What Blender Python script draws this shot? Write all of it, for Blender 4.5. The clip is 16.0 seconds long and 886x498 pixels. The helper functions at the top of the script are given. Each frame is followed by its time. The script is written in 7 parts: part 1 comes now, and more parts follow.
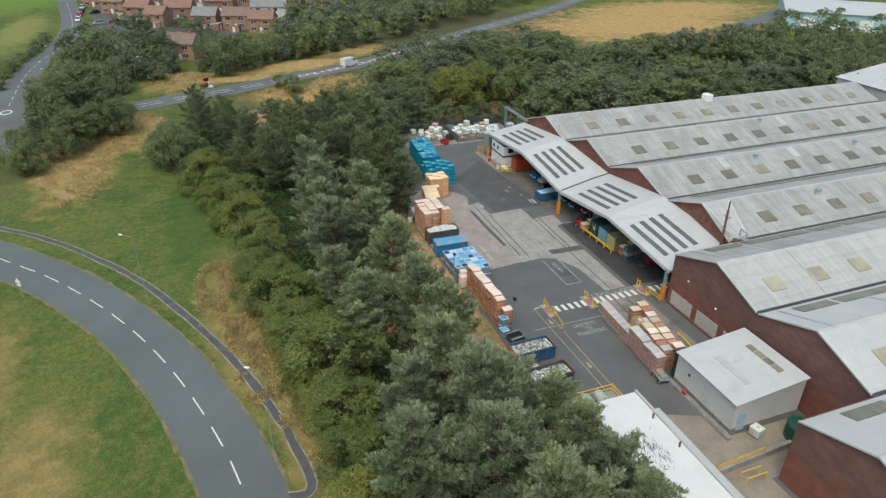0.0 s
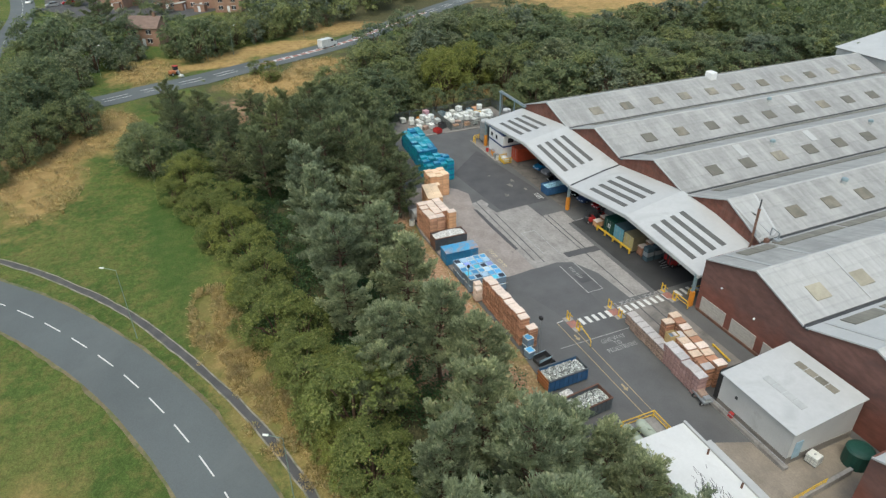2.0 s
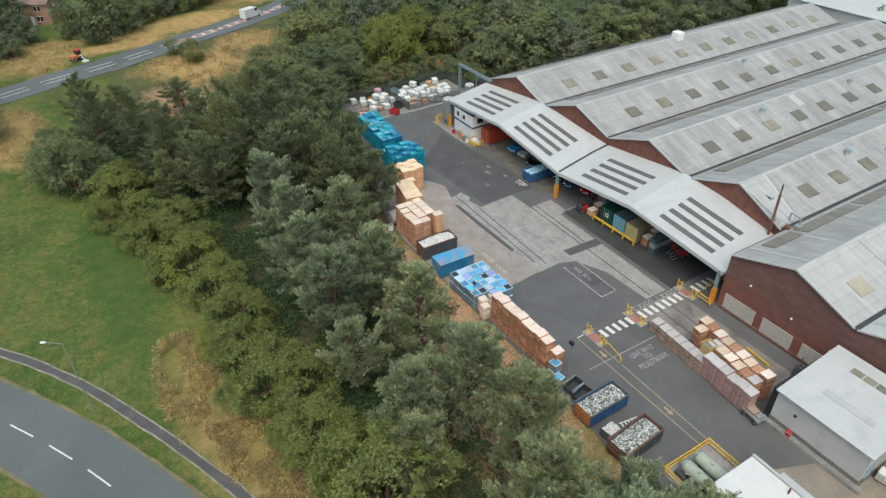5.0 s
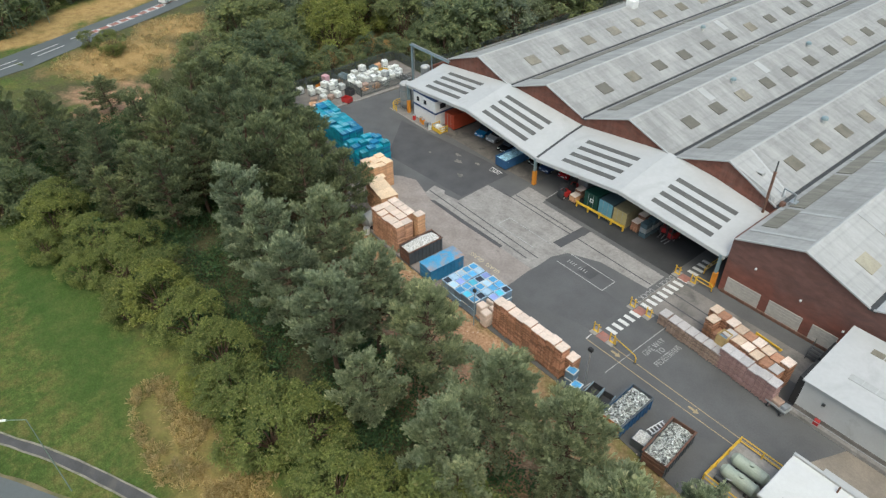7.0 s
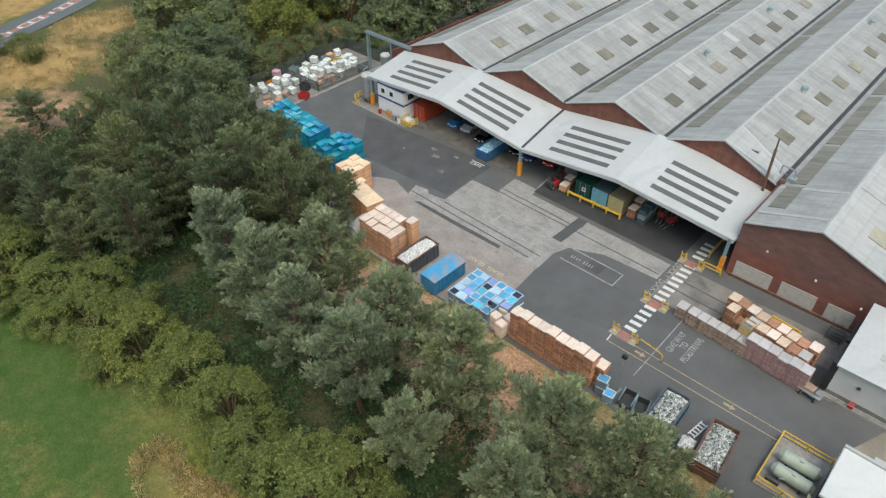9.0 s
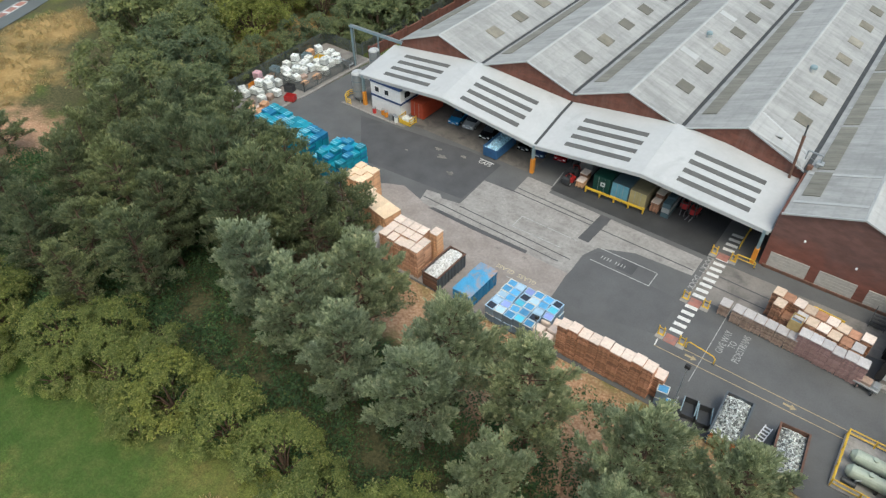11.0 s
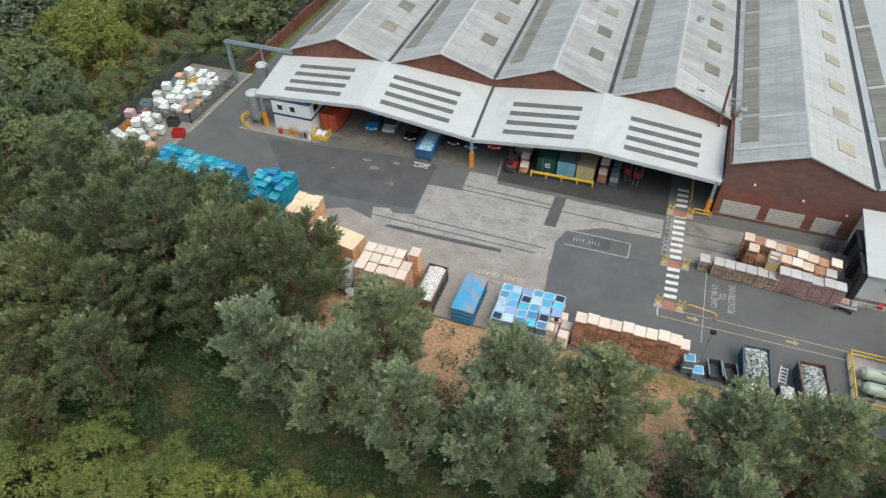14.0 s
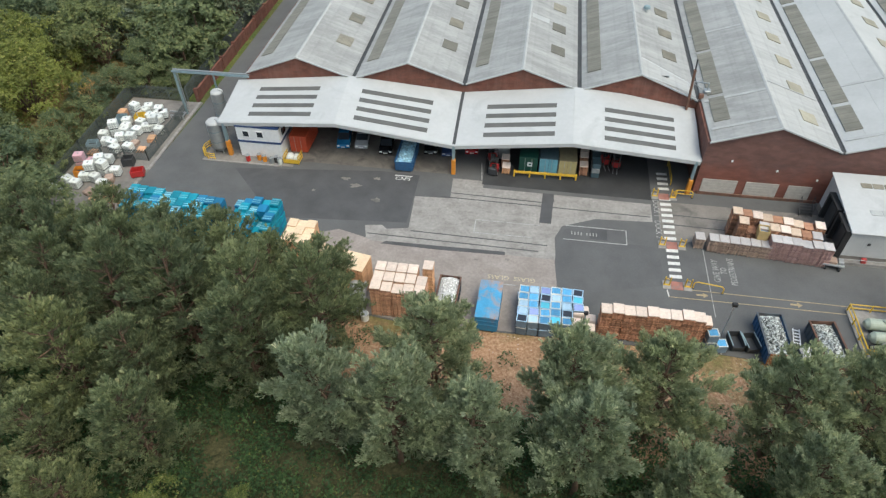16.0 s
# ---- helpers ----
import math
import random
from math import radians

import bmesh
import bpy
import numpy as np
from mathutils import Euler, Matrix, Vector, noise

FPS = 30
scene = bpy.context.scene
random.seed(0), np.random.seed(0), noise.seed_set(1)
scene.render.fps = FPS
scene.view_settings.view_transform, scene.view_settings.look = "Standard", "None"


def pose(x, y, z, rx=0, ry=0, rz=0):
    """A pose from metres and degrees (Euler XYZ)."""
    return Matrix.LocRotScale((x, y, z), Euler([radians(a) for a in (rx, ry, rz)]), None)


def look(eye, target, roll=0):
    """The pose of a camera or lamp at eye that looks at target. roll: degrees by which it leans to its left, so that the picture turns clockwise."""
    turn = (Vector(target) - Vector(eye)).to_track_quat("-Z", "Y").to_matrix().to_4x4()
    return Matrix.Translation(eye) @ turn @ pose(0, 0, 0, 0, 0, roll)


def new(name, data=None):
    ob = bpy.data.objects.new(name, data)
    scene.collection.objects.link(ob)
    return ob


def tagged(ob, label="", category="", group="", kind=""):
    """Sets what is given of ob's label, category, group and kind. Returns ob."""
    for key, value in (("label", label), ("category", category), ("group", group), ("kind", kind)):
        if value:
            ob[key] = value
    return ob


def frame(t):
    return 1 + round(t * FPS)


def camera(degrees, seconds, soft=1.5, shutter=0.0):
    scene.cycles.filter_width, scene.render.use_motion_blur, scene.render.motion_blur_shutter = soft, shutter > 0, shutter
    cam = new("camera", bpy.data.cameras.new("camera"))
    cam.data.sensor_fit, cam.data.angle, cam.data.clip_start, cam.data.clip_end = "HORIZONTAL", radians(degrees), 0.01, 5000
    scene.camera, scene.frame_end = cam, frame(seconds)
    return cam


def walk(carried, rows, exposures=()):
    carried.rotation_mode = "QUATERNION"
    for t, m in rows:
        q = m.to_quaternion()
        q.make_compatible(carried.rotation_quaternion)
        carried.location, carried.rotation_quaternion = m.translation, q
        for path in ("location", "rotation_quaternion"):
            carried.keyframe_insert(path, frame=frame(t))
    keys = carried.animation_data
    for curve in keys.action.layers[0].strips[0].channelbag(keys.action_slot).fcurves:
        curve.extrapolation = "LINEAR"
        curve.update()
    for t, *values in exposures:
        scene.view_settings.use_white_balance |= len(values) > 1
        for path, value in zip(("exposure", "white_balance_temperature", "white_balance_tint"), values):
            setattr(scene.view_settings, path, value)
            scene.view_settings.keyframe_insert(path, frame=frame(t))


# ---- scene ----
cam = camera(68.1, 16.0, soft=1.35)
METRES, EYE, TILT, LEAN, TURN = 8.0, 1.5, 0.0, 0.0, 0.0
PATH = [
    (0, (91.072, -55.677, 49.694), (89.429, -55.06, 48.735), 0.5),
    (0.5, (88.469, -56.072, 49.958), (86.843, -55.439, 48.98), 0.4),
    (1, (85.991, -56.214, 50.33), (84.381, -55.574, 49.332), 0.0),
    (1.5, (83.441, -56.82, 50.955), (81.853, -56.162, 49.933), -0.2),
    (2, (80.763, -57.178, 51.363), (79.196, -56.504, 50.319), -0.4),
    (2.5, (78.096, -57.516, 51.635), (76.552, -56.822, 50.569), -0.6),
    (3, (75.418, -57.922, 52.163), (73.904, -57.202, 51.073), -0.8),
    (3.5, (72.678, -58.442, 52.131), (71.198, -57.681, 51.022), -0.7),
    (6, (60.075, -60.494, 51.944), (58.76, -59.586, 50.742), -0.6),
    (6.5, (57.59, -61.013, 52.108), (56.323, -60.063, 50.885), -0.6),
    (7, (54.993, -61.359, 51.871), (53.772, -60.371, 50.632), -0.5),
    (7.5, (52.44, -61.796, 51.752), (51.264, -60.776, 50.497), -0.4),
    (8, (49.843, -62.12, 51.808), (48.713, -61.07, 50.535), -0.4),
    (8.5, (47.397, -62.417, 51.776), (46.311, -61.34, 50.488), -0.5),
    (9, (44.984, -62.723, 51.946), (43.941, -61.622, 50.642), -0.7),
    (9.5, (42.507, -62.999, 52.185), (41.509, -61.879, 50.863), -0.9),
    (10, (40.027, -63.474, 51.935), (39.059, -62.339, 50.603), -0.8),
    (12.5, (27.388, -64.654, 52.585), (26.656, -63.418, 51.194), -1.1),
    (13, (24.665, -65.0, 52.576), (24.023, -63.724, 51.176), -0.9),
    (13.5, (22.137, -65.378, 52.51), (21.576, -64.069, 51.105), -0.8),
    (14, (19.54, -65.726, 52.481), (19.068, -64.386, 51.073), -0.7),
    (14.5, (16.963, -66.17, 52.384), (16.555, -64.81, 50.976), -0.6),
    (15, (14.7, -66.559, 52.272), (14.343, -65.181, 50.868), -0.7),
    (15.5, (12.198, -66.885, 52.08), (11.902, -65.486, 50.682), -0.6),
    (16, (9.676, -67.188, 52.086), (9.451, -65.771, 50.692), -0.6),
]
walk(cam, [(t, look(eye, target, roll)) for t, eye, target, roll in PATH], exposures=[(0.0, -0.22, 6430, 2), (3.5, -0.15, 6430, 2), (8.0, -0.16, 6430, 2), (12.5, -0.04, 6430, 2), (16.0, -0.03, 6430, 2)])

# ---- world, sun, exposure ----
SUN_UP, SUN_FROM = 62.0, 130.0
world = bpy.data.worlds.new("overcast_sky")
scene.world = world
world.use_nodes = True
wn = world.node_tree.nodes
sky = wn.new("ShaderNodeTexSky")
sky.sky_type = "NISHITA"
sky.sun_disc = False
sky.sun_elevation, sky.sun_rotation = radians(SUN_UP), radians(SUN_FROM)
sky.air_density, sky.dust_density = 1.6, 5.0
world.node_tree.links.new(sky.outputs[0], wn["Background"].inputs[0])
wn["Background"].inputs[1].default_value = 0.22
sun = new("sun", bpy.data.lights.new("sun", "SUN"))
sun.data.energy, sun.data.angle, sun.data.color = 1.0, radians(30), (1.0, 0.98, 0.95)
_d = Vector((math.sin(radians(SUN_FROM)) * math.cos(radians(SUN_UP)), math.cos(radians(SUN_FROM)) * math.cos(radians(SUN_UP)), math.sin(radians(SUN_UP))))
sun.matrix_world = look(_d * 300, (0, 0, 0))
scene.view_settings.exposure = 0.0

# ---- geometry helpers ----
class Geo:
    """Vertices and faces of one mesh."""

    def __init__(self):
        self.v, self.f = [], []

    def add(self, verts, faces):
        n = len(self.v)
        self.v.extend(tuple(p) for p in verts)
        self.f.extend(tuple(i + n for i in q) for q in faces)
        return self

    def box(self, x0, y0, z0, x1, y1, z1):
        return self.add([(x0, y0, z0), (x1, y0, z0), (x1, y1, z0), (x0, y1, z0), (x0, y0, z1), (x1, y0, z1), (x1, y1, z1), (x0, y1, z1)],
                        [(3, 2, 1, 0), (4, 5, 6, 7), (0, 1, 5, 4), (1, 2, 6, 5), (2, 3, 7, 6), (3, 0, 4, 7)])

    def cbox(self, x0, y0, z0, x1, y1, z1, c=0.03):
        """A box with chamfered upright and top edges."""
        def ring(z, e):
            return [(x0 + c, y0 + e, z), (x1 - c, y0 + e, z), (x1 - e, y0 + c, z), (x1 - e, y1 - c, z), (x1 - c, y1 - e, z), (x0 + c, y1 - e, z), (x0 + e, y1 - c, z), (x0 + e, y0 + c, z)]
        v = ring(z0, 0) + ring(z1 - c, 0) + [(min(max(x, x0 + c), x1 - c), min(max(y, y0 + c), y1 - c), z1) for x, y, _ in ring(z1, 0)]
        f = [tuple(range(7, -1, -1)), tuple(range(16, 24))]
        for a in (0, 8):
            f += [(a + i, a + (i + 1) % 8, a + 8 + (i + 1) % 8, a + 8 + i) for i in range(8)]
        return self.add(v, f)

    def cyl(self, p0, p1, r0, r1=None, n=10, caps=True):
        r1 = r0 if r1 is None else r1
        p0, p1 = Vector(p0), Vector(p1)
        d = (p1 - p0).normalized()
        a = d.orthogonal().normalized()
        b = d.cross(a)
        ring = [(a * math.cos(2 * math.pi * i / n) + b * math.sin(2 * math.pi * i / n)) for i in range(n)]
        v = [p0 + q * r0 for q in ring] + [p1 + q * r1 for q in ring]
        f = [(i, (i + 1) % n, n + (i + 1) % n, n + i) for i in range(n)]
        if caps:
            f += [tuple(range(n - 1, -1, -1)), tuple(range(n, 2 * n))]
        return self.add(v, f)

    def tube(self, pts, r, n=8):
        for p, q in zip(pts[:-1], pts[1:]):
            self.cyl(p, q, r, n=n)
        return self

    def dome(self, cx, cy, z, r, h, n=14, m=4):
        v, f = [], []
        for j in range(m):
            a = j / m * math.pi / 2
            v += [(cx + r * math.cos(a) * math.cos(2 * math.pi * i / n), cy + r * math.cos(a) * math.sin(2 * math.pi * i / n), z + h * math.sin(a)) for i in range(n)]
        v.append((cx, cy, z + h))
        for j in range(m - 1):
            f += [(j * n + i, j * n + (i + 1) % n, (j + 1) * n + (i + 1) % n, (j + 1) * n + i) for i in range(n)]
        f += [((m - 1) * n + i, (m - 1) * n + (i + 1) % n, m * n) for i in range(n)]
        return self.add(v, f)

    def prism(self, outline, axis, a, b):
        """An outline of (u, v) points, counter-clockwise, drawn out along an axis from a to b."""
        n = len(outline)
        put = {"x": lambda u, v, w: (w, u, v), "y": lambda u, v, w: (u, w, v), "z": lambda u, v, w: (u, v, w)}[axis]
        v = [put(p, q, a) for p, q in outline] + [put(p, q, b) for p, q in outline]
        f = [(i, (i + 1) % n, n + (i + 1) % n, n + i) for i in range(n)] + [tuple(range(n - 1, -1, -1)), tuple(range(n, 2 * n))]
        return self.add(v, f)

    def slab(self, corners, z0, z1):
        """A flat piece with any outline of (x, y) corners."""
        return self.prism(corners, "z", z0, z1)

    def mesh(self, name, material, smooth=False):
        me = bpy.data.meshes.new(name)
        me.from_pydata(self.v, [], self.f)
        bm = bmesh.new()
        bm.from_mesh(me)
        bmesh.ops.recalc_face_normals(bm, faces=bm.faces)
        bm.to_mesh(me)
        bm.free()
        me.materials.append(material)
        if smooth:
            for p in me.polygons:
                p.use_smooth = True
        return me


def part(name, geo, material, parent, label="", smooth=False, at=None):
    """One mesh object under a thing or a part."""
    ob = new(name, geo.mesh(name, material, smooth) if type(geo) is Geo else geo)
    ob.parent = parent
    if at is not None:
        ob.matrix_basis = at
    return tagged(ob, label)


def thing(name, x, y, z, rz, label, category, group="", kind=""):
    ob = new(name)
    ob.empty_display_size = 0.3
    ob.matrix_basis = pose(x, y, z, 0, 0, rz)
    return tagged(ob, label, category, group, kind)


def structure(name, geo, material, label, category, smooth=False, kind="structure"):
    return tagged(new(name, geo.mesh(name, material, smooth)), label, category, "", kind)


# ---- materials ----
def ramp(nt, fac, stops):
    r = nt.nodes.new("ShaderNodeValToRGB")
    el = r.color_ramp.elements
    while len(el) < len(stops):
        el.new(0.5)
    for e, (p, c) in zip(el, stops):
        e.position, e.color = p, (*c, 1) if len(c) == 3 else c
    nt.links.new(fac, r.inputs[0])
    return r.outputs[0]


def noise_tex(nt, vec, scale, detail=4.0, rough=0.6, warp=0.0):
    n = nt.nodes.new("ShaderNodeTexNoise")
    n.inputs["Scale"].default_value, n.inputs["Detail"].default_value = scale, detail
    n.inputs["Roughness"].default_value, n.inputs["Distortion"].default_value = rough, warp
    nt.links.new(vec, n.inputs["Vector"])
    return n.outputs["Fac"]


def math_node(nt, op, a, b=None, clamp=False):
    m = nt.nodes.new("ShaderNodeMath")
    m.operation, m.use_clamp = op, clamp
    for i, v in enumerate((a, b)):
        if v is None:
            continue
        if isinstance(v, (int, float)):
            m.inputs[i].default_value = v
        else:
            nt.links.new(v, m.inputs[i])
    return m.outputs[0]


def mix_col(nt, fac, a, b, mode="MIX"):
    m = nt.nodes.new("ShaderNodeMix")
    m.data_type, m.blend_type = "RGBA", mode
    for i, v in ((0, fac), (6, a), (7, b)):
        if isinstance(v, (int, float)):
            m.inputs[i].default_value = v
        elif isinstance(v, tuple):
            m.inputs[i].default_value = (*v, 1)
        else:
            nt.links.new(v, m.inputs[i])
    return m.outputs[2]


def material(name):
    m = bpy.data.materials.new(name)
    m.use_nodes = True
    return m, m.node_tree, m.node_tree.nodes["Principled BSDF"]


def grey(c, k):
    return tuple(max(0.0, min(1.0, v * k)) for v in c)


def surface(name, base, spread=0.25, scale=1.2, fine=9.0, rough=0.8, metal=0.0, bump=0.15, stain=None, stain_scale=0.35, stain_at=0.55, rand=0.0, island=0.0, stretch=(1, 1, 1), streak=None, coords="Object", grain=0.2, sheets=None):
    """A weathered surface: a base colour that wanders at two scales, stains, and relief."""
    m, nt, bs = material(name)
    tc = nt.nodes.new("ShaderNodeTexCoord").outputs[coords]
    mp = nt.nodes.new("ShaderNodeMapping")
    mp.inputs["Scale"].default_value = stretch
    nt.links.new(tc, mp.inputs[0])
    vec = mp.outputs[0]
    col = ramp(nt, noise_tex(nt, vec, scale), [(0.3, grey(base, 1 - spread)), (0.7, grey(base, 1 + spread))])
    fn = noise_tex(nt, vec, fine, 3, 0.7)
    col = mix_col(nt, 1.0, col, ramp(nt, fn, [(0.25, (1 - grain,) * 3), (0.75, (1 + grain * 0.7,) * 3)]), "MULTIPLY")
    if stain:
        sf = ramp(nt, noise_tex(nt, vec, stain_scale, 6, 0.65, 0.6), [(stain_at, (0, 0, 0)), (min(stain_at + 0.22, 1), (1, 1, 1))])
        col = mix_col(nt, sf, col, stain)
    if streak:
        mp2 = nt.nodes.new("ShaderNodeMapping")
        mp2.inputs["Scale"].default_value = streak[1]
        nt.links.new(tc, mp2.inputs[0])
        col = mix_col(nt, ramp(nt, noise_tex(nt, mp2.outputs[0], 1.0, 5, 0.7), [(0.45, (0, 0, 0)), (0.8, (0.85, 0.85, 0.85))]), col, streak[0])
    if sheets:
        for direction, period, strength in sheets:
            wv = nt.nodes.new("ShaderNodeTexWave")
            wv.bands_direction, wv.wave_profile = direction, "SAW"
            wv.inputs["Scale"].default_value, wv.inputs["Distortion"].default_value = 0.314 / period, 0.0
            nt.links.new(tc, wv.inputs["Vector"])
            col = mix_col(nt, 1.0, col, ramp(nt, wv.outputs["Fac"], [(0.0, (1 - strength,) * 3), (0.12, (1, 1, 1)), (0.9, (1.03, 1.03, 1.03)), (1.0, (1 - strength,) * 3)]), "MULTIPLY")
    for amount, node, socket in ((rand, "ShaderNodeObjectInfo", "Random"), (island, "ShaderNodeNewGeometry", "Random Per Island")):
        if amount:
            src = nt.nodes.new(node).outputs[socket]
            lo, hi = 1 - amount, 1 + amount
            col = mix_col(nt, 1.0, col, ramp(nt, src, [(0.0, (lo, lo, lo)), (0.5, (1.02, 1.0, 0.97)), (1.0, (hi, hi, hi))]), "MULTIPLY")
    nt.links.new(col, bs.inputs["Base Color"])
    bs.inputs["Metallic"].default_value = metal
    nt.links.new(ramp(nt, fn, [(0.2, (rough * 0.85,) * 3), (0.8, (min(1, rough * 1.12),) * 3)]), bs.inputs["Roughness"])
    if bump:
        b = nt.nodes.new("ShaderNodeBump")
        b.inputs["Strength"].default_value, b.inputs["Distance"].default_value = bump, 0.05
        nt.links.new(fn, b.inputs["Height"])
        nt.links.new(b.outputs[0], bs.inputs["Normal"])
    return m


def leafy(name, dark, light, dry, rough=0.6, patch=0.35, differ=1.0):
    """Foliage: every leaf or needle spray has its own shade, trees differ, some light comes through."""
    m, nt, bs = material(name)
    isl = nt.nodes.new("ShaderNodeNewGeometry").outputs["Random Per Island"]
    oi = nt.nodes.new("ShaderNodeObjectInfo").outputs["Random"]
    tc = nt.nodes.new("ShaderNodeTexCoord").outputs["Object"]
    col = ramp(nt, isl, [(0.0, dark), (0.55, tuple((a + b) / 2 for a, b in zip(dark, light))), (0.93, light), (1.0, dry)])
    col = mix_col(nt, 1.0, col, ramp(nt, noise_tex(nt, tc, patch, 2), [(0.3, (0.72, 0.75, 0.78)), (0.7, (1.22, 1.2, 1.1))]), "MULTIPLY")
    col = mix_col(nt, 1.0, col, ramp(nt, oi, [(0.0, (1 - 0.22 * differ, 1 - 0.18 * differ, 1 - 0.14 * differ)), (0.5, (1.0, 1.0, 0.97)), (1.0, (1 + 0.25 * differ, 1 + 0.16 * differ, 1 - 0.08 * differ))]), "MULTIPLY")
    nt.links.new(col, bs.inputs["Base Color"])
    bs.inputs["Roughness"].default_value = rough
    bs.inputs["Specular IOR Level"].default_value = 0.3
    tr = nt.nodes.new("ShaderNodeBsdfTranslucent")
    nt.links.new(col, tr.inputs[0])
    mx = nt.nodes.new("ShaderNodeMixShader")
    mx.inputs[0].default_value = 0.45
    nt.links.new(bs.outputs[0], mx.inputs[1])
    nt.links.new(tr.outputs[0], mx.inputs[2])
    nt.links.new(mx.outputs[0], nt.nodes["Material Output"].inputs[0])
    return m


def plain(name, base, rough=0.6, metal=0.0, spread=0.12, rand=0.0, stain=None):
    return surface(name, base, spread, 2.0, 14.0, rough, metal, 0.06, stain, 1.3, 0.6, rand, grain=0.1)


ASPHALT = surface("yard_asphalt", (0.102, 0.103, 0.104), 0.16, 0.22, 6.0, 0.8, 0, 0.12, (0.118, 0.118, 0.117), 0.12, 0.52)
ASPHALT_DARK = surface("dark_asphalt", (0.074, 0.075, 0.078), 0.18, 0.3, 6.0, 0.85, 0, 0.12, (0.09, 0.09, 0.091), 0.2, 0.55)
ASPHALT_PATCH = surface("newer_asphalt", (0.100, 0.101, 0.103), 0.14, 0.3, 6.0, 0.8, 0, 0.12, (0.116, 0.116, 0.116), 0.2, 0.55)
# dark asphalt, its base lowered further to hold the canopy's shade
ASPHALT_BAY = surface("shaded_bay_asphalt", (0.040, 0.041, 0.043), 0.2, 0.3, 6.0, 0.8, 0, 0.12, (0.055, 0.055, 0.055), 0.3, 0.55)
CONCRETE = surface("worn_concrete", (0.275, 0.262, 0.247), 0.2, 0.5, 2.6, 0.9, 0, 0.12, (0.215, 0.205, 0.195), 0.4, 0.52, grain=0.34, streak=((0.34, 0.325, 0.305), (0.25, 1.1, 1)))
CONCRETE_PINK = surface("pinkish_concrete", (0.285, 0.252, 0.232), 0.14, 0.4, 3.0, 0.9, 0, 0.12, (0.215, 0.19, 0.175), 0.35, 0.52, grain=0.22)
APRON = surface("tan_concrete", (0.245, 0.212, 0.172), 0.18, 0.35, 5.0, 0.9, 0, 0.12, (0.16, 0.14, 0.12), 0.25, 0.5)
CONCRETE_OLD = surface("brown_concrete", (0.205, 0.19, 0.173), 0.2, 0.4, 5.0, 0.9, 0, 0.12, (0.10, 0.095, 0.09), 0.3, 0.5)
# blotchy brown concrete; the canopy's shade is put into its base tone
BAY_FLOOR = surface("shaded_bay_concrete", (0.145, 0.13, 0.115), 0.22, 0.4, 5.0, 0.85, 0, 0.12, (0.07, 0.065, 0.06), 0.5, 0.48)
ROAD = surface("road_asphalt", (0.099, 0.113, 0.115), 0.12, 0.1, 8.0, 0.85, 0, 0.1, (0.13, 0.142, 0.142), 0.07, 0.52)
VERGE = surface("worn_verge", (0.17, 0.14, 0.075), 0.3, 0.6, 5.0, 0.95, 0, 0.3, (0.08, 0.11, 0.035), 0.5, 0.45)
LETTER_PAINT = surface("worn_cream_paint", (0.50, 0.43, 0.29), 0.2, 3.0, 10.0, 0.8, 0, 0.05, (0.27, 0.25, 0.22), 1.8, 0.58)
EDGING = surface("path_edging", (0.25, 0.235, 0.19), 0.3, 0.8, 6.0, 0.95, 0, 0.2, (0.1, 0.12, 0.05), 0.55, 0.5)
FOOTPATH = surface("path_asphalt", (0.075, 0.074, 0.074), 0.2, 0.6, 7.0, 0.9, 0, 0.15, (0.11, 0.105, 0.09), 0.5, 0.55)
WHITE_LINE = surface("white_road_paint", (0.62, 0.62, 0.6), 0.12, 3.0, 14.0, 0.7, 0, 0.05, (0.25, 0.25, 0.25), 1.5, 0.6)
WORN_LINE = surface("worn_white_paint", (0.36, 0.36, 0.35), 0.2, 3.0, 10.0, 0.8, 0, 0.05, (0.13, 0.13, 0.13), 1.2, 0.5)
YELLOW_LINE = surface("worn_yellow_paint", (0.38, 0.30, 0.175), 0.2, 3.0, 10.0, 0.8, 0, 0.05, (0.16, 0.15, 0.13), 1.4, 0.55)
RED_LINE = surface("red_road_surface", (0.34, 0.15, 0.12), 0.2, 1.5, 10.0, 0.85, 0, 0.05, (0.2, 0.17, 0.16), 0.9, 0.5)
BRICK_WALL = surface("red_brick", (0.148, 0.058, 0.042), 0.28, 0.6, 11.0, 0.9, 0, 0.2, (0.085, 0.042, 0.035), 0.3, 0.5, streak=((0.19, 0.105, 0.085), (0.9, 0.9, 0.12)), stretch=(1, 1, 2.2), island=0.18)
BRICK_HOUSE = surface("house_brick", (0.27, 0.165, 0.12), 0.2, 0.5, 9.0, 0.9, 0, 0.15, rand=0.2)
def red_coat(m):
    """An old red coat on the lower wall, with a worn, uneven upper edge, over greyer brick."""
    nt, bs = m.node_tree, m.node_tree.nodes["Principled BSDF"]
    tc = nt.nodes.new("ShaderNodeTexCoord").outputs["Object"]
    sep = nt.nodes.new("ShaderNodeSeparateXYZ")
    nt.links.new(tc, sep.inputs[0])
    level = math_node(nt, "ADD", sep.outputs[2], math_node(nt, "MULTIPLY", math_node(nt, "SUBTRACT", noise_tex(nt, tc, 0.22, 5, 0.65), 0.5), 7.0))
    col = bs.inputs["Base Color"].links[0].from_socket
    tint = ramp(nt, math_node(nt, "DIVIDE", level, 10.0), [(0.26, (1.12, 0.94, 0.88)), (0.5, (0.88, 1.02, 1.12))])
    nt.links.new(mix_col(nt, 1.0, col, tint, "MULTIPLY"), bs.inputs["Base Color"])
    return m


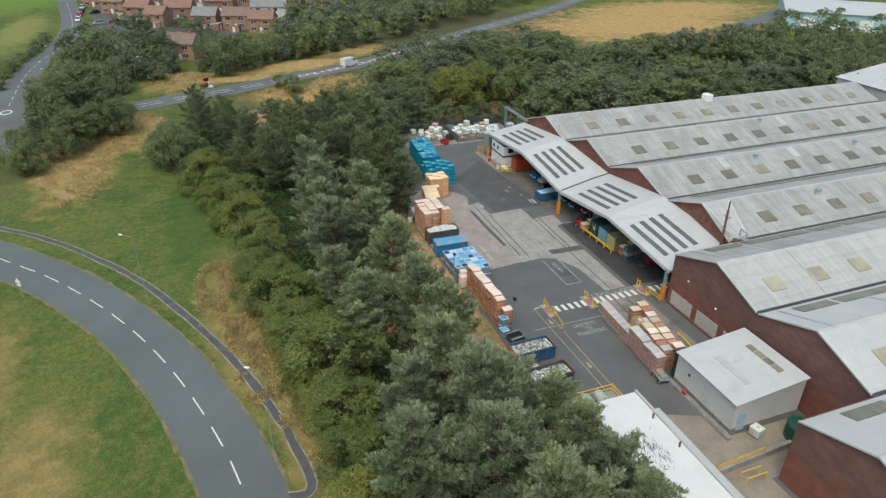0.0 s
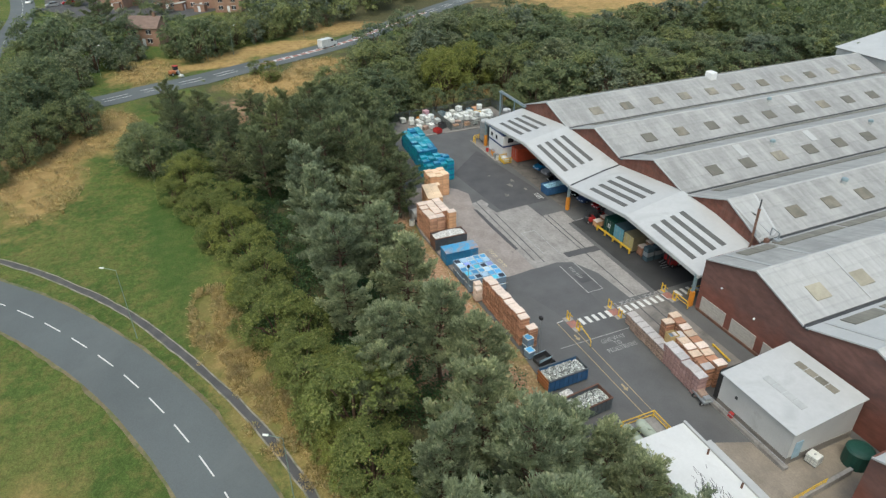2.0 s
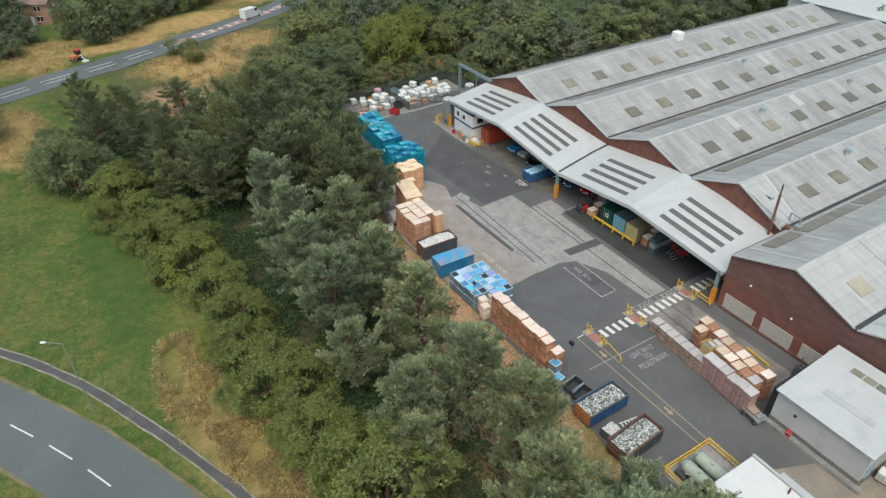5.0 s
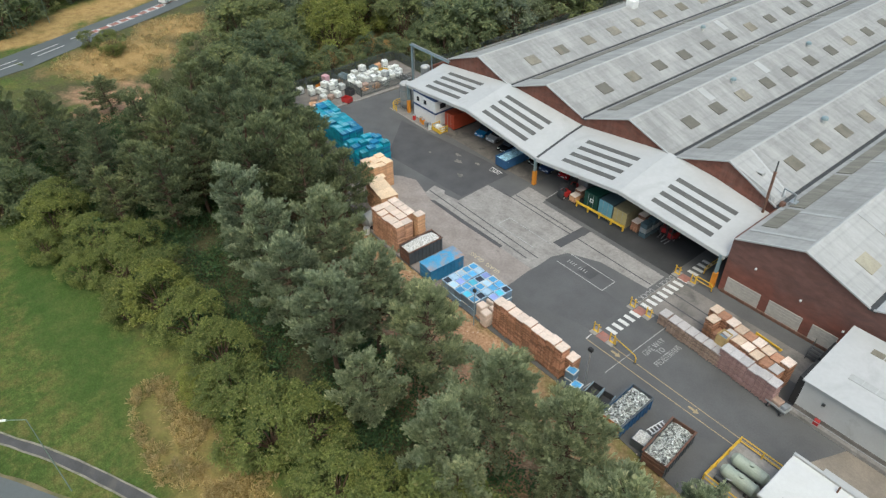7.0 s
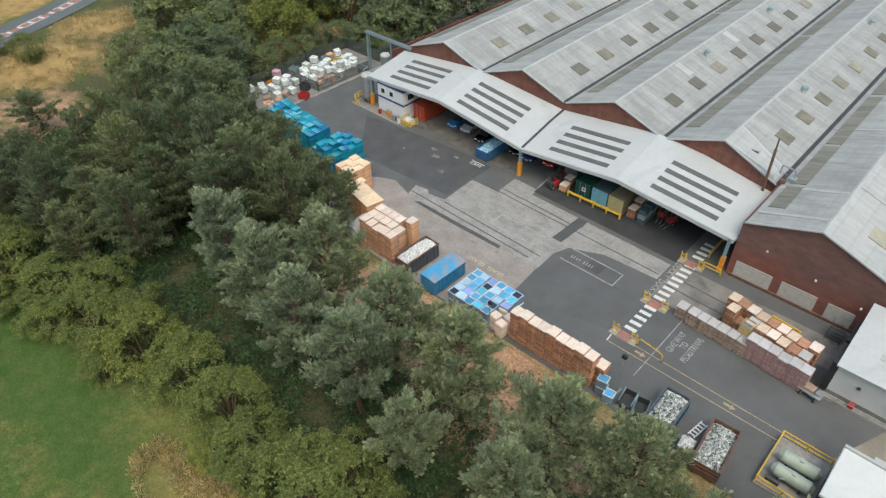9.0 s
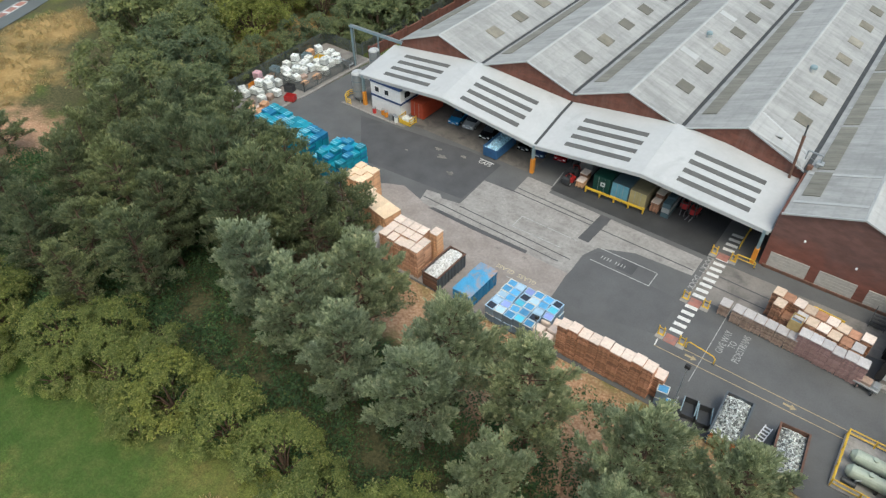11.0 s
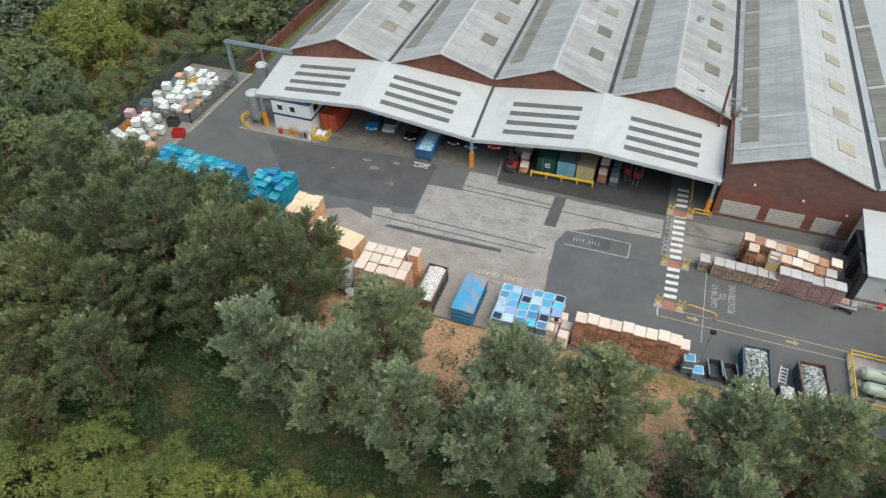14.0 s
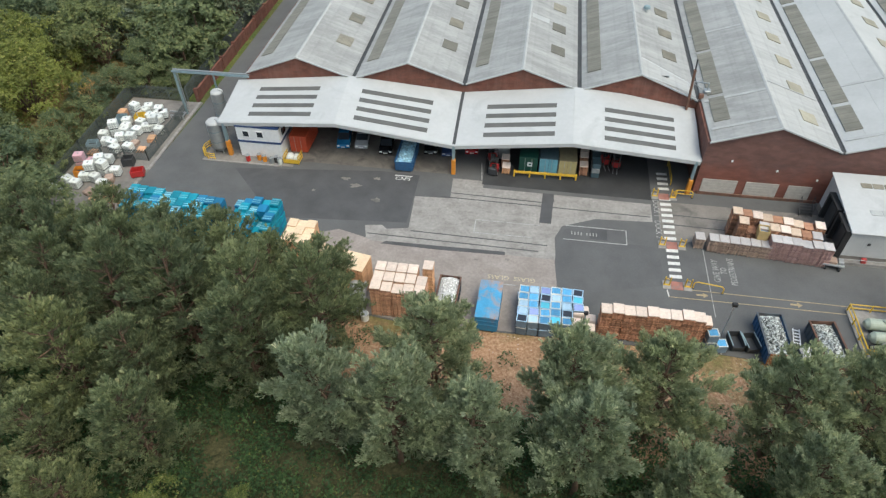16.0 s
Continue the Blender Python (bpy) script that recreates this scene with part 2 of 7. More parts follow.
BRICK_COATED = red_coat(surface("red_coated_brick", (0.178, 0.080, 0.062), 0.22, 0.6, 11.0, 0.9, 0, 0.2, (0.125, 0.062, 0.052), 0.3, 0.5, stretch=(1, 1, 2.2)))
ROOF_SHEET = surface("fibre_cement_roof", (0.275, 0.282, 0.282), 0.16, 0.12, 1.8, 0.6, 0, 0.1, (0.205, 0.21, 0.208), 0.2, 0.52, streak=((0.43, 0.437, 0.44), (0.12, 0.55, 0.12)), island=0.05, grain=0.16, sheets=(("Y", 1.05, 0.05), ("X", 1.84, 0.06)))
ROOF_LIGHT = surface("pale_roof_sheet", (0.42, 0.43, 0.43), 0.08, 0.15, 2.5, 0.65, 0, 0.08, (0.33, 0.34, 0.34), 0.2, 0.56, grain=0.06)
ROOF_MID = surface("grey_roof_sheet", (0.36, 0.365, 0.36), 0.1, 0.13, 2.4, 0.65, 0, 0.08, (0.29, 0.295, 0.29), 0.18, 0.54, streak=((0.46, 0.465, 0.465), (0.16, 1.0, 0.16)), grain=0.1, sheets=(("Y", 1.05, 0.07), ("X", 1.84, 0.08)))
ROOF_WHITE = surface("white_metal_roof", (0.445, 0.457, 0.46), 0.06, 0.2, 2.0, 0.5, 0, 0.05, (0.36, 0.37, 0.372), 0.2, 0.54, grain=0.05)
ROOF_FLAT = surface("white_roof_felt", (0.60, 0.61, 0.605), 0.05, 0.3, 4.0, 0.7, 0, 0.05, (0.50, 0.505, 0.50), 0.3, 0.58, grain=0.05)
RIDGE = surface("pale_ridge_cap", (0.385, 0.395, 0.395), 0.1, 0.8, 5.0, 0.7, 0, 0.05, grain=0.08)
GUTTER = surface("dark_gutter", (0.05, 0.053, 0.056), 0.25, 0.8, 6.0, 0.8, 0, 0.1)
SKYLIGHT_DARK = surface("dirty_rooflight", (0.138, 0.132, 0.112), 0.15, 0.6, 7.0, 0.8, 0, 0.1)
CANOPY_LIGHT = surface("grey_rooflight_strip", (0.105, 0.106, 0.102), 0.15, 0.6, 7.0, 0.8, 0, 0.1)
SKYLIGHT = surface("yellowed_rooflight", (0.205, 0.192, 0.155), 0.25, 0.5, 6.0, 0.75, 0, 0.1, (0.13, 0.13, 0.115), 0.3, 0.5, rand=0.3)
SKYLIGHT_PALE = surface("pale_yellow_rooflight", (0.31, 0.292, 0.228), 0.15, 0.5, 6.0, 0.7, 0, 0.1, (0.23, 0.22, 0.175), 0.3, 0.55, rand=0.15)
SKYLIGHT_STRIP = surface("weathered_rooflight", (0.185, 0.178, 0.148), 0.25, 0.35, 5.0, 0.7, 0, 0.1, (0.23, 0.222, 0.19), 0.25, 0.52, stretch=(0.4, 1.6, 1), sheets=(("Y", 1.05, 0.25),))
CLADDING = surface("grey_metal_cladding", (0.51, 0.525, 0.53), 0.06, 0.5, 6.0, 0.5, 0.1, 0.05, (0.33, 0.335, 0.33), 0.4, 0.6, grain=0.05)
WHITE_WALL = plain("white_painted_wall", (0.70, 0.71, 0.72), 0.6, spread=0.06)
DOOR_GREY = plain("pale_roller_door", (0.42, 0.395, 0.36), 0.6, stain=(0.36, 0.33, 0.3))
STEEL_BLUE = plain("blue_grey_steel", (0.23, 0.31, 0.34), 0.55, 0.2)
STEEL = plain("galvanised_steel", (0.38, 0.4, 0.41), 0.45, 0.6)
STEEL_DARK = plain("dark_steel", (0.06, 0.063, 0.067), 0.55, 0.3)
ORANGE = plain("orange_paint", (0.62, 0.24, 0.03), 0.5, stain=(0.4, 0.14, 0.03))
YELLOW = plain("yellow_paint", (0.66, 0.42, 0.04), 0.5, stain=(0.4, 0.24, 0.05))
RED = plain("red_paint", (0.42, 0.03, 0.03), 0.45, rand=0.1)
BLUE_NAVY = plain("navy_paint", (0.03, 0.06, 0.16), 0.5)
BLACK = plain("black_rubber", (0.02, 0.02, 0.021), 0.8)
GLASS_DARK = plain("dark_window_glass", (0.03, 0.035, 0.042), 0.12)
RUST = surface("rusty_steel", (0.16, 0.085, 0.06), 0.3, 1.0, 8.0, 0.85, 0.1, 0.15, (0.07, 0.055, 0.05), 0.8, 0.5)
SKIP_GREY = surface("dark_grey_skip_paint", (0.085, 0.1, 0.115), 0.15, 1.0, 8.0, 0.7, 0.1, 0.08, (0.13, 0.075, 0.05), 0.7, 0.6)
SKIP_BLUE = surface("blue_skip_paint", (0.035, 0.21, 0.40), 0.15, 0.8, 8.0, 0.6, 0.0, 0.06, (0.25, 0.17, 0.13), 0.45, 0.58)
SKIP_NAVY = surface("deep_blue_skip_paint", (0.03, 0.10, 0.22), 0.2, 0.8, 8.0, 0.6, 0.0, 0.06, (0.10, 0.07, 0.05), 0.5, 0.6)
WOOD = surface("pallet_wood", (0.37, 0.195, 0.122), 0.2, 2.5, 14.0, 0.85, 0, 0.12, rand=0.38)
WOOD_MID = surface("bright_pallet_wood", (0.47, 0.27, 0.175), 0.18, 2.5, 14.0, 0.85, 0, 0.12, rand=0.22)
WOOD_PALE = surface("fresh_pallet_wood", (0.60, 0.35, 0.20), 0.14, 2.5, 14.0, 0.85, 0, 0.1, rand=0.15)
WOOD_GREY = surface("weathered_pallet_wood", (0.33, 0.245, 0.2), 0.2, 2.5, 14.0, 0.88, 0, 0.12, rand=0.25)
WOOD_PINK = surface("pinkish_plastic_pallet", (0.36, 0.235, 0.225), 0.15, 2.0, 12.0, 0.75, 0, 0.08, rand=0.18)
TOP_BOARD = surface("pale_top_board", (0.68, 0.57, 0.5), 0.1, 2.0, 9.0, 0.85, 0, 0.05, rand=0.14)
TOP_GREY = surface("grey_top_sheet", (0.44, 0.42, 0.42), 0.12, 2.0, 9.0, 0.7, 0, 0.05, rand=0.12)
CRATE = surface("turquoise_plastic", (0.008, 0.245, 0.345), 0.2, 1.5, 8.0, 0.5, 0, 0.05, (0.05, 0.42, 0.55), 0.9, 0.56, rand=0.25)
LID_BLUE = surface("light_blue_film", (0.10, 0.36, 0.66), 0.15, 1.5, 8.0, 0.4, 0, 0.05, (0.28, 0.52, 0.75), 1.2, 0.55, rand=0.3)
BOX_BLUE = surface("blue_grey_plastic_box", (0.15, 0.22, 0.30), 0.15, 1.2, 8.0, 0.6, 0, 0.05, rand=0.25)
TOTE = plain("milky_plastic", (0.66, 0.69, 0.67), 0.4, rand=0.14, stain=(0.5, 0.52, 0.5))
HEAP_GLASS = surface("white_cullet", (0.62, 0.63, 0.635), 0.2, 5.0, 18.0, 0.6, 0, 0.3, island=0.3)
HEAP_CANS = surface("crushed_cans", (0.46, 0.485, 0.475), 0.5, 7.0, 20.0, 0.4, 0.2, 0.3, (0.04, 0.055, 0.05), 3.4, 0.47, island=0.85)
HEAP_BOTTLES = surface("blue_plastic_bottles", (0.30, 0.5, 0.62), 0.3, 5.0, 18.0, 0.4, 0, 0.2, island=0.4)
BARK = surface("pine_bark", (0.12, 0.075, 0.05), 0.3, 1.5, 9.0, 0.95, 0, 0.3)
PINE = leafy("pine_needles", (0.205, 0.25, 0.158), (0.415, 0.465, 0.315), (0.5, 0.5, 0.34), differ=0.45)
PINE_DARK = leafy("dark_pine_needles", (0.130, 0.163, 0.090), (0.275, 0.312, 0.178), (0.36, 0.36, 0.2), differ=0.6)
LEAF = leafy("broad_leaves", (0.13, 0.162, 0.05), (0.285, 0.32, 0.1), (0.40, 0.37, 0.165))
LEAF_DARK = leafy("dark_broad_leaves", (0.122, 0.16, 0.088), (0.235, 0.278, 0.148), (0.32, 0.305, 0.165))
LEAF_GREY = leafy("grey_willow_leaves", (0.12, 0.15, 0.105), (0.27, 0.31, 0.215), (0.35, 0.37, 0.27))
IVY = leafy("dark_bramble_leaves", (0.04, 0.085, 0.042), (0.10, 0.175, 0.078), (0.2, 0.22, 0.08))


# ---- ground ----
RISE = 3.5


def smooth(t):
    t = max(0.0, min(1.0, t))
    return t * t * (3 - 2 * t)


def height(x, y):
    """The land: level at the works, higher on the road side and beyond the wood."""
    return RISE * smooth(max((-27.0 - y) / 24.0, (-62.0 - x) / 26.0))


def ground_material():
    m, nt, bs = material("rough_grass_and_soil")
    tc = nt.nodes.new("ShaderNodeTexCoord").outputs["Object"]
    sep = nt.nodes.new("ShaderNodeSeparateXYZ")
    nt.links.new(tc, sep.inputs[0])
    X, Y = sep.outputs[0], sep.outputs[1]
    n1, n2, n3 = noise_tex(nt, tc, 0.07, 6, 0.62), noise_tex(nt, tc, 0.55, 5, 0.7), noise_tex(nt, tc, 3.2, 4, 0.75)
    wob = math_node(nt, "MULTIPLY", math_node(nt, "SUBTRACT", noise_tex(nt, tc, 0.22, 5, 0.65), 0.5), 1.5)
    grass = ramp(nt, n1, [(0.3, (0.050, 0.090, 0.022)), (0.48, (0.082, 0.124, 0.033)), (0.7, (0.15, 0.158, 0.052))])
    col = mix_col(nt, ramp(nt, n2, [(0.46, (0, 0, 0)), (0.7, (0.75, 0.75, 0.75))]), grass, (0.18, 0.15, 0.06))
    col = mix_col(nt, 1.0, col, ramp(nt, noise_tex(nt, tc, 1.4, 6, 0.8), [(0.3, (0.62, 0.66, 0.6)), (0.72, (1.3, 1.28, 1.25))]), "MULTIPLY")

    col = mix_col(nt, 1.0, col, ramp(nt, noise_tex(nt, tc, 7.5, 3, 0.8), [(0.3, (0.66, 0.68, 0.64)), (0.7, (1.32, 1.3, 1.28))]), "MULTIPLY")

    def spot(cx, cy, rx, ry, soft=0.5):
        dx = math_node(nt, "DIVIDE", math_node(nt, "SUBTRACT", X, cx), rx)
        dy = math_node(nt, "DIVIDE", math_node(nt, "SUBTRACT", Y, cy), ry)
        d = math_node(nt, "SQRT", math_node(nt, "ADD", math_node(nt, "MULTIPLY", dx, dx), math_node(nt, "MULTIPLY", dy, dy)))
        d = math_node(nt, "ADD", d, wob)
        return ramp(nt, d, [(1.0 - soft if soft < 1 else 0.0, (1, 1, 1)), (1.0, (0, 0, 0))])

    soil = ramp(nt, n3, [(0.3, (0.052, 0.056, 0.028)), (0.7, (0.115, 0.108, 0.055))])
    for cx, cy, rx, ry in ((10, -40, 78, 12), (-30, -38, 45, 20), (-75, 40, 40, 110), (-68, -85, 40, 14), (-150, 40, 45, 90)):
        col = mix_col(nt, spot(cx, cy, rx, ry, 0.35), col, soil)
    straw = ramp(nt, n2, [(0.3, (0.27, 0.175, 0.07)), (0.7, (0.46, 0.32, 0.14))])
    for cx, cy, rx, ry, k in ((-44, -80, 26, 9, 0.85), (-60, -72, 16, 10, 0.8), (15, -58.0, 12, 3.6, 0.45), (26, -56, 14, 3.5, 0.5), (38, -52, 16, 3, 0.45), (-100, -62, 14, 9, 0.8), (-80, -33, 9, 14, 0.9), (-88, -18, 8, 10, 0.9), (-100, -44, 5, 14, 0.9), (-112, -22, 6, 16, 0.9),
                           (-108, -36, 7, 24, 0.85), (-126, -5, 10, 20, 0.85), (-135, 115, 42, 62, 1.0), (-165, 150, 30, 60, 1.0), (2, -92, 14, 7, 0.42), (25, -84, 18, 6, 0.45), (42, -76, 16, 6, 0.48), (-60, 8, 9, 26, 0.85), (-52, 40, 10, 20, 0.85), (-240, -150, 140, 18, 0.8)):
        col = mix_col(nt, math_node(nt, "MULTIPLY", spot(cx, cy, rx, ry), k), col, straw)
    # strip beside the hedge: deeper green grass with the hedge's shade mixed in
    lush_shaded, hay = ramp(nt, n2, [(0.3, (0.04, 0.088, 0.018)), (0.7, (0.07, 0.115, 0.03))]), ramp(nt, n2, [(0.3, (0.17, 0.19, 0.06)), (0.7, (0.24, 0.235, 0.085))])
    for cx, cy, rx, ry, k, tone in ((-12, -60.5, 30, 4.5, 0.7, lush_shaded), (-195, -114, 45, 9, 0.85, hay), (-275, -128, 42, 22, 0.8, ramp(nt, n2, [(0.3, (0.10, 0.19, 0.035)), (0.7, (0.14, 0.22, 0.05))]))):
        col = mix_col(nt, math_node(nt, "MULTIPLY", spot(cx, cy, rx, ry), k), col, tone)
    needles = ramp(nt, n3, [(0.28, (0.34, 0.19, 0.115)), (0.55, (0.49, 0.30, 0.185)), (0.8, (0.62, 0.48, 0.35))])
    for cx, cy, rx, ry, k in ((14, -29.5, 36, 6.5, 0.92), (-61, -38, 13, 9, 0.95), (26, -36, 14, 5, 0.9)):
        col = mix_col(nt, math_node(nt, "MULTIPLY", spot(cx, cy, rx, ry), k), col, needles)
    col = mix_col(nt, 1.0, col, ramp(nt, n3, [(0.25, (0.72, 0.72, 0.72)), (0.75, (1.25, 1.25, 1.25))]), "MULTIPLY")
    nt.links.new(col, bs.inputs["Base Color"])
    bs.inputs["Roughness"].default_value = 0.95
    bs.inputs["Specular IOR Level"].default_value = 0.15
    b = nt.nodes.new("ShaderNodeBump")
    b.inputs["Strength"].default_value, b.inputs["Distance"].default_value = 0.7, 0.25
    nt.links.new(n3, b.inputs["Height"])
    nt.links.new(b.outputs[0], bs.inputs["Normal"])
    return m


def lines_of(lo, hi, step, far):
    inner = list(np.arange(lo, hi + 0.01, step))
    out, d, a, b = [], step, lo, hi
    left, right = [], []
    while a > -far:
        d *= 1.35
        a, b = a - d, b + d
        left.append(a), right.append(b)
    return left[::-1] + inner + right


gx, gy = lines_of(-130, 85, 2.0, 2500), lines_of(-115, 60, 2.0, 2500)
g = Geo()
g.v = [(x, y, height(x, y) - 0.06 + (0.12 * noise.noise((x * 0.15, y * 0.15, 0)) if height(x, y) > 0.15 and y > -52 else 0.0)) for y in gy for x in gx]
nx = len(gx)
g.f = [(j * nx + i, j * nx + i + 1, (j + 1) * nx + i + 1, (j + 1) * nx + i) for j in range(len(gy) - 1) for i in range(nx - 1)]
structure("ground", g, ground_material(), "uneven grass land with dry straw patches and pine needles", "ground", True)


def curve_points(pts, step=1.5):
    """A smooth line through points."""
    p = [Vector((*q, 0)) for q in pts]
    p = [p[0] * 2 - p[1]] + p + [p[-1] * 2 - p[-2]]
    out = []
    for i in range(1, len(p) - 2):
        n = max(2, int((p[i + 1] - p[i]).length / step))
        for k in range(n):
            t = k / n
            a, b, c, d = p[i - 1], p[i], p[i + 1], p[i + 2]
            out.append(0.5 * ((2 * b) + (c - a) * t + (2 * a - 5 * b + 4 * c - d) * t * t + (3 * b - a - 3 * c + d) * t ** 3))
    out.append(p[-2])
    return out


def ribbon(line, lo, hi, lift, thick=0.06, ragged=0.0):
    """A strip along a line, from lo to hi metres to its left, lying on the land."""
    g = Geo()
    n = len(line)
    for i, p in enumerate(line):
        d = (line[min(i + 1, n - 1)] - line[max(i - 1, 0)]).normalized()
        s = Vector((-d.y, d.x, 0))
        for o in (lo, hi):
            q = p + s * (o + ragged * noise.noise((p.x * 0.45, p.y * 0.45, o)))
            z = height(q.x, q.y) + lift
            g.v += [(q.x, q.y, z), (q.x, q.y, z - thick)]
    for i in range(n - 1):
        a, b = 4 * i, 4 * i + 4
        g.f += [(a, a + 2, b + 2, b), (a + 2, a + 3, b + 3, b + 2), (a + 1, a, b, b + 1)]
    return g


def dashes(line, at, length, gap, width, lift, start=0.0, stop=1e9):
    """Dashes of a road marking along a line."""
    g, s, i = Geo(), start, 0
    run = [0.0]
    for p, q in zip(line[:-1], line[1:]):
        run.append(run[-1] + (q - p).length)
    def place(d):
        k = min(max(int(np.searchsorted(run, d)) - 1, 0), len(line) - 2)
        t = (d - run[k]) / max(run[k + 1] - run[k], 1e-6)
        p, e = line[k].lerp(line[k + 1], t), (line[k + 1] - line[k]).normalized()
        return p, Vector((-e.y, e.x, 0))
    while s + length < min(run[-1], stop):
        (p, a), (q, b) = place(s), place(s + length)
        v = [p + a * (at - width / 2), p + a * (at + width / 2), q + b * (at + width / 2), q + b * (at - width / 2)]
        g.add([(c.x, c.y, height(c.x, c.y) + lift) for c in v] + [(c.x, c.y, height(c.x, c.y) + lift - 0.02) for c in v], [(3, 2, 1, 0), (0, 1, 5, 4), (1, 2, 6, 5), (2, 3, 7, 6), (3, 0, 4, 7)])
        s += length + gap
    return g


# the bending road beside the grass, and its footpath
near_line = curve_points([(-40, -126), (-26, -107), (-12.0, -91.6), (-5.0, -84.9), (2.0, -78.6), (10.7, -72.4), (19.7, -67.2), (29.7, -62.8), (40.9, -59.2), (49.5, -57.5), (62, -56.6), (90, -59), (130, -64)])
structure("road", ribbon(near_line, -3.45, 3.45, 0.05, 0.06, 0.08), ROAD, "smooth grey asphalt road bending round the grass", "road")
DASH_START = 3.69
structure("road_marking", dashes(near_line, 0.0, 3.15, 2.17, 0.14, 0.056, DASH_START), WHITE_LINE, "dashed white centre line on the bend", "marking")
for a, b in ((3.3, 3.8), (-3.8, -3.3)):
    structure("verge", ribbon(near_line, a, b, 0.035, 0.08, 0.35), VERGE, "worn straw-coloured edge of the road", "verge")
path_line = curve_points([(-47, -118), (-33, -102), (-19.5, -90.6), (-12.6, -82.7), (-5.0, -75.8), (5.8, -67.9), (17.6, -61.7), (29.8, -56.5), (39.3, -53.6), (45.5, -52.3), (48.6, -51.95), (49.7, -52.6), (49.4, -54.2)])
structure("pavement", ribbon(path_line, -0.5, 0.5, 0.045, 0.06, 0.1), FOOTPATH, "narrow dark asphalt footpath along the grass", "path")
for a, b in ((0.4, 0.56), (-0.56, -0.4)):
    structure("kerb", ribbon(path_line, a, b, 0.055, 0.06, 0.16), EDGING, "pale overgrown edging of the footpath", "kerb")

# the road beyond the wood
far_line = curve_points([(-68, -125), (-75, -100), (-79.5, -73), (-84, -61), (-88, -49), (-94.3, -34.5), (-101.8, -17.5), (-110, -3), (-122, 12), (-141, 38), (-160, 66), (-186, 102), (-260, 190)])
structure("road", ribbon(far_line, -4.2, 4.2, 0.05), ROAD, "grey main road beyond the wood", "road")
structure("road_marking", dashes(far_line, 0.9, 6.0, 3.0, 0.18, 0.056, 20), WHITE_LINE, "dashed white lane line on the main road", "marking")
structure("road_marking", dashes(far_line, -0.9, 6.0, 3.0, 0.18, 0.056, 20), WHITE_LINE, "dashed white lane line on the main road", "marking")
structure("road_marking", dashes(far_line, 0.0, 1.9, 0.7, 1.3, 0.053, 96, 172), RED_LINE, "red central strip on the main road", "marking")
structure("road_marking", dashes(far_line, 0.0, 0.6, 2.0, 1.3, 0.06, 97.95, 172), WHITE_LINE, "white hatching on the central strip", "marking")
left_line = curve_points([(-50, -96), (-70, -98), (-99.7, -99.9), (-121, -100.7), (-143, -99.3), (-157, -96.8), (-203, -97.5), (-275, -107.5), (-420, -125)])
structure("road", ribbon(left_line, -3.9, 3.9, 0.065), ROAD, "grey residential road leading away", "road")
structure("road_marking", dashes(left_line, 0.0, 3.0, 3.0, 0.16, 0.075, 40), WHITE_LINE, "dashed white centre line", "marking")
ring = Geo()
for i in range(24):
    a, b = 2 * math.pi * i / 24, 2 * math.pi * (i + 1) / 24
    ring.add([(-84.2 + r * math.cos(t), -98.9 + 0.6 * r * math.sin(t), RISE + z) for z in (0.082, 0.07) for t in (a, b) for r in (1.5, 2.1)], [(0, 1, 3, 2), (4, 6, 7, 5), (0, 4, 5, 1), (1, 5, 7, 3), (3, 7, 6, 2), (2, 6, 4, 0)])
structure("road_marking", ring, WHITE_LINE, "white painted ring on the road", "marking")
lot = curve_points([(-92, 112), (-104, 127), (-118, 143), (-130, 166), (-150, 200)])
structure("road", ribbon(lot, -4, 4, 0.06), ROAD, "grey service road beside the dry field", "road")

# ---- the yard ----
structure("pavement", Geo().slab([(-41.5, -25), (-18, -22.4), (-10, -24.4), (-2, -25.4), (12, -25.3), (29, -24.9), (60, -27), (86, -27), (86, 12), (-29, 12), (-29, 110), (-38.5, 110), (-38.5, 9), (-39, -5), (-41.5, -12)], -0.3, 0.0), ASPHALT, "dark grey patched asphalt of the factory yard", "yard")
structure("pavement", Geo().slab([(-49.6, -15), (-39.3, -15), (-39.0, -5), (-38.7, 11.5), (-49.8, 11.5)], -0.28, 0.06), CONCRETE_OLD, "concrete base of the storage compound", "yard")


def patch(corners, lift, mat, label):
    structure("pavement", Geo().slab(corners, -0.05, lift), mat, label, "yard")


patch([(-7.9, -13.6), (-8.5, -11.5), (-6.5, -11.2), (-5.8, -11.8), (-3.3, -11.3), (-3.6, -5.4), (0.8, -5.2), (0.6, -1.2), (4.6, -1.2), (4.6, -2.6), (12.4, -2.7), (12.8, -4.2), (13.6, -4.2), (13.4, -2.7), (25.2, -2.9), (25.2, -6.2), (18.5, -6.6), (14.6, -8.4), (13.8, -10.5), (14.0, -14.2), (-7.0, -14.0)], 0.004, CONCRETE, "pale worn concrete patch in the yard")
patch([(-13.8, -13.7), (-11.4, -12.6), (-7.9, -13.6), (-7.0, -14.0), (14.0, -14.2), (14.2, -17.5), (14.5, -25.1), (-2, -25.2), (-10, -24.2), (-17, -22.3), (-17, -16.5)], 0.004, CONCRETE_PINK, "brownish pink concrete beside the pallet stacks")
patch([(26.0, -2.2), (45, -2.2), (45, -6.5), (34, -6.8), (30.5, -9.0), (26.0, -9.2)], 0.004, CONCRETE_OLD, "brown worn concrete patch in the yard")
patch([(-20.5, -0.4), (0.4, -0.4), (0.4, 8.3), (-20.5, 8.3)], 0.005, BAY_FLOOR, "brownish concrete bay with canopy shade in its colour")
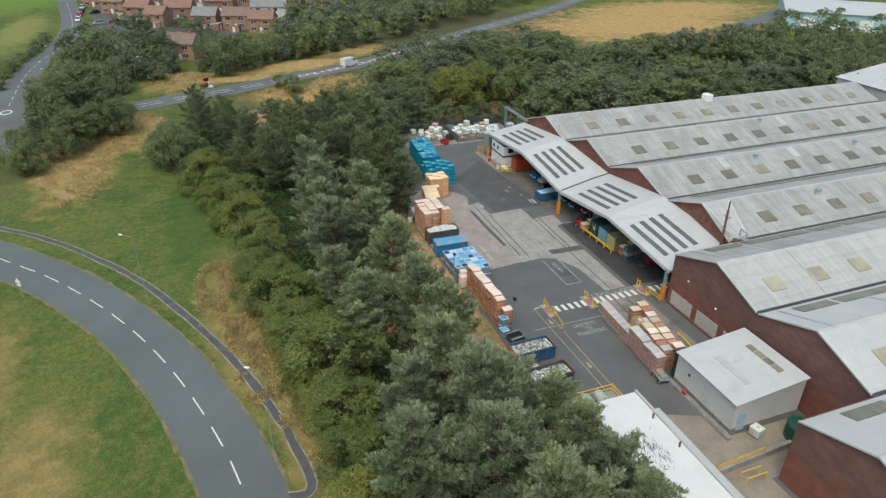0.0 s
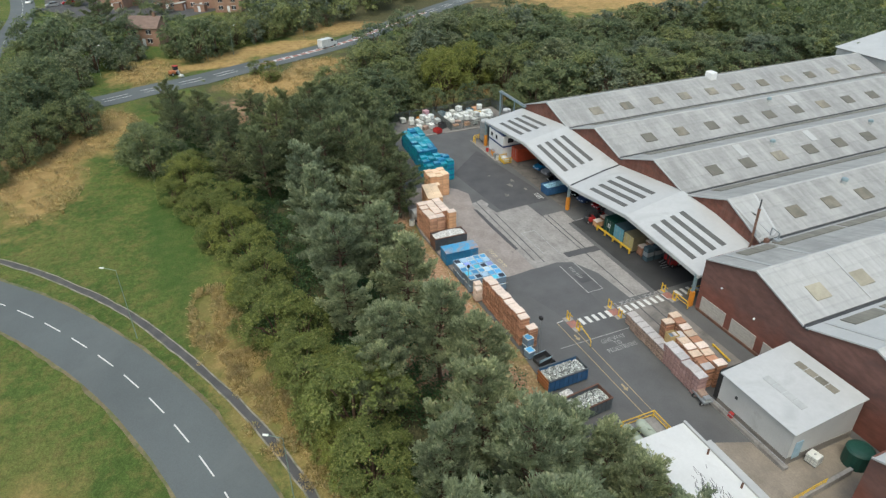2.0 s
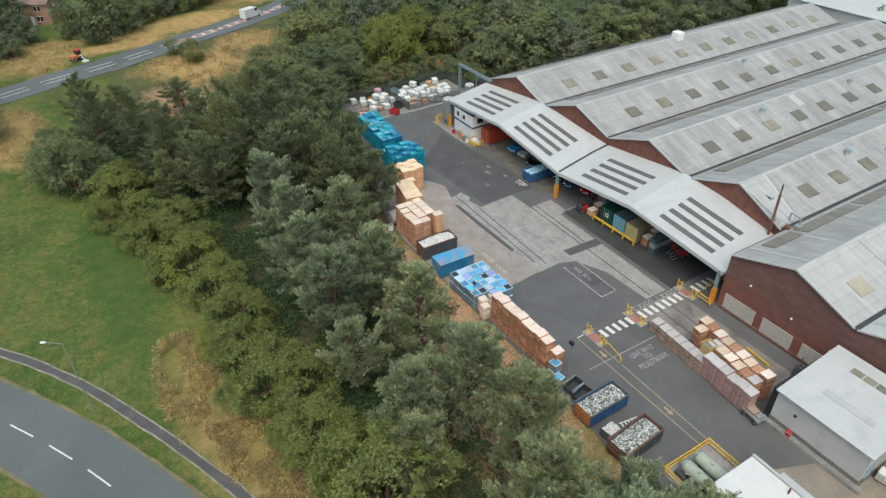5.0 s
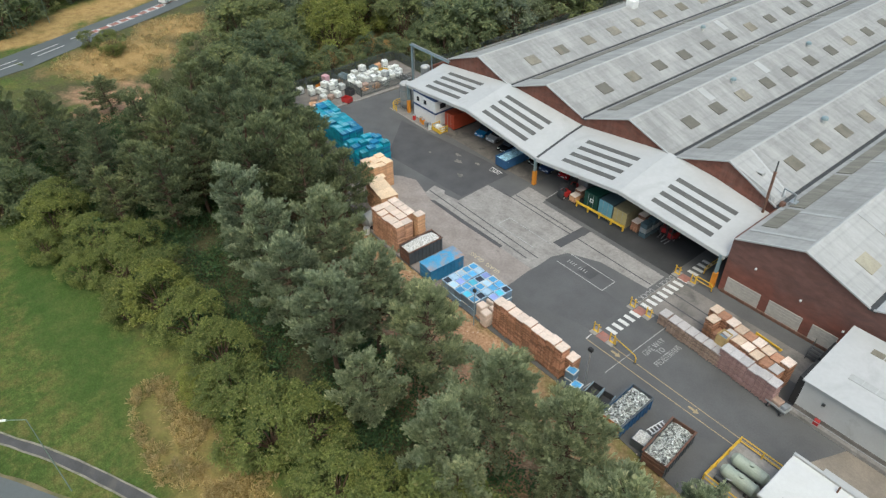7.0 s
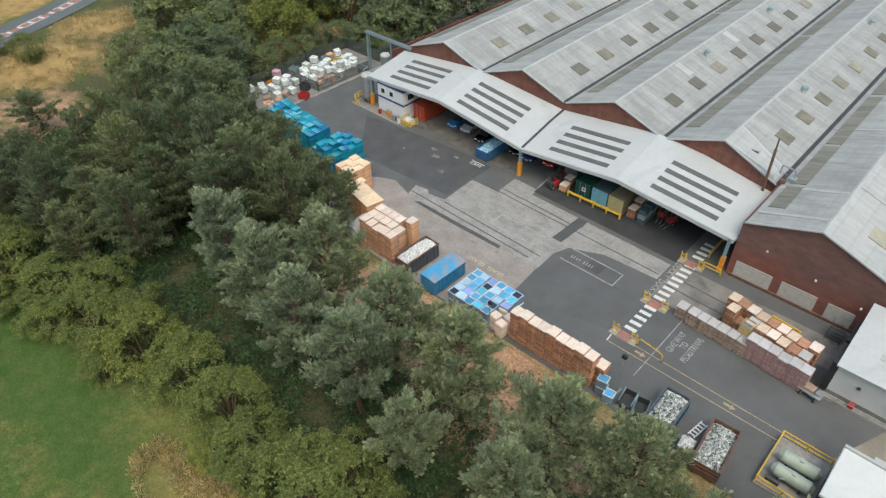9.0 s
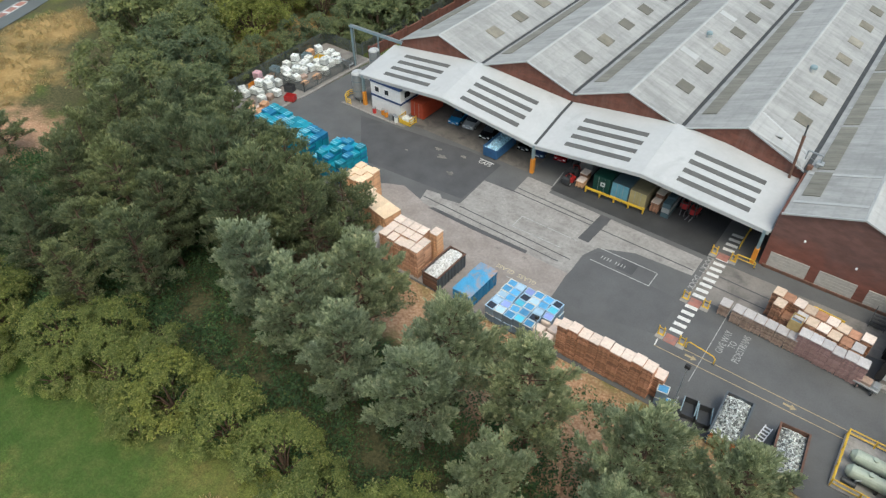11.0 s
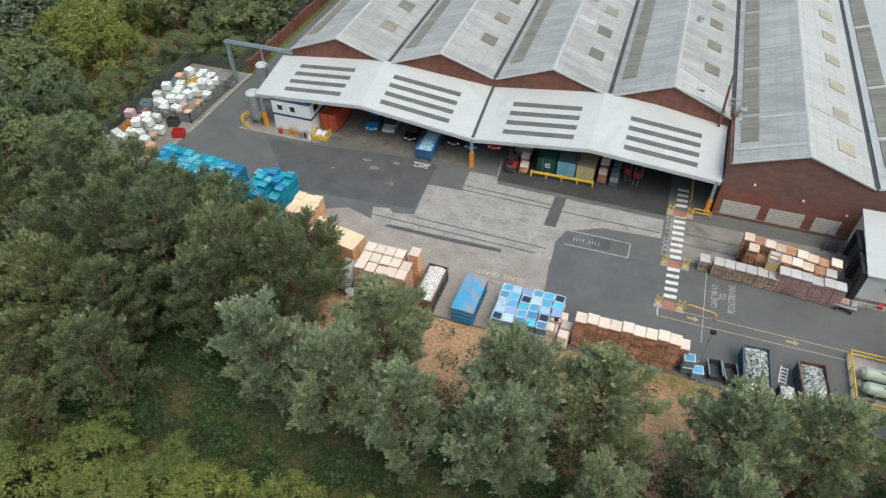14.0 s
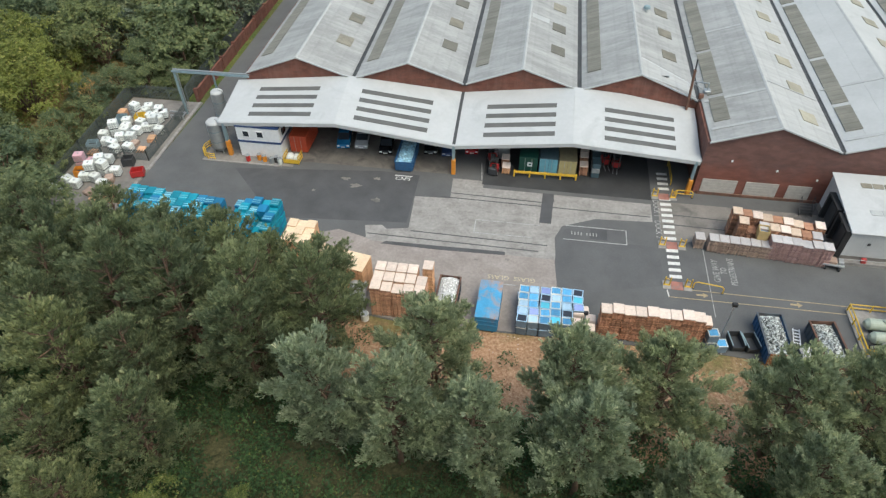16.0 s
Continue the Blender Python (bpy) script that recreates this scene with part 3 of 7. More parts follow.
patch([(4.4, -1.9), (25.4, -2.1), (25.4, 8.3), (4.4, 8.3)], 0.006, ASPHALT_BAY, "dark asphalt bay with canopy shade in its colour")
patch([(13.9, -14.6), (14.1, -10.8), (15.0, -8.9), (17.6, -7.2), (22.2, -8.3), (22.2, -10.4), (25.6, -10.6), (25.6, -16.5), (18.0, -18.5), (14.2, -17.5)], 0.007, ASPHALT_PATCH, "newer dark asphalt patch")
patch([(17.9, -8.2), (19.8, -8.4), (19.8, -10.2), (17.8, -10.2)], 0.010, ASPHALT_DARK, "small square asphalt patch")
patch([(11.9, -8.2), (13.3, -8.2), (13.5, -2.6), (12.1, -2.6)], 0.009, ASPHALT_DARK, "narrow dark trench patch")
patch([(-6.0, -14.35), (-5.5, -13.85), (1.0, -13.8), (8.3, -13.7), (8.3, -14.25), (1.0, -14.45)], 0.008, ASPHALT_DARK, "long dark trench patch in the concrete")
patch([(-20, -11.6), (-3.7, -10.4), (-3.7, -1.2), (-9, -1.0), (-28, -3.0)], 0.003, ASPHALT_DARK, "dark asphalt lane before the canopy")
patch([(47.6, -17.8), (49.3, -13.6), (50.6, -10.5), (54.1, -10.5), (54.1, -0.8), (60.0, -0.8), (60.0, -9.8), (85, -9.8), (85, -17.8)], 0.004, APRON, "brown concrete apron beside the shed")
for y0, x0, x1 in ((-5.1, -0.5, 25.0), (-4.2, 0.8, 12.0), (-6.4, 26.5, 40.0), (-4.6, 27.0, 36.0), (-11.8, -3.0, 13.0), (-12.9, -8.0, 12.0)):
    patch([(x0, y0), (x1, y0 - 0.3), (x1, y0 - 0.14), (x0, y0 + 0.16)], 0.0115, ASPHALT_DARK, "dark sealed joint across the concrete")
for x, y, r in ((-11.5, -4.4, 0.9), (-8.2, -6.8, 0.8), (-16.5, -6.0, 0.35), (-13.0, -3.2, 0.7), (-9.0, -2.6, 0.6), (8.6, -14.9, 0.4), (5.2, -15.4, 0.3)):
    patch([(x + 0.7 * r * (1 + 0.35 * math.sin(3 * a + x) + 0.2 * math.sin(5 * a)) * math.cos(a), y + 0.45 * r * (1 + 0.3 * math.cos(4 * a + y)) * math.sin(a)) for a in [2 * math.pi * i / 22 for i in range(22)]], 0.0105, CONCRETE_OLD, "pale repaired spot in the asphalt")
structure("kerb", Geo().box(-39.3, -5, 0, -38.9, 11.5, 0.14).box(-39.6, -12, 0, -39.2, -5, 0.14), CONCRETE, "low concrete kerb of the compound", "kerb")


def mark(geo, mat, label):
    structure("road_marking", geo, mat, label, "marking")


def bar(x0, y0, x1, y1, w=0.12, z=0.018):
    d = Vector((x1 - x0, y1 - y0, 0)).normalized()
    s = Vector((-d.y, d.x, 0)) * w / 2
    return [(x0 - s.x, y0 - s.y), (x1 - s.x, y1 - s.y), (x1 + s.x, y1 + s.y), (x0 + s.x, y0 + s.y)]


def line(x0, y0, x1, y1, mat=WORN_LINE, w=0.12, label="worn painted line on the asphalt"):
    mark(Geo().slab(bar(x0, y0, x1, y1, w), 0.0, 0.018), mat, label)


# zebra crossing: separate white blocks
for i in range(19):
    y = -15.2 + i * 1.02
    if -10.9 < y < -9.2 or -1.8 < y < -0.2:
        continue
    x = 27.0
    mark(Geo().slab([(x - 0.66, y), (x + 0.66, y + 0.06), (x + 0.66, y + 0.54), (x - 0.66, y + 0.48)], 0.0, 0.02), WHITE_LINE, "white block of the pedestrian crossing")
for x, y in ((27.0, -16.3), (27.05, -10.0), (26.9, -1.2)):
    mark(Geo().slab([(x - 0.62, y - 0.6), (x + 0.62, y - 0.6), (x + 0.62, y + 0.6), (x - 0.62, y + 0.6)], 0.0, 0.021), RED_LINE, "red painted square at the crossing")
    for s in (-1, 1):
        mark(Geo().slab([(x + s * 1.1 - 0.42, y - 0.6), (x + s * 1.1 + 0.42, y - 0.6), (x + s * 1.1 + 0.42, y + 0.6), (x + s * 1.1 - 0.42, y + 0.6)], 0.0, 0.05), CONCRETE, "pale island of the crossing")
line(30.45, -7.8, 30.45, -20.2, WORN_LINE, 0.08)
line(30.4, -22.4, 30.3, -25.0, WORN_LINE, 0.1)
line(26.0, -18.0, 47.4, -17.9, YELLOW_LINE, 0.09)
line(28.4, -16.7, 60.0, -16.9, YELLOW_LINE, 0.09)
line(26.0, -18.0, 25.9, -17.0, WHITE_LINE)
line(4.4, -8.7, 12.0, -8.7), line(4.4, -8.7, 4.4, -11.0), line(4.4, -11.0, 11.2, -10.9)
line(15.0, -8.2, 22.0, -8.2), line(22.0, -8.2, 22.0, -10.6), line(14.8, -10.6, 22.0, -10.6)
line(4.3, -1.0, 3.9, 2.6), line(-6.9, -1.6, -4.6, -1.6, WHITE_LINE, 0.14)
for s in (0, 9.5):
    mark(Geo().slab([(28.9 + s, -17.42), (29.6 + s, -17.42), (29.6 + s, -17.65), (30.1 + s, -17.3), (29.6 + s, -16.95), (29.6 + s, -17.18), (28.9 + s, -17.18)], 0.0, 0.019), YELLOW_LINE, "small yellow painted arrow")


def lettering(text, x, y, rz, size, mat, stretch=1.0):
    """Painted words lying on the ground."""
    cu = bpy.data.curves.new("lettering", "FONT")
    cu.body, cu.size, cu.extrude, cu.align_x, cu.align_y, cu.resolution_u = text, size, 0.002, "CENTER", "CENTER", 2
    tmp = new("lettering", cu)
    bpy.context.view_layer.update()
    me = bpy.data.meshes.new_from_object(tmp.evaluated_get(bpy.context.evaluated_depsgraph_get()))
    bpy.data.objects.remove(tmp)
    me.materials.clear()
    me.materials.append(mat)
    ob = new("painted_words", me)
    ob.matrix_basis = pose(x, y, 0.02, 0, 0, rz) @ Matrix.Diagonal((stretch, 1, 1, 1))
    return tagged(ob, "worn white words painted on the asphalt", "marking", "", "structure")


lettering("GIVE WAY", 31.45, -13.4, 90, 1.0, WORN_LINE, 0.74)
lettering("TO", 32.3, -13.3, 90, 1.0, WORN_LINE, 0.74)
lettering("PEDESTRIANS", 33.2, -13.3, 90, 1.0, WORN_LINE, 0.68)
lettering("CAPS", -5.75, -2.2, 0, 0.95, WHITE_LINE, 0.9)
for i in range(8):
    x = 15.7 + 0.36 * i + (0.3 if i > 3 else 0)
    mark(Geo().slab([(x, -9.7), (x + 0.1, -9.7), (x + 0.1, -9.2), (x, -9.2)], 0, 0.019), WORN_LINE, "worn white painted bar in the box")


# ---- the factory hall ----
R0, STEP, RIDGE_Z, VALLEY_Z, BACK = -21.7, 14.9, 10.2, 7.6, 92.0
HALF = STEP / 2
SLOPE = (RIDGE_Z - VALLEY_Z) / HALF


def ridge_x(k):
    return R0 + STEP * k


def front(k):
    return 9.4 if k < 4 else (0.2 if k < 6 else -9.2)


def roof_z(x, k):
    return RIDGE_Z - abs(x - ridge_x(k)) * SLOPE


def on_slope(k, x0, x1, y0, y1, lift, thick):
    """A flat piece lying on the roof slope of bay k, both x on one side of the ridge."""
    g = Geo()
    z0, z1 = roof_z(x0, k), roof_z(x1, k)
    v = [(x0, y0, z0 + lift), (x1, y0, z1 + lift), (x1, y1, z1 + lift), (x0, y1, z0 + lift)]
    return g.add(v + [(a, b, c - thick) for a, b, c in v], [(3, 2, 1, 0), (4, 5, 6, 7), (0, 1, 5, 4), (1, 2, 6, 5), (2, 3, 7, 6), (3, 0, 4, 7)])


def gable_wall(k, y):
    x0, x1, r = ridge_x(k) - HALF, ridge_x(k) + HALF, ridge_x(k)
    return Geo().prism([(x0, 0.0), (x1, 0.0), (x1, VALLEY_Z - 0.12), (r, RIDGE_Z - 0.12), (x0, VALLEY_Z - 0.12)], "y", y, y + 0.35)


hall = thing("factory_hall", 0, 8.6, 0, 0, "long red brick factory hall with ridged grey roofs", "factory")
hall.matrix_basis = Matrix.Identity(4)
BAYS = range(0, 8)
for k in BAYS:
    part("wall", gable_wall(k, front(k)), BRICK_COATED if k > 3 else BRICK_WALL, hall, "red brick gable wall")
    x0, x1, r = ridge_x(k) - HALF, ridge_x(k) + HALF, ridge_x(k)
    y0 = front(k) - 0.25
    for side, (a, b) in enumerate(((x0 + 0.28, r), (r, x1 - 0.28))):
        slope = part("roof", on_slope(k, a, b, y0, BACK, 0.0, 0.08), ROOF_SHEET if k < 5 else ROOF_LIGHT, hall, "weathered grey corrugated roof slope")
        for j in range(3):
            xa, xb = a + (b - a) * j / 3, a + (b - a) * (j + 1) / 3
            lap = 0.02 * ((j + 1) if side == 0 else (3 - j))
            part("roof_course", on_slope(k, xa, xb, y0 - 0.02, BACK, lap, lap - 0.002), (ROOF_SHEET if k < 4 or (k == 4 and side == 0) else ROOF_MID if k == 4 else ROOF_LIGHT), slope)
    part("ridge_cap", Geo().prism([(r - 0.22, RIDGE_Z - 0.03), (r + 0.22, RIDGE_Z - 0.03), (r + 0.2, RIDGE_Z + 0.03), (r, RIDGE_Z + 0.11), (r - 0.2, RIDGE_Z + 0.03)], "y", y0 - 0.05, BACK), RIDGE, hall, "pale ridge cap")
    part("gutter", Geo().box(x1 - 0.42, y0, VALLEY_Z - 0.25, x1 + 0.42, BACK, VALLEY_Z - 0.02), GUTTER, hall, "dark valley gutter")
    vg = Geo()
    for s in (-1, 1):
        z0, z1 = VALLEY_Z + 0.02, RIDGE_Z + 0.02
        xe = r + s * (HALF - 0.15)
        vg.add([(xe, y0 - 0.06, z0 - 0.12), (r, y0 - 0.06, z1 - 0.12), (r, y0 - 0.06, z1 + 0.07), (xe, y0 - 0.06, z0 + 0.07), (xe, y0 + 0.08, z0 - 0.12), (r, y0 + 0.08, z1 - 0.12), (r, y0 + 0.08, z1 + 0.07), (xe, y0 + 0.08, z0 + 0.07)],
               [(3, 2, 1, 0), (4, 5, 6, 7), (0, 1, 5, 4), (1, 2, 6, 5), (2, 3, 7, 6), (3, 0, 4, 7)])
    part("verge_trim", vg, ROOF_LIGHT, hall, "pale edge trim of the roof")
# long rooflights low on the slopes facing left, broken by pale sheets
for k in BAYS:
    y = front(k) + 3.6
    stops = [(y, 30), (30, 52), (53, 74), (75, 90)] if k < 4 else [(y, y + 5.2), (y + 6.0, y + 16.8), (y + 17.6, y + 34), (y + 35, 56), (57, 88)]
    for a, b in stops:
        part("rooflight", on_slope(k, ridge_x(k) - 6.45, ridge_x(k) - 4.75, a, b, 0.14, 0.08), SKYLIGHT_STRIP, hall, "long weathered rooflight strip")
# square rooflights on the slopes facing right
for k in BAYS:
    y, i = (17.4 if k < 4 else front(k) + 4.9), 0
    while y < BACK - 4:
        part("rooflight", on_slope(k, ridge_x(k) + 3.4, ridge_x(k) + 5.35, y - 1.15, y + 1.15, 0.14, 0.09), (SKYLIGHT_PALE if k > 3 else SKYLIGHT if k in (0, 3) or (i * 7 + k * 3) % 5 == 0 else SKYLIGHT_DARK), hall, "square yellowed rooflight")
        y, i = y + 6.86, i + 1
# pale cross strips where sheets were replaced
for k, y in ((4, 8.4), (4, 2.2), (5, 13.2), (5, 2.0), (6, 6.0), (0, 63.0), (1, 63.0), (4, 26.0)):
    part("lap_strip", on_slope(k, ridge_x(k) - 6.9, ridge_x(k) - 0.3, y, y + 0.45, 0.13, 0.06), RIDGE, hall, "pale replaced roof strip")
part("lap_strip", on_slope(4, ridge_x(4) + 0.3, ridge_x(4) + 6.9, 10.6, 10.9, 0.13, 0.06), RIDGE, hall, "pale replaced roof strip")
for j in range(14):
    xa, xb, ye = ridge_x(3) + 0.24 + 0.48 * j, ridge_x(3) + 0.72 + 0.48 * j, 13.6 - 0.16 * j
    part("repaired_sheet", on_slope(3, xa, xb, 9.16, ye, 0.085, 0.02), ROOF_MID, hall, "newer pale roof sheet")
    # bright highlight at the sheets' edge, laid on as white strips
    part("lap_strip", on_slope(3, xa, xb, ye - 0.1, ye + 0.22, 0.10, 0.03), ROOF_WHITE, hall, "white highlight line along the newer sheets")
# whitish patches near the ridges, roof sheen put into the colour
for k, y in ((2, 24.5), (2, 40.0), (1, 52.0)):
    part("repaired_sheet", on_slope(k, ridge_x(k) + 0.4, ridge_x(k) + 2.9, y, y + 1.4, 0.10, 0.05), ROOF_LIGHT, hall, "pale roof patch with sheen in its colour")
# side and back walls, and the plinth
part("wall", Geo().box(ridge_x(0) - HALF, 9.75, 0, ridge_x(0) - HALF + 0.35, BACK, VALLEY_Z - 0.1), BRICK_WALL, hall, "long brick side wall")
part("wall", Geo().box(ridge_x(7) + HALF - 0.35, -8.85, 0, ridge_x(7) + HALF, BACK, VALLEY_Z - 0.1), BRICK_WALL, hall, "long brick side wall")
part("wall", Geo().box(ridge_x(4) - HALF, 0.55, 0, ridge_x(4) - HALF + 0.35, 10.4, VALLEY_Z - 0.1), BRICK_WALL, hall, "brick return wall")
part("wall", Geo().box(ridge_x(6) - HALF, -8.85, 0, ridge_x(6) - HALF + 0.35, 0.2, VALLEY_Z - 0.1), BRICK_WALL, hall, "brick return wall")
part("wall", Geo().box(ridge_x(0) - HALF, BACK - 0.1, 0, ridge_x(7) + HALF, BACK + 0.25, VALLEY_Z), BRICK_WALL, hall, "brick back wall")
for a, b in ((31.2, 35.3), (36.3, 40.1), (41.2, 43.9)):
    d = part("loading_door", Geo().box(a, 0.12, 0.35, b, 0.24, 2.3), DOOR_GREY, hall, "pale sectional loading door")
    gg = Geo()
    for i in range(1, 5):
        gg.box(a + 0.03, 0.105, 0.35 + 0.39 * i - 0.012, b - 0.03, 0.12, 0.35 + 0.39 * i + 0.012)
    part("door_joint", gg, DOOR_GREY, d, "brown panel joints")
part("plinth", Geo().box(30.8, -0.02, 0, 45.0, 0.2, 0.35), RUST, hall, "brown painted plinth")
for i, x in enumerate((33.8, 39.2, 44.0)):
    part("wall_lamp", Geo().cbox(x - 0.1, 0.0, 5.1 - 0.9 * i, x + 0.1, 0.2, 5.3 - 0.9 * i), WHITE_WALL, hall, "small white wall lamp")


def skew_front(x):
    """The gable line runs a little askew: further back towards the taller end."""
    return 0.036 * (x - 0.6)


for ob in hall.children_recursive:
    for v in ob.data.vertices:
        if v.co.x < 29.9 and v.co.y > 9.0:
            v.co.y += skew_front(v.co.x) * max(0.0, min(1.0, (45.0 - v.co.y) / 30.0))


def vent(x, y, k, r=0.5, h=0.9):
    t = thing("roof_vent", x, y, roof_z(x, k), 0, "pale round ventilator on the roof", "vent", "roof vents")
    part("duct", Geo().cyl((0, 0, -0.2), (0, 0, h), r * 0.7, n=12), ROOF_LIGHT, t)
    part("cowl", Geo().cyl((0, 0, h), (0, 0, h + 0.25), r, r * 0.9, 12).dome(0, 0, h + 0.25, r * 0.9, 0.2, 12, 3), STEEL_BLUE, t)


vent(-5.6, 47.6, 1, 0.45, 0.5), vent(10.0, 32.0, 2, 0.45, 0.6), vent(10.0, 55.0, 2, 0.45, 0.5), vent(25.0, 30.0, 3, 0.5, 0.6), vent(24.5, 60.0, 3, 0.5, 0.6), vent(39.6, 46, 4, 0.5, 0.6)
t = thing("roof_plant_unit", -21.5, 48.0, RIDGE_Z, 0, "white box unit on the roof ridge", "roof unit")
part("body", Geo().cbox(-1.0, -0.8, -0.6, 1.0, 0.8, 1.1, 0.15), WHITE_WALL, t)
t = thing("roof_hatch", 26.2, 12.0, roof_z(26.2, 3), 0, "small pale louvred roof hatch", "roof hatch")
part("body", Geo().cbox(-0.5, -0.3, -0.2, 0.5, 0.3, 0.35, 0.05), RIDGE, t)
part("slot", Geo().box(-0.4, -0.32, 0.05, 0.4, -0.28, 0.22), GUTTER, t)
t = thing("flue_pipe", 29.2, 8.9, 6.2, 0, "rusty leaning steel flue with stays", "flue")
part("pipe", Geo().cyl((0, 0, -0.6), (-0.25, 0.15, 5.6), 0.16, n=10), RUST, t)
part("cap", Geo().cyl((-0.25, 0.15, 5.6), (-0.3, 0.2, 7.0), 0.09, n=8), STEEL_DARK, t, "thin dark upper pipe")
part("collar", Geo().cyl((-0.24, 0.145, 5.45), (-0.255, 0.155, 5.65), 0.2, n=10), RUST, t)
part("stay", Geo().cyl((-0.2, 0.1, 4.0), (1.6, 1.6, 2.3), 0.035, n=6), STEEL, t)
part("stay", Geo().cyl((-0.2, 0.1, 3.2), (0.4, 0.6, 1.2), 0.05, n=6), STEEL, t)
t = thing("roof_duct", 30.6, 11.3, 7.85, 0, "small pale pipework on the roof gutter", "duct")
part("pipe", Geo().tube([(-0.8, 0, -0.2), (-0.8, 0, 1.2), (0.9, -0.6, 1.4), (0.9, -0.6, 0.4)], 0.09), STEEL, t)
part("box", Geo().cbox(0.5, -1.1, -0.2, 1.3, -0.2, 0.55, 0.05), STEEL, t)
part("box", Geo().cbox(-0.2, -1.8, -0.2, 0.4, -1.3, 0.4, 0.05), RUST, t)

# ---- the white canopy along the front ----
canopy = thing("canopy", 0, 0, 0, 0, "long white metal canopy with dark rooflight strips", "canopy")
CX = [-30.4, -14.7, 0.5, 15.0, 30.25]
CF, CB = [4.95, 6.2, 4.35, 6.1, 4.95], [6.35, 7.85, 6.3, 7.9, 6.4]


def canopy_z(x, y):
    i = max(0, min(3, int(np.searchsorted(CX, x)) - 1))
    t = (x - CX[i]) / (CX[i + 1] - CX[i])
    return (CF[i] * (1 - t) + CF[i + 1] * t) * (1 - y / 8.5) + (CB[i] * (1 - t) + CB[i + 1] * t) * (y / 8.5)


def on_canopy(x0, x1, y0, y1, lift, thick, nx=8, ny=4):
    """One sheet that follows the canopy, as a connected grid with a top and an underside."""
    g, e = Geo(), 1e-4
    n = ny + 1
    for d in (0, thick):
        for i in range(nx + 1):
            x = min(max(x0 + (x1 - x0) * i / nx, x0 + e), x1 - e)
            for j in range(n):
                y = y0 + (y1 - y0) * j / ny
                g.v.append((x, y, canopy_z(x, y) + lift - d))
    m = (nx + 1) * n
    for i in range(nx):
        for j in range(ny):
            a, b, c, d = i * n + j, (i + 1) * n + j, (i + 1) * n + j + 1, i * n + j + 1
            g.f += [(a, b, c, d), (d + m, c + m, b + m, a + m)]
    for i in range(nx):
        for a, b in ((i * n, (i + 1) * n), ((i + 1) * n + ny, i * n + ny)):
            g.f.append((b, a, a + m, b + m))
    for j in range(ny):
        for a, b in ((j + 1, j), (nx * n + j, nx * n + j + 1)):
            g.f.append((b, a, a + m, b + m))
    return g


for i in range(4):
    part("roof_panel", on_canopy(CX[i] + (0.18 if i == 2 else 0), CX[i + 1] - (0.18 if i == 1 else 0), 0.0, 8.5, 0.0, 0.12), ROOF_WHITE, canopy)
    for j in range(4):
        a, b = [(-26.6, -18.2), (-12.5, -3.1), (4.0, 12.8), (18.8, 27.4)][i]
        y = [1.15, 2.75, 4.35, 5.95][j]
        part("rooflight", on_canopy(a, b, y, y + 0.72, 0.03, 0.05), CANOPY_LIGHT, canopy, "dark rooflight strip")
    part("fascia", on_canopy(CX[i], CX[i + 1], -0.22, 0.02, 0.03, 0.5), ROOF_LIGHT, canopy, "pale front gutter")
    # added dark sheet under each panel, deepens the shade beneath the canopy
    part("soffit", on_canopy(CX[i] + 0.05, CX[i + 1] - 0.05, 0.25, 8.45, -0.135, 0.02), STEEL_DARK, canopy, "dark sheet added to deepen the canopy's shade")
    rb = Geo()
    for q in range(5):
        x = CX[i] + 0.5 + (CX[i + 1] - CX[i] - 1.0) * q / 4
        rb.box(x - 0.08, 0.1, canopy_z(x, 4) - 1.25, x + 0.08, 8.4, canopy_z(x, 4) - 0.9)
    part("rafter", rb, STEEL_DARK, canopy, "dark steel roof beams")
    part("purlin", on_canopy(CX[i], CX[i + 1], 0.3, 0.5, -0.14, 0.35), STEEL_BLUE, canopy, "steel edge beam")
part("valley_gutter", on_canopy(0.30, 0.499, 0, 8.5, 0.012, 0.1, 2), GUTTER, canopy, "dark valley gutter")
part("valley_gutter", on_canopy(0.501, 0.70, 0, 8.5, 0.012, 0.1, 2), GUTTER, canopy, "dark valley gutter")
part("seam", on_canopy(14.88, 14.999, 2.6, 7.6, 0.006, 0.02, 2), ROOF_LIGHT, canopy, "grey stained seam at the crest")
part("end_trim", Geo().box(30.25, 0, 4.7, 30.4, 8.5, 5.0).box(-30.55, 0, 4.7, -30.4, 8.5, 5.0), STEEL, canopy)
for x, y in ((-29.6, -0.2), (0.5, -0.15), (29.8, -0.1)):
    z = canopy_z(min(max(x, -30.3), 30.2), 0.1)
    c = part("column", Geo().box(x - 0.16, y - 0.19, 2.2, x + 0.16, y - 0.15, z - 0.1).box(x - 0.16, y + 0.15, 2.2, x + 0.16, y + 0.19, z - 0.1).box(x - 0.03, y - 0.15, 2.2, x + 0.03, y + 0.15, z - 0.1), STEEL_BLUE, canopy, "blue-grey steel column")
    part("impact_guard", Geo().cbox(x - 0.26, y - 0.28, 0, x + 0.26, y + 0.28, 2.25, 0.05), ORANGE, c, "orange column guard")

for ob in canopy.children:
    for v in ob.data.vertices:
        if v.co.y > 7.2 and abs(v.co.z) > 4.0:
            v.co.y += (0.85 + skew_front(v.co.x)) * min(1.0, (v.co.y - 7.2) / 1.2)

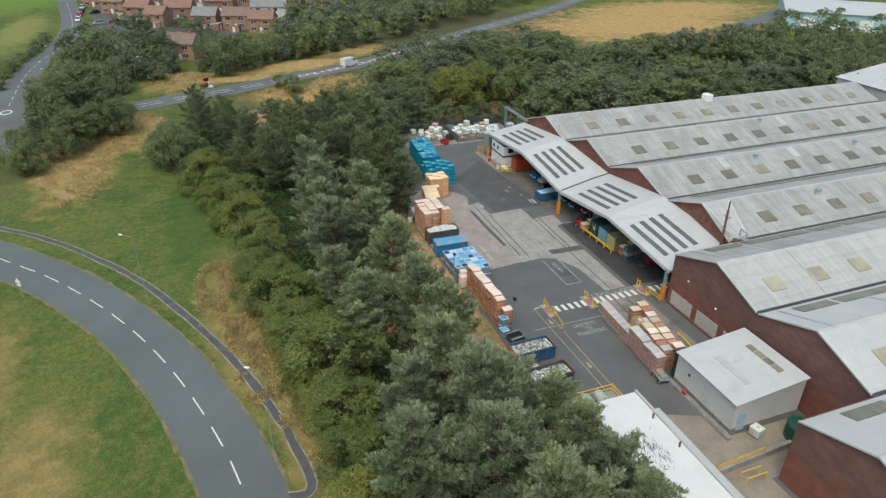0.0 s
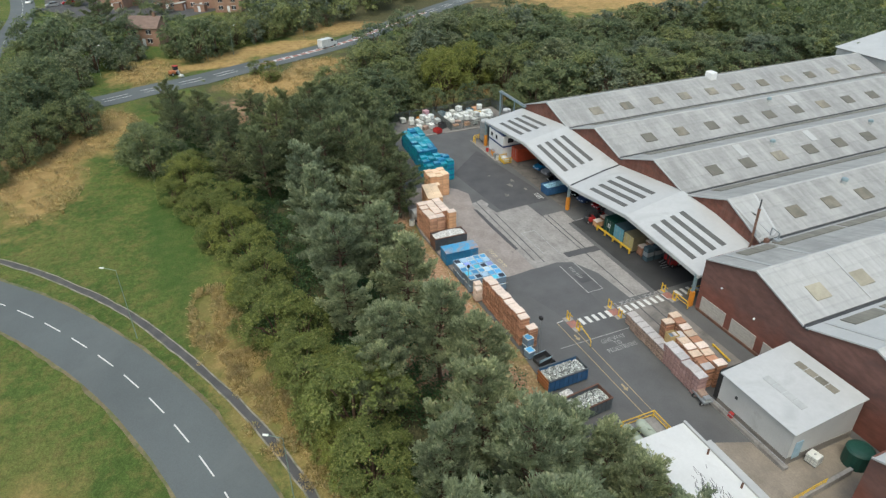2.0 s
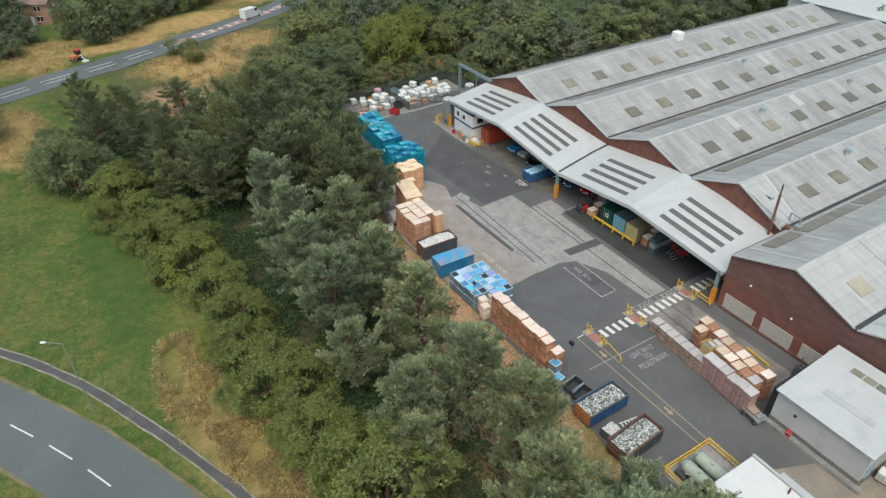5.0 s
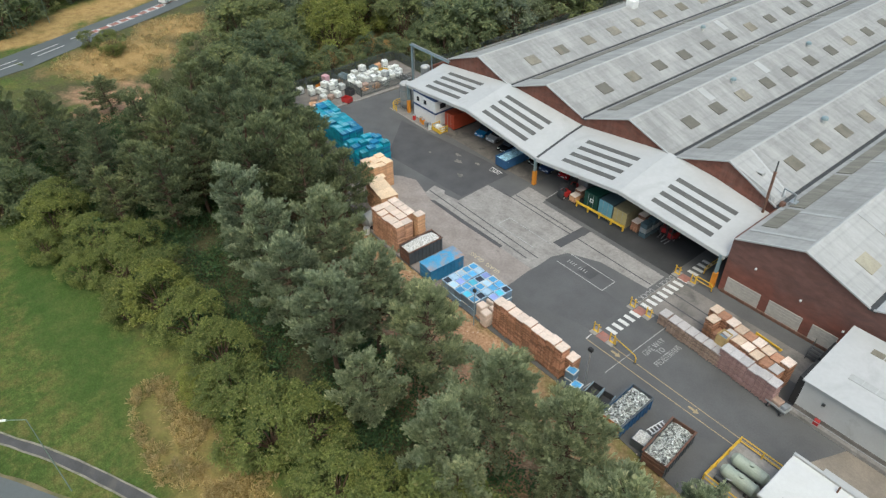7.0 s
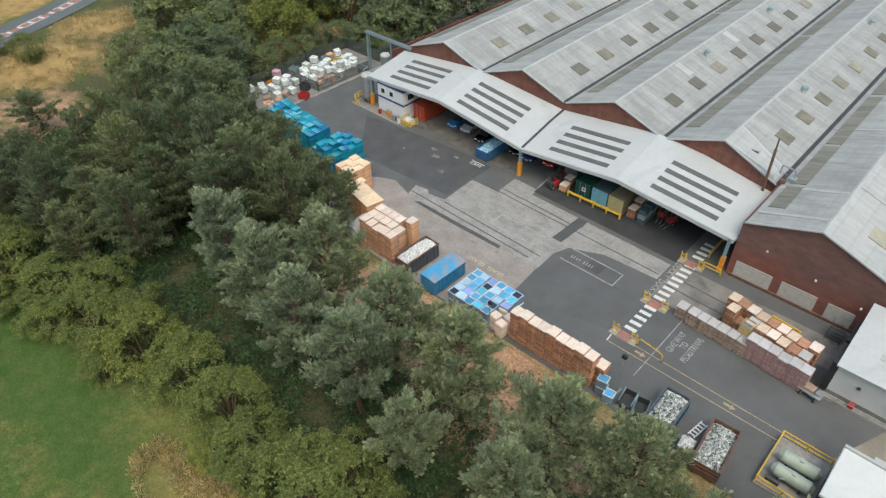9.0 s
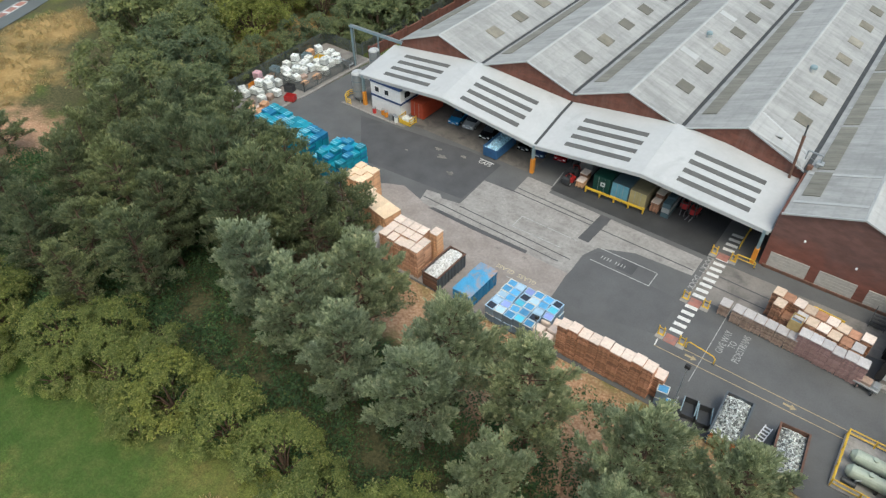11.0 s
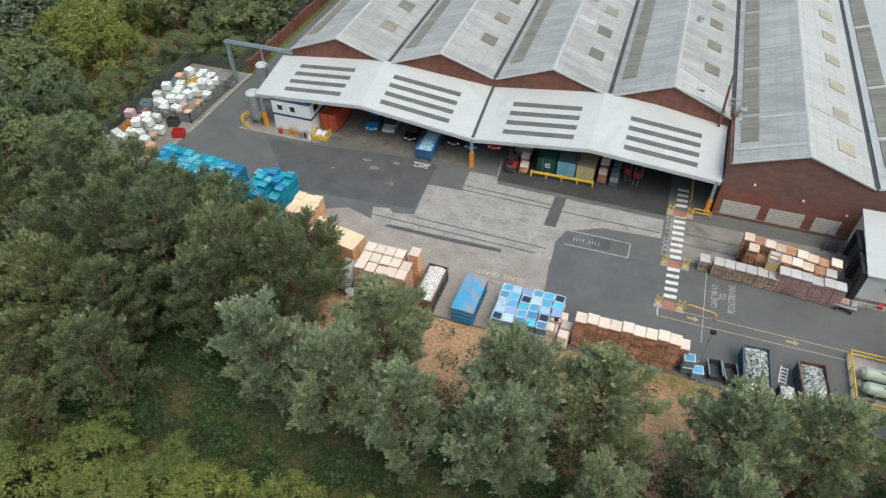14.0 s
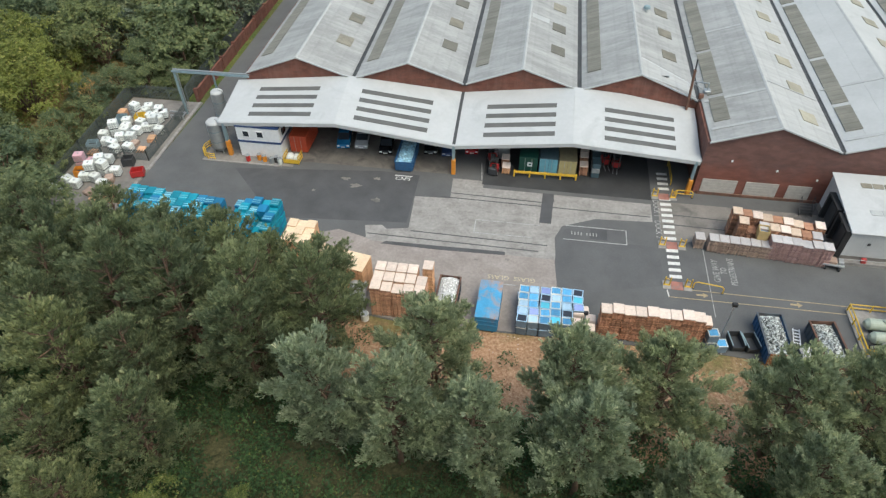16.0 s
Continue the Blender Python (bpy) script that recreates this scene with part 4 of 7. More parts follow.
# ---- grey clad shed ----
shed = thing("shed", 0, 0, 0, 0, "grey metal clad shed with a pale sloping roof", "shed")
part("wall", Geo().prism([(-9.8, 0.85), (-0.75, 0.85), (-0.75, 5.25), (-9.8, 4.25)], "x", 45.0, 54.0), CLADDING, shed)
part("plinth", Geo().box(44.95, -9.86, 0, 54.05, -0.75, 0.85), CONCRETE_OLD, shed, "concrete plinth")
part("roof", Geo().prism([(-10.1, 4.22), (-0.72, 5.26), (-0.72, 5.4), (-10.1, 4.36)], "x", 44.75, 54.3), ROOF_WHITE, shed, "pale metal roof")
for y0, mat in ((-7.2, RIDGE), (-3.0, SKYLIGHT)):
    for i in range(4):
        za, zb = 4.36 + (y0 + 10.1) * 0.1109, 4.36 + (y0 + 10.85) * 0.1109
        part("rooflight", Geo().prism([(y0, za + 0.01), (y0 + 0.75, zb + 0.01), (y0 + 0.75, zb + 0.05), (y0, za + 0.05)], "x", 47.4 + 1.25 * i, 48.55 + 1.25 * i), mat, shed, "rooflight panel")
rb = Geo()
for i in range(31):
    rb.box(45.0 + 0.3 * i - 0.03, -9.812, 0.85, 45.0 + 0.3 * i + 0.03, -9.8, 4.2)
part("cladding_rib", rb, CLADDING, shed)
for y in (-8.2, -4.6):
    s = part("dock_shelter", Geo().box(44.35, y - 1.6, 0.6, 45.0, y - 1.3, 4.0).box(44.35, y + 1.3, 0.6, 45.0, y + 1.6, 4.0).box(44.35, y - 1.6, 4.0, 45.0, y + 1.6, 4.25), BLACK, shed, "black rubber dock shelter")
    part("dock_door", Geo().box(44.9, y - 1.3, 0.6, 44.98, y + 1.3, 4.0), STEEL_DARK, s)
part("loading_ledge", Geo().box(44.6, -10.45, 0, 54.6, -9.9, 0.4), CONCRETE, shed, "pale concrete ledge")
part("rail", Geo().tube([(44.7, -10.4, 0.85), (54.5, -10.4, 0.85)], 0.04), STEEL, shed)
part("door", Geo().box(54.0, -9.1, 0.5, 54.06, -8.1, 2.7), plain("pale_blue_door_paint", (0.30, 0.45, 0.55), 0.5), shed, "pale blue side door")
part("vent_plate", Geo().cbox(47.0, -9.95, 2.6, 47.3, -9.82, 2.9), STEEL_DARK, shed)
part("fire_box", Geo().cbox(47.1, -10.4, 0.4, 47.6, -10.0, 0.95), RED, shed, "red fire point box")

# ---- low brick block with a white flat roof ----
low = thing("low_block", 0, 0, 0, 0, "low brick block with a white flat roof", "outbuilding")
part("wall", Geo().box(48.6, -23.2, 0, 90, -18.3, 3.35), BRICK_WALL, low)
part("roof", Geo().cbox(48.2, -23.6, 3.35, 90, -17.9, 3.62, 0.06), ROOF_FLAT, low, "white flat roof with dark scuffs")
part("parapet", Geo().box(48.2, -17.95, 3.6, 90, -17.7, 3.85), ROOF_LIGHT, low, "pale parapet strip")
part("lean_to", Geo().box(50.5, -17.7, 0, 70, -16.4, 2.9), ROOF_LIGHT, low, "pale lean-to along the wall")
for x in (52.2, 56.3):
    part("chimney", Geo().box(x - 0.07, -18.6, 3.6, x + 0.07, -18.46, 4.3), RUST, low, "small rusty flue")
scuff = random.Random(2)
for i in range(70):
    x, y, a = 55.2 + scuff.gauss(0, 1.0), -20.9 + scuff.gauss(0, 0.5), scuff.uniform(-0.9, 0.2)
    w, h = scuff.uniform(0.3, 0.9) * math.cos(a), scuff.uniform(0.3, 0.9) * math.sin(a)
    part("scuff", Geo().slab([(x, y), (x + w, y + h), (x + w + 0.02, y + h + 0.03), (x + 0.02, y + 0.045)], 3.61, 3.625), GUTTER, low, "dark scuff mark")
for i in range(48):
    part("roof_bracket", Geo().box(48.6 + 0.42 * i, -17.7, 3.45, 48.67 + 0.42 * i, -17.5, 3.55), STEEL_DARK, low)

# ---- white two-storey office under the canopy ----
office = thing("office_cabin", -25.2, 2.4, 0, 0, "white two-storey office cabin with blue bands", "office")
part("wall", Geo().box(-2.9, -2.6, 0, 2.9, 3.2, 4.75), WHITE_WALL, office)
part("band", Geo().box(-2.95, -2.65, 2.25, 2.95, 3.25, 2.55).box(-2.95, -2.65, 4.55, 2.95, 3.25, 4.8), BLUE_NAVY, office, "navy blue band")
for x in (-1.6, 0.3):
    w = part("window", Geo().box(x - 0.4, -2.68, 3.2, x + 0.4, -2.6, 4.0), GLASS_DARK, office, "dark window")
    part("window_frame", Geo().box(x - 0.46, -2.7, 3.14, x - 0.38, -2.62, 4.06).box(x + 0.38, -2.7, 3.14, x + 0.46, -2.62, 4.06).box(x - 0.46, -2.7, 3.98, x + 0.46, -2.62, 4.06), WHITE_WALL, w)
part("window", Geo().box(2.88, -1.6, 3.1, 2.97, -0.4, 4.0), GLASS_DARK, office, "dark window")


# ---- pallets and stacks ----
def pallet_mesh(name, mat, w=1.0, d=1.2, h=0.15):
    g = Geo()
    for i in range(3):
        x = -w / 2 + (w - 0.12) * i / 2
        g.box(x, -d / 2 + 0.02, 0.0, x + 0.12, d / 2 - 0.02, h - 0.035)
    g.box(-w / 2, -d / 2, h - 0.035, w / 2, d / 2, h)
    return g.mesh(name, mat)


TOP_DULL = surface("dull_top_board", (0.50, 0.39, 0.30), 0.15, 2.0, 9.0, 0.85, 0, 0.05, rand=0.2)
PALLETS = {m.name: pallet_mesh("pallet", m) for m in (WOOD, WOOD_MID, WOOD_PALE, WOOD_GREY, WOOD_PINK)}
TOP_TAN = surface("tan_top_board", (0.76, 0.585, 0.41), 0.1, 2.0, 9.0, 0.85, 0, 0.05, rand=0.1)
yard = random.Random(11)


def pallet_stack(x, y, n, mat, top, rz=0.0, label="", jit=0.05):
    t = thing("pallet_stack", x, y, 0.02, rz, label or "tall stack of brown wooden pallets", "pallets", "pallet stacks")
    for i in range(n):
        part("pallet", PALLETS[mat.name], None, t, at=pose(yard.uniform(-jit, jit), yard.uniform(-jit, jit), 0.155 * i, 0, 0, yard.uniform(-1.5, 1.5)))
    if top:
        z = 0.155 * n
        part("top_board", Geo().cbox(-0.52, -0.62, z, 0.52, 0.62, z + 0.09, 0.02), top, t, "pale top sheet")
    return t


# single row by the bank
for i in range(9):
    pallet_stack(18.75 + 1.09 * i, -24.1 + 0.02 * i, 25 + (i * 5 % 3) // 2, WOOD, TOP_BOARD, yard.uniform(-1.5, 1.5), "tall stack of brown wooden pallets beside the bank")
pallet_stack(28.4, -23.3, 18, WOOD, TOP_BOARD)
# the large block
for j in range(3):
    for i in range(5):
        if (i, j) == (4, 2):
            continue
        n = 26 + [(0, -1, -2, -1, -1), (0, 0, 0, 0, -1), (1, 1, 1, 1, 0)][j][i]
        pallet_stack(-4.0 + 1.11 * i + 0.03 * j, -24.35 + 1.25 * j, n, WOOD_MID, TOP_BOARD, yard.uniform(-1, 1), "tall stack of brown wooden pallets in a block")
pallet_stack(0.9, -21.4, 29, WOOD_PALE, TOP_BOARD, 0, "tall stack of fresh wooden pallets")
# fresh orange stacks further along
for j in range(2):
    for i in range(5):
        pallet_stack(-10.4 + 1.03 * i + 0.2 * j, -21.0 + 1.22 * j - 0.19 * i, 23, WOOD_PALE, TOP_TAN, -10, "stack of fresh orange wooden pallets", 0.015)
for j in range(2):
    pallet_stack(-11.5, -20.0 + 1.3 * j, 19, WOOD_PALE, TOP_TAN, -4, "lower stack of fresh orange wooden pallets", 0.02)
for j in range(3):
    for i in range(3):
        pallet_stack(-15.1 + 1.05 * i, -18.7 + 1.15 * j, 25 - (i + j) % 2, WOOD_PALE, TOP_TAN, -2, "stack of fresh orange wooden pallets", 0.02)
# stacks opposite, before the brick wall
for i in range(6):
    pallet_stack(31.3 + 1.1 * i, -9.9 - 0.06 * i, 11, WOOD_GREY, TOP_GREY, -3, "low stack of weathered grey pallets")
for i in range(6):
    pallet_stack(37.6 + 1.06 * i, -10.2 - 0.1 * i, 17 if i != 3 else 16, WOOD_PINK, TOP_GREY, -3, "stack of pinkish plastic pallets")
pallet_stack(29.9, -9.5, 9, WOOD_GREY, TOP_GREY, 0, "small stack of grey pallets")
for i in range(9):
    n = (21, 21, 20, 19, 19, 19, 18, 18, 20)[i]
    pallet_stack(33.9 + 1.08 * i, -6.7 - 0.14 * i, n, WOOD, (TOP_DULL, TOP_BOARD, None)[i * 5 % 3], -6 + yard.uniform(-3, 3), "stack of brown pallets before the brick wall")
for i in range(8):
    n = (20, 13, 18, 18, 18, 17, 17, 17)[i]
    pallet_stack(34.4 + 1.1 * i, -8.1 - 0.14 * i, n, WOOD, (TOP_DULL, None, TOP_GREY, TOP_DULL, TOP_BOARD)[i % 5], -6 + yard.uniform(-3, 3), "stack of brown pallets before the brick wall")
t = thing("bulk_bin", 36.4, -9.1, 1.83, -5, "yellowish open bulk bin on pallets", "bin")
part("side", Geo().box(-0.55, -0.6, 0, -0.49, 0.6, 1.25).box(0.49, -0.6, 0, 0.55, 0.6, 1.25).box(-0.49, -0.6, 0, 0.49, -0.54, 1.25).box(-0.49, 0.54, 0, 0.49, 0.6, 1.25), plain("tan_board", (0.45, 0.33, 0.15), 1.25), t)
part("filling", Geo().box(-0.49, -0.54, 0.0, 0.49, 0.54, 0.9), BOX_BLUE, t, "grey-blue filling")

# ---- turquoise crates ----
CRATE_FILM = plain("pale_cyan_wrap", (0.20, 0.46, 0.56), 0.35, rand=0.3)
CRATE_LIGHT = plain("faded_turquoise_plastic", (0.012, 0.165, 0.33), 0.5, rand=0.25)
CRATE_MESH = Geo().cbox(-0.5, -0.6, 0, 0.5, 0.6, 0.36, 0.03).box(-0.52, -0.62, 0.28, 0.52, 0.62, 0.335).mesh("crate", CRATE)
CRATE_FADED = Geo().cbox(-0.5, -0.6, 0, 0.5, 0.6, 0.36, 0.03).box(-0.52, -0.62, 0.28, 0.52, 0.62, 0.335).mesh("crate", CRATE_LIGHT)


def crate_stack(x, y, n, rz):
    t = thing("crate_stack", x, y, 0.02, rz, "wrapped stack of turquoise plastic crates", "crates", "crate stacks")
    for i in range(n):
        part("crate", CRATE_FADED if yard.random() < 0.25 else CRATE_MESH, None, t, at=pose(yard.uniform(-0.03, 0.03), yard.uniform(-0.03, 0.03), 0.375 * i, 0, 0, yard.uniform(-1.5, 1.5)))
    k = yard.random()
    if k < 0.75:
        for q in range(2 if k < 0.4 else 3):
            u = -0.45 + 0.34 * q + 0.1 * k
            part("wrap_strip", Geo().box(-0.5, u, 0.375 * n - 0.01, 0.5, u + (0.1 if k < 0.55 else 0.22), 0.375 * n + 0.012), CRATE_FILM, t, "pale plastic wrap")


for i in range(11):
    for j in range(3):
        crate_stack(-36.1 + 1.1 * i, -15.0 + 1.27 * j - 0.1 * i, 9 - (1 if (i * 3 + j) % 7 == 0 else 0), 2)
for i in range(5):
    for j in range(4):
        crate_stack(-22.7 + 1.1 * i, -16.9 + 1.27 * j, 9 + (i + j) % 2 - (3 if i == 3 and j < 2 else 0) - (2 if i == 0 else 0), -2)

# ---- boxes with light blue film ----
def film_box(x, y, z, rz, i):
    t = thing("pallet_box", x, y, z, rz, "grey plastic pallet box with blue film top", "box", "film-topped boxes")
    part("body", Geo().cbox(-0.52, -0.47, 0.1, 0.52, 0.47, 1.0, 0.04), BOX_BLUE, t)
    part("foot", Geo().box(-0.5, -0.45, 0, -0.38, 0.45, 0.1).box(-0.06, -0.45, 0, 0.06, 0.45, 0.1).box(0.38, -0.45, 0, 0.5, 0.45, 0.1), STEEL_DARK, t)
    part("film", Geo().cbox(-0.42, -0.38, 1.0, 0.42, 0.38, 1.05, 0.02), FILMS[(i * 5 + i // 3) % 6], t, "coloured film")
    part("rim", Geo().box(-0.52, -0.47, 0.98, -0.45, 0.47, 1.06).box(0.45, -0.47, 0.98, 0.52, 0.47, 1.06).box(-0.45, -0.47, 0.98, 0.45, -0.41, 1.06).box(-0.45, 0.41, 0.98, 0.45, 0.47, 1.06), TOTE if i % 3 == 0 else RIM_PALE, t)


RIM_PALE = plain("pale_blue_rim", (0.36, 0.52, 0.68), 0.5, rand=0.25)
FILMS = [LID_BLUE, plain("cyan_film", (0.10, 0.50, 0.68), 0.4, rand=0.2), LID_BLUE, plain("violet_film", (0.26, 0.33, 0.66), 0.4, rand=0.2), plain("pale_blue_film", (0.40, 0.58, 0.75), 0.4, rand=0.2), plain("dark_film", (0.03, 0.035, 0.05), 0.3)]
i = 0
for r in range(5):
    for c in range(6):
        if c == 5 and r < 2:
            continue
        for lev in range(2):
            film_box(10.75 + 1.1 * c + yard.uniform(-0.08, 0.08), -24.9 + 0.98 * r + (0.15 if c > 2 else 0), 0.02 + 1.07 * lev, yard.uniform(-5, 5), i)
            i += 1
for x, y, k in ((29.15, -24.1, 2), (30.15, -24.4, 1)):
    for lev in range(k):
        film_box(x, y, 0.02 + 1.07 * lev, 8, 0)
for x, y, n in ((16.3, -23.0, 3), (17.5, -23.7, 3), (16.2, -24.4, 3), (17.4, -24.9, 3), (16.9, -22.2, 2)):
    t = thing("sack_pallet", x, y, 0.02, yard.uniform(-6, 6), "pallet of cream-coloured paper sacks", "sacks", "sack pallets")
    part("pallet", PALLETS[WOOD.name], None, t)
    for lev in range(n):
        part("sack_layer", Geo().cbox(-0.53, -0.5, 0.16 + 0.58 * lev, 0.53, 0.5, 0.72 + 0.58 * lev, 0.1), TOP_BOARD, t)

# ---- roll-on skips ----
LID_PAINT = surface("rust_worn_blue_lid", (0.07, 0.32, 0.56), 0.12, 0.8, 8.0, 0.6, 0.0, 0.06, (0.36, 0.25, 0.2), 0.55, 0.44)
def heap(w, d, z, h, mat, seed, n=260, s=0.16):
    """A heap of loose pieces: a domed bed and many small lumps."""
    g, r = Geo(), random.Random(seed)
    N = 8
    for i in range(N + 1):
        for j in range(N + 1):
            u, v = i / N * 2 - 1, j / N * 2 - 1
            g.v.append((u * w / 2, v * d / 2, z + h * (1 - u * u) * (1 - 0.7 * v * v) + 0.06 * r.uniform(-1, 1)))
    g.f = [(i * (N + 1) + j, (i + 1) * (N + 1) + j, (i + 1) * (N + 1) + j + 1, i * (N + 1) + j + 1) for i in range(N) for j in range(N)]
    for _ in range(n):
        u, v = r.uniform(-0.94, 0.94), r.uniform(-0.94, 0.94)
        c = Vector((u * w / 2, v * d / 2, z + h * (1 - u * u) * (1 - 0.7 * v * v) + 0.03))
        e = Euler((r.uniform(0, 6), r.uniform(0, 6), r.uniform(0, 6))).to_matrix()
        a, b, k = s * r.uniform(0.5, 1.2), s * r.uniform(0.4, 0.7), s * 0.35
        q = [c + e @ Vector(p) for p in ((-a, -b, -k), (a, -b, -k), (a, b, -k), (-a, b, -k), (-a, -b, k), (a, -b, k), (a, b, k), (-a, b, k))]
        g.add(q, [(3, 2, 1, 0), (4, 5, 6, 7), (0, 1, 5, 4), (1, 2, 6, 5), (2, 3, 7, 6), (3, 0, 4, 7)])
    me = bpy.data.meshes.new("load")
    me.from_pydata(g.v, [], g.f)
    me.materials.append(mat)
    return me


def skip(x, y, rz, w, d, h, body, inner, label, load=None, lid=None, tail=None, group="skips"):
    t = thing("skip_container", x, y, 0.02, rz, label, "skip", group)
    k = 0.07
    for s in (-1, 1):
        sd = part("side_panel", Geo().box(s * w / 2 - (k if s > 0 else 0), -d / 2, 0.2, s * w / 2 + (0 if s > 0 else k), d / 2, h), body, t)
        for i in range(9):
            yy = -d / 2 + 0.25 + (d - 0.5) * i / 8
            a, b = sorted((s * w / 2, s * (w / 2 + 0.09)))
            part("rib", Geo().box(a, yy - 0.05, 0.2, b, yy + 0.05, h - 0.1), body, sd)
        a, b = sorted((s * (w / 2 - 0.08), s * (w / 2 + 0.1)))
        part("top_rail", Geo().box(a, -d / 2, h, b, d / 2, h + 0.1), inner, sd)
    part("end_panel", Geo().box(-w / 2 + k, d / 2 - k, 0.2, w / 2 - k, d / 2, h + 0.08), inner, t)
    gate = part("tailgate", Geo().box(-w / 2 + k, -d / 2, 0.2, w / 2 - k, -d / 2 + k, h + 0.05), tail or inner, t)
    part("hinge_bar", Geo().box(-w / 2, -d / 2 - 0.06, h * 0.5, w / 2, -d / 2, h * 0.5 + 0.1).box(-w / 2, -d / 2 - 0.06, h * 0.8, w / 2, -d / 2, h * 0.8 + 0.08), tail or inner, gate)
    part("floor", Geo().box(-w / 2 + k, -d / 2 + k, 0.2, w / 2 - k, d / 2 - k, 0.3), inner, t)
    part("runner", Geo().box(-w / 2 + 0.3, -d / 2, 0, -w / 2 + 0.45, d / 2, 0.2).box(w / 2 - 0.45, -d / 2, 0, w / 2 - 0.3, d / 2, 0.2), STEEL_DARK, t)
    if load:
        part("load", load, None, t, "heaped load")
    if lid:
        part("lid", Geo().prism([(-w / 2 - 0.1, h + 0.1), (w / 2 + 0.1, h + 0.1), (w / 2 + 0.1, h + 0.16), (0, h + 0.3), (-w / 2 - 0.1, h + 0.16)], "y", -d / 2 - 0.05, d / 2 + 0.05), lid, t, "weathered blue lid")
    return t


skip(3.0, -22.8, -1, 2.1, 5.1, 2.05, SKIP_GREY, RUST, "dark grey ribbed skip heaped with white cullet", heap(1.95, 4.9, 1.7, 0.75, HEAP_GLASS, 1, 500, 0.13))
skip(7.35, -23.0, -1.5, 2.15, 5.0, 2.0, SKIP_BLUE, SKIP_BLUE, "closed blue skip with rust-worn lid", None, LID_PAINT)
skip(35.2, -23.1, 2, 2.35, 5.2, 1.7, SKIP_NAVY, SKIP_GREY, "blue skip full of crushed cans", heap(2.2, 5.0, 1.3, 0.45, HEAP_CANS, 2, 700, 0.14), None, plain("rusty_orange_paint", (0.36, 0.15, 0.06), 0.7))
skip(40.2, -23.4, 5, 2.35, 5.2, 1.7, SKIP_GREY, RUST, "rusty dark skip full of crushed cans", heap(2.2, 5.0, 1.2, 0.4, HEAP_CANS, 3, 700, 0.14))
skip(-5.9, 1.7, 0, 2.2, 5.0, 1.5, SKIP_NAVY, SKIP_NAVY, "blue skip full of plastic bottles under canopy", heap(2.0, 4.8, 1.2, 0.4, HEAP_BOTTLES, 4, 400, 0.18))
lettering("GLASS", 10.75, -17.75, 180, 0.85, LETTER_PAINT, 1.0)
lettering("GLASS", 7.9, -17.75, 180, 0.85, LETTER_PAINT, 1.0)
line(8.6, -18.7, 10.2, -18.7, WORN_LINE)
lettering("DOCK 2", 25.75, -7.4, -90, 1.0, WORN_LINE, 0.85)
lettering("DOCK 1", 25.8, -3.6, -90, 1.0, WORN_LINE, 0.85)
for x, rz in ((31.7, 8), (33.1, 12)):
    t = thing("tipping_skip", x, -23.6, 0.02, rz, "small black tipping skip, empty", "skip", "tipping skips")
    part("hopper", Geo().box(-0.6, -0.9, 0.25, -0.55, 0.9, 1.0).box(0.55, -0.9, 0.25, 0.6, 0.9, 1.0).box(-0.55, 0.85, 0.25, 0.55, 0.9, 1.05).box(-0.55, -0.9, 0.25, 0.55, -0.85, 0.7).box(-0.55, -0.85, 0.25, 0.55, 0.85, 0.3), STEEL_DARK, t)
    part("rim", Geo().box(-0.66, -0.9, 0.98, -0.56, 0.92, 1.05).box(0.56, -0.9, 0.98, 0.66, 0.92, 1.05), STEEL_BLUE, t)
    part("base_frame", Geo().box(-0.55, -0.7, 0, -0.4, 0.7, 0.25).box(0.4, -0.7, 0, 0.55, 0.7, 0.25), STEEL_DARK, t)
t = thing("waste_box", 38.1, -24.4, 0.02, 6, "small dark waste box heaped with white scraps", "bin")
part("side", Geo().box(-0.7, -0.8, 0, -0.64, 0.8, 1.0), SKIP_GREY, t)
part("side", Geo().box(0.64, -0.8, 0, 0.7, 0.8, 1.0), SKIP_GREY, t)
part("side", Geo().box(-0.64, -0.8, 0, 0.64, -0.74, 1.0), SKIP_GREY, t)
part("side", Geo().box(-0.64, 0.74, 0, 0.64, 0.8, 1.0), SKIP_GREY, t)
part("load", heap(1.28, 1.48, 0.8, 0.3, HEAP_GLASS, 7, 90, 0.11), None, t, "white scraps")
t = thing("ladder", 37.5, -22.7, 0.02, -9, "short white ladder lying on the asphalt", "ladder")
for dx in (0.0, 0.62):
    part("rail", Geo().box(dx, 0, 0, dx + 0.09, 2.1, 0.07), WHITE_WALL, t)
for q in range(5):
    part("rung", Geo().box(0.09, 0.15 + 0.42 * q, 0.01, 0.62, 0.28 + 0.42 * q, 0.06), WHITE_WALL, t)

# ---- silver tank and drum by the block ----
t = thing("steel_tank", -6.3, -23.6, 0.0, 8, "dull silver horizontal steel tank", "tank")
part("shell", Geo().cyl((0, -1.6, 1.2), (0, 1.6, 1.2), 0.95, n=20), ROOF_LIGHT, t)
part("end_cap", Geo().cyl((0, 1.6, 1.2), (0, 1.9, 1.2), 0.95, 0.5, 20), STEEL, t)
part("end_cap", Geo().cyl((0, -1.9, 1.2), (0, -1.6, 1.2), 0.5, 0.95, 20), STEEL, t)
part("cradle", Geo().box(-0.8, -1.1, 0, 0.8, -0.8, 0.6).box(-0.8, 0.8, 0, 0.8, 1.1, 0.6), STEEL_DARK, t)
t = thing("drum", -5.1, -25.6, 0.0, 0, "white open steel drum", "drum")
part("shell", Geo().cyl((0, 0, 0), (0, 0, 0.9), 0.42, n=16), TOTE, t)
part("lid", Geo().cyl((0, 0, 0.9), (0, 0, 0.94), 0.36, n=16), STEEL, t)

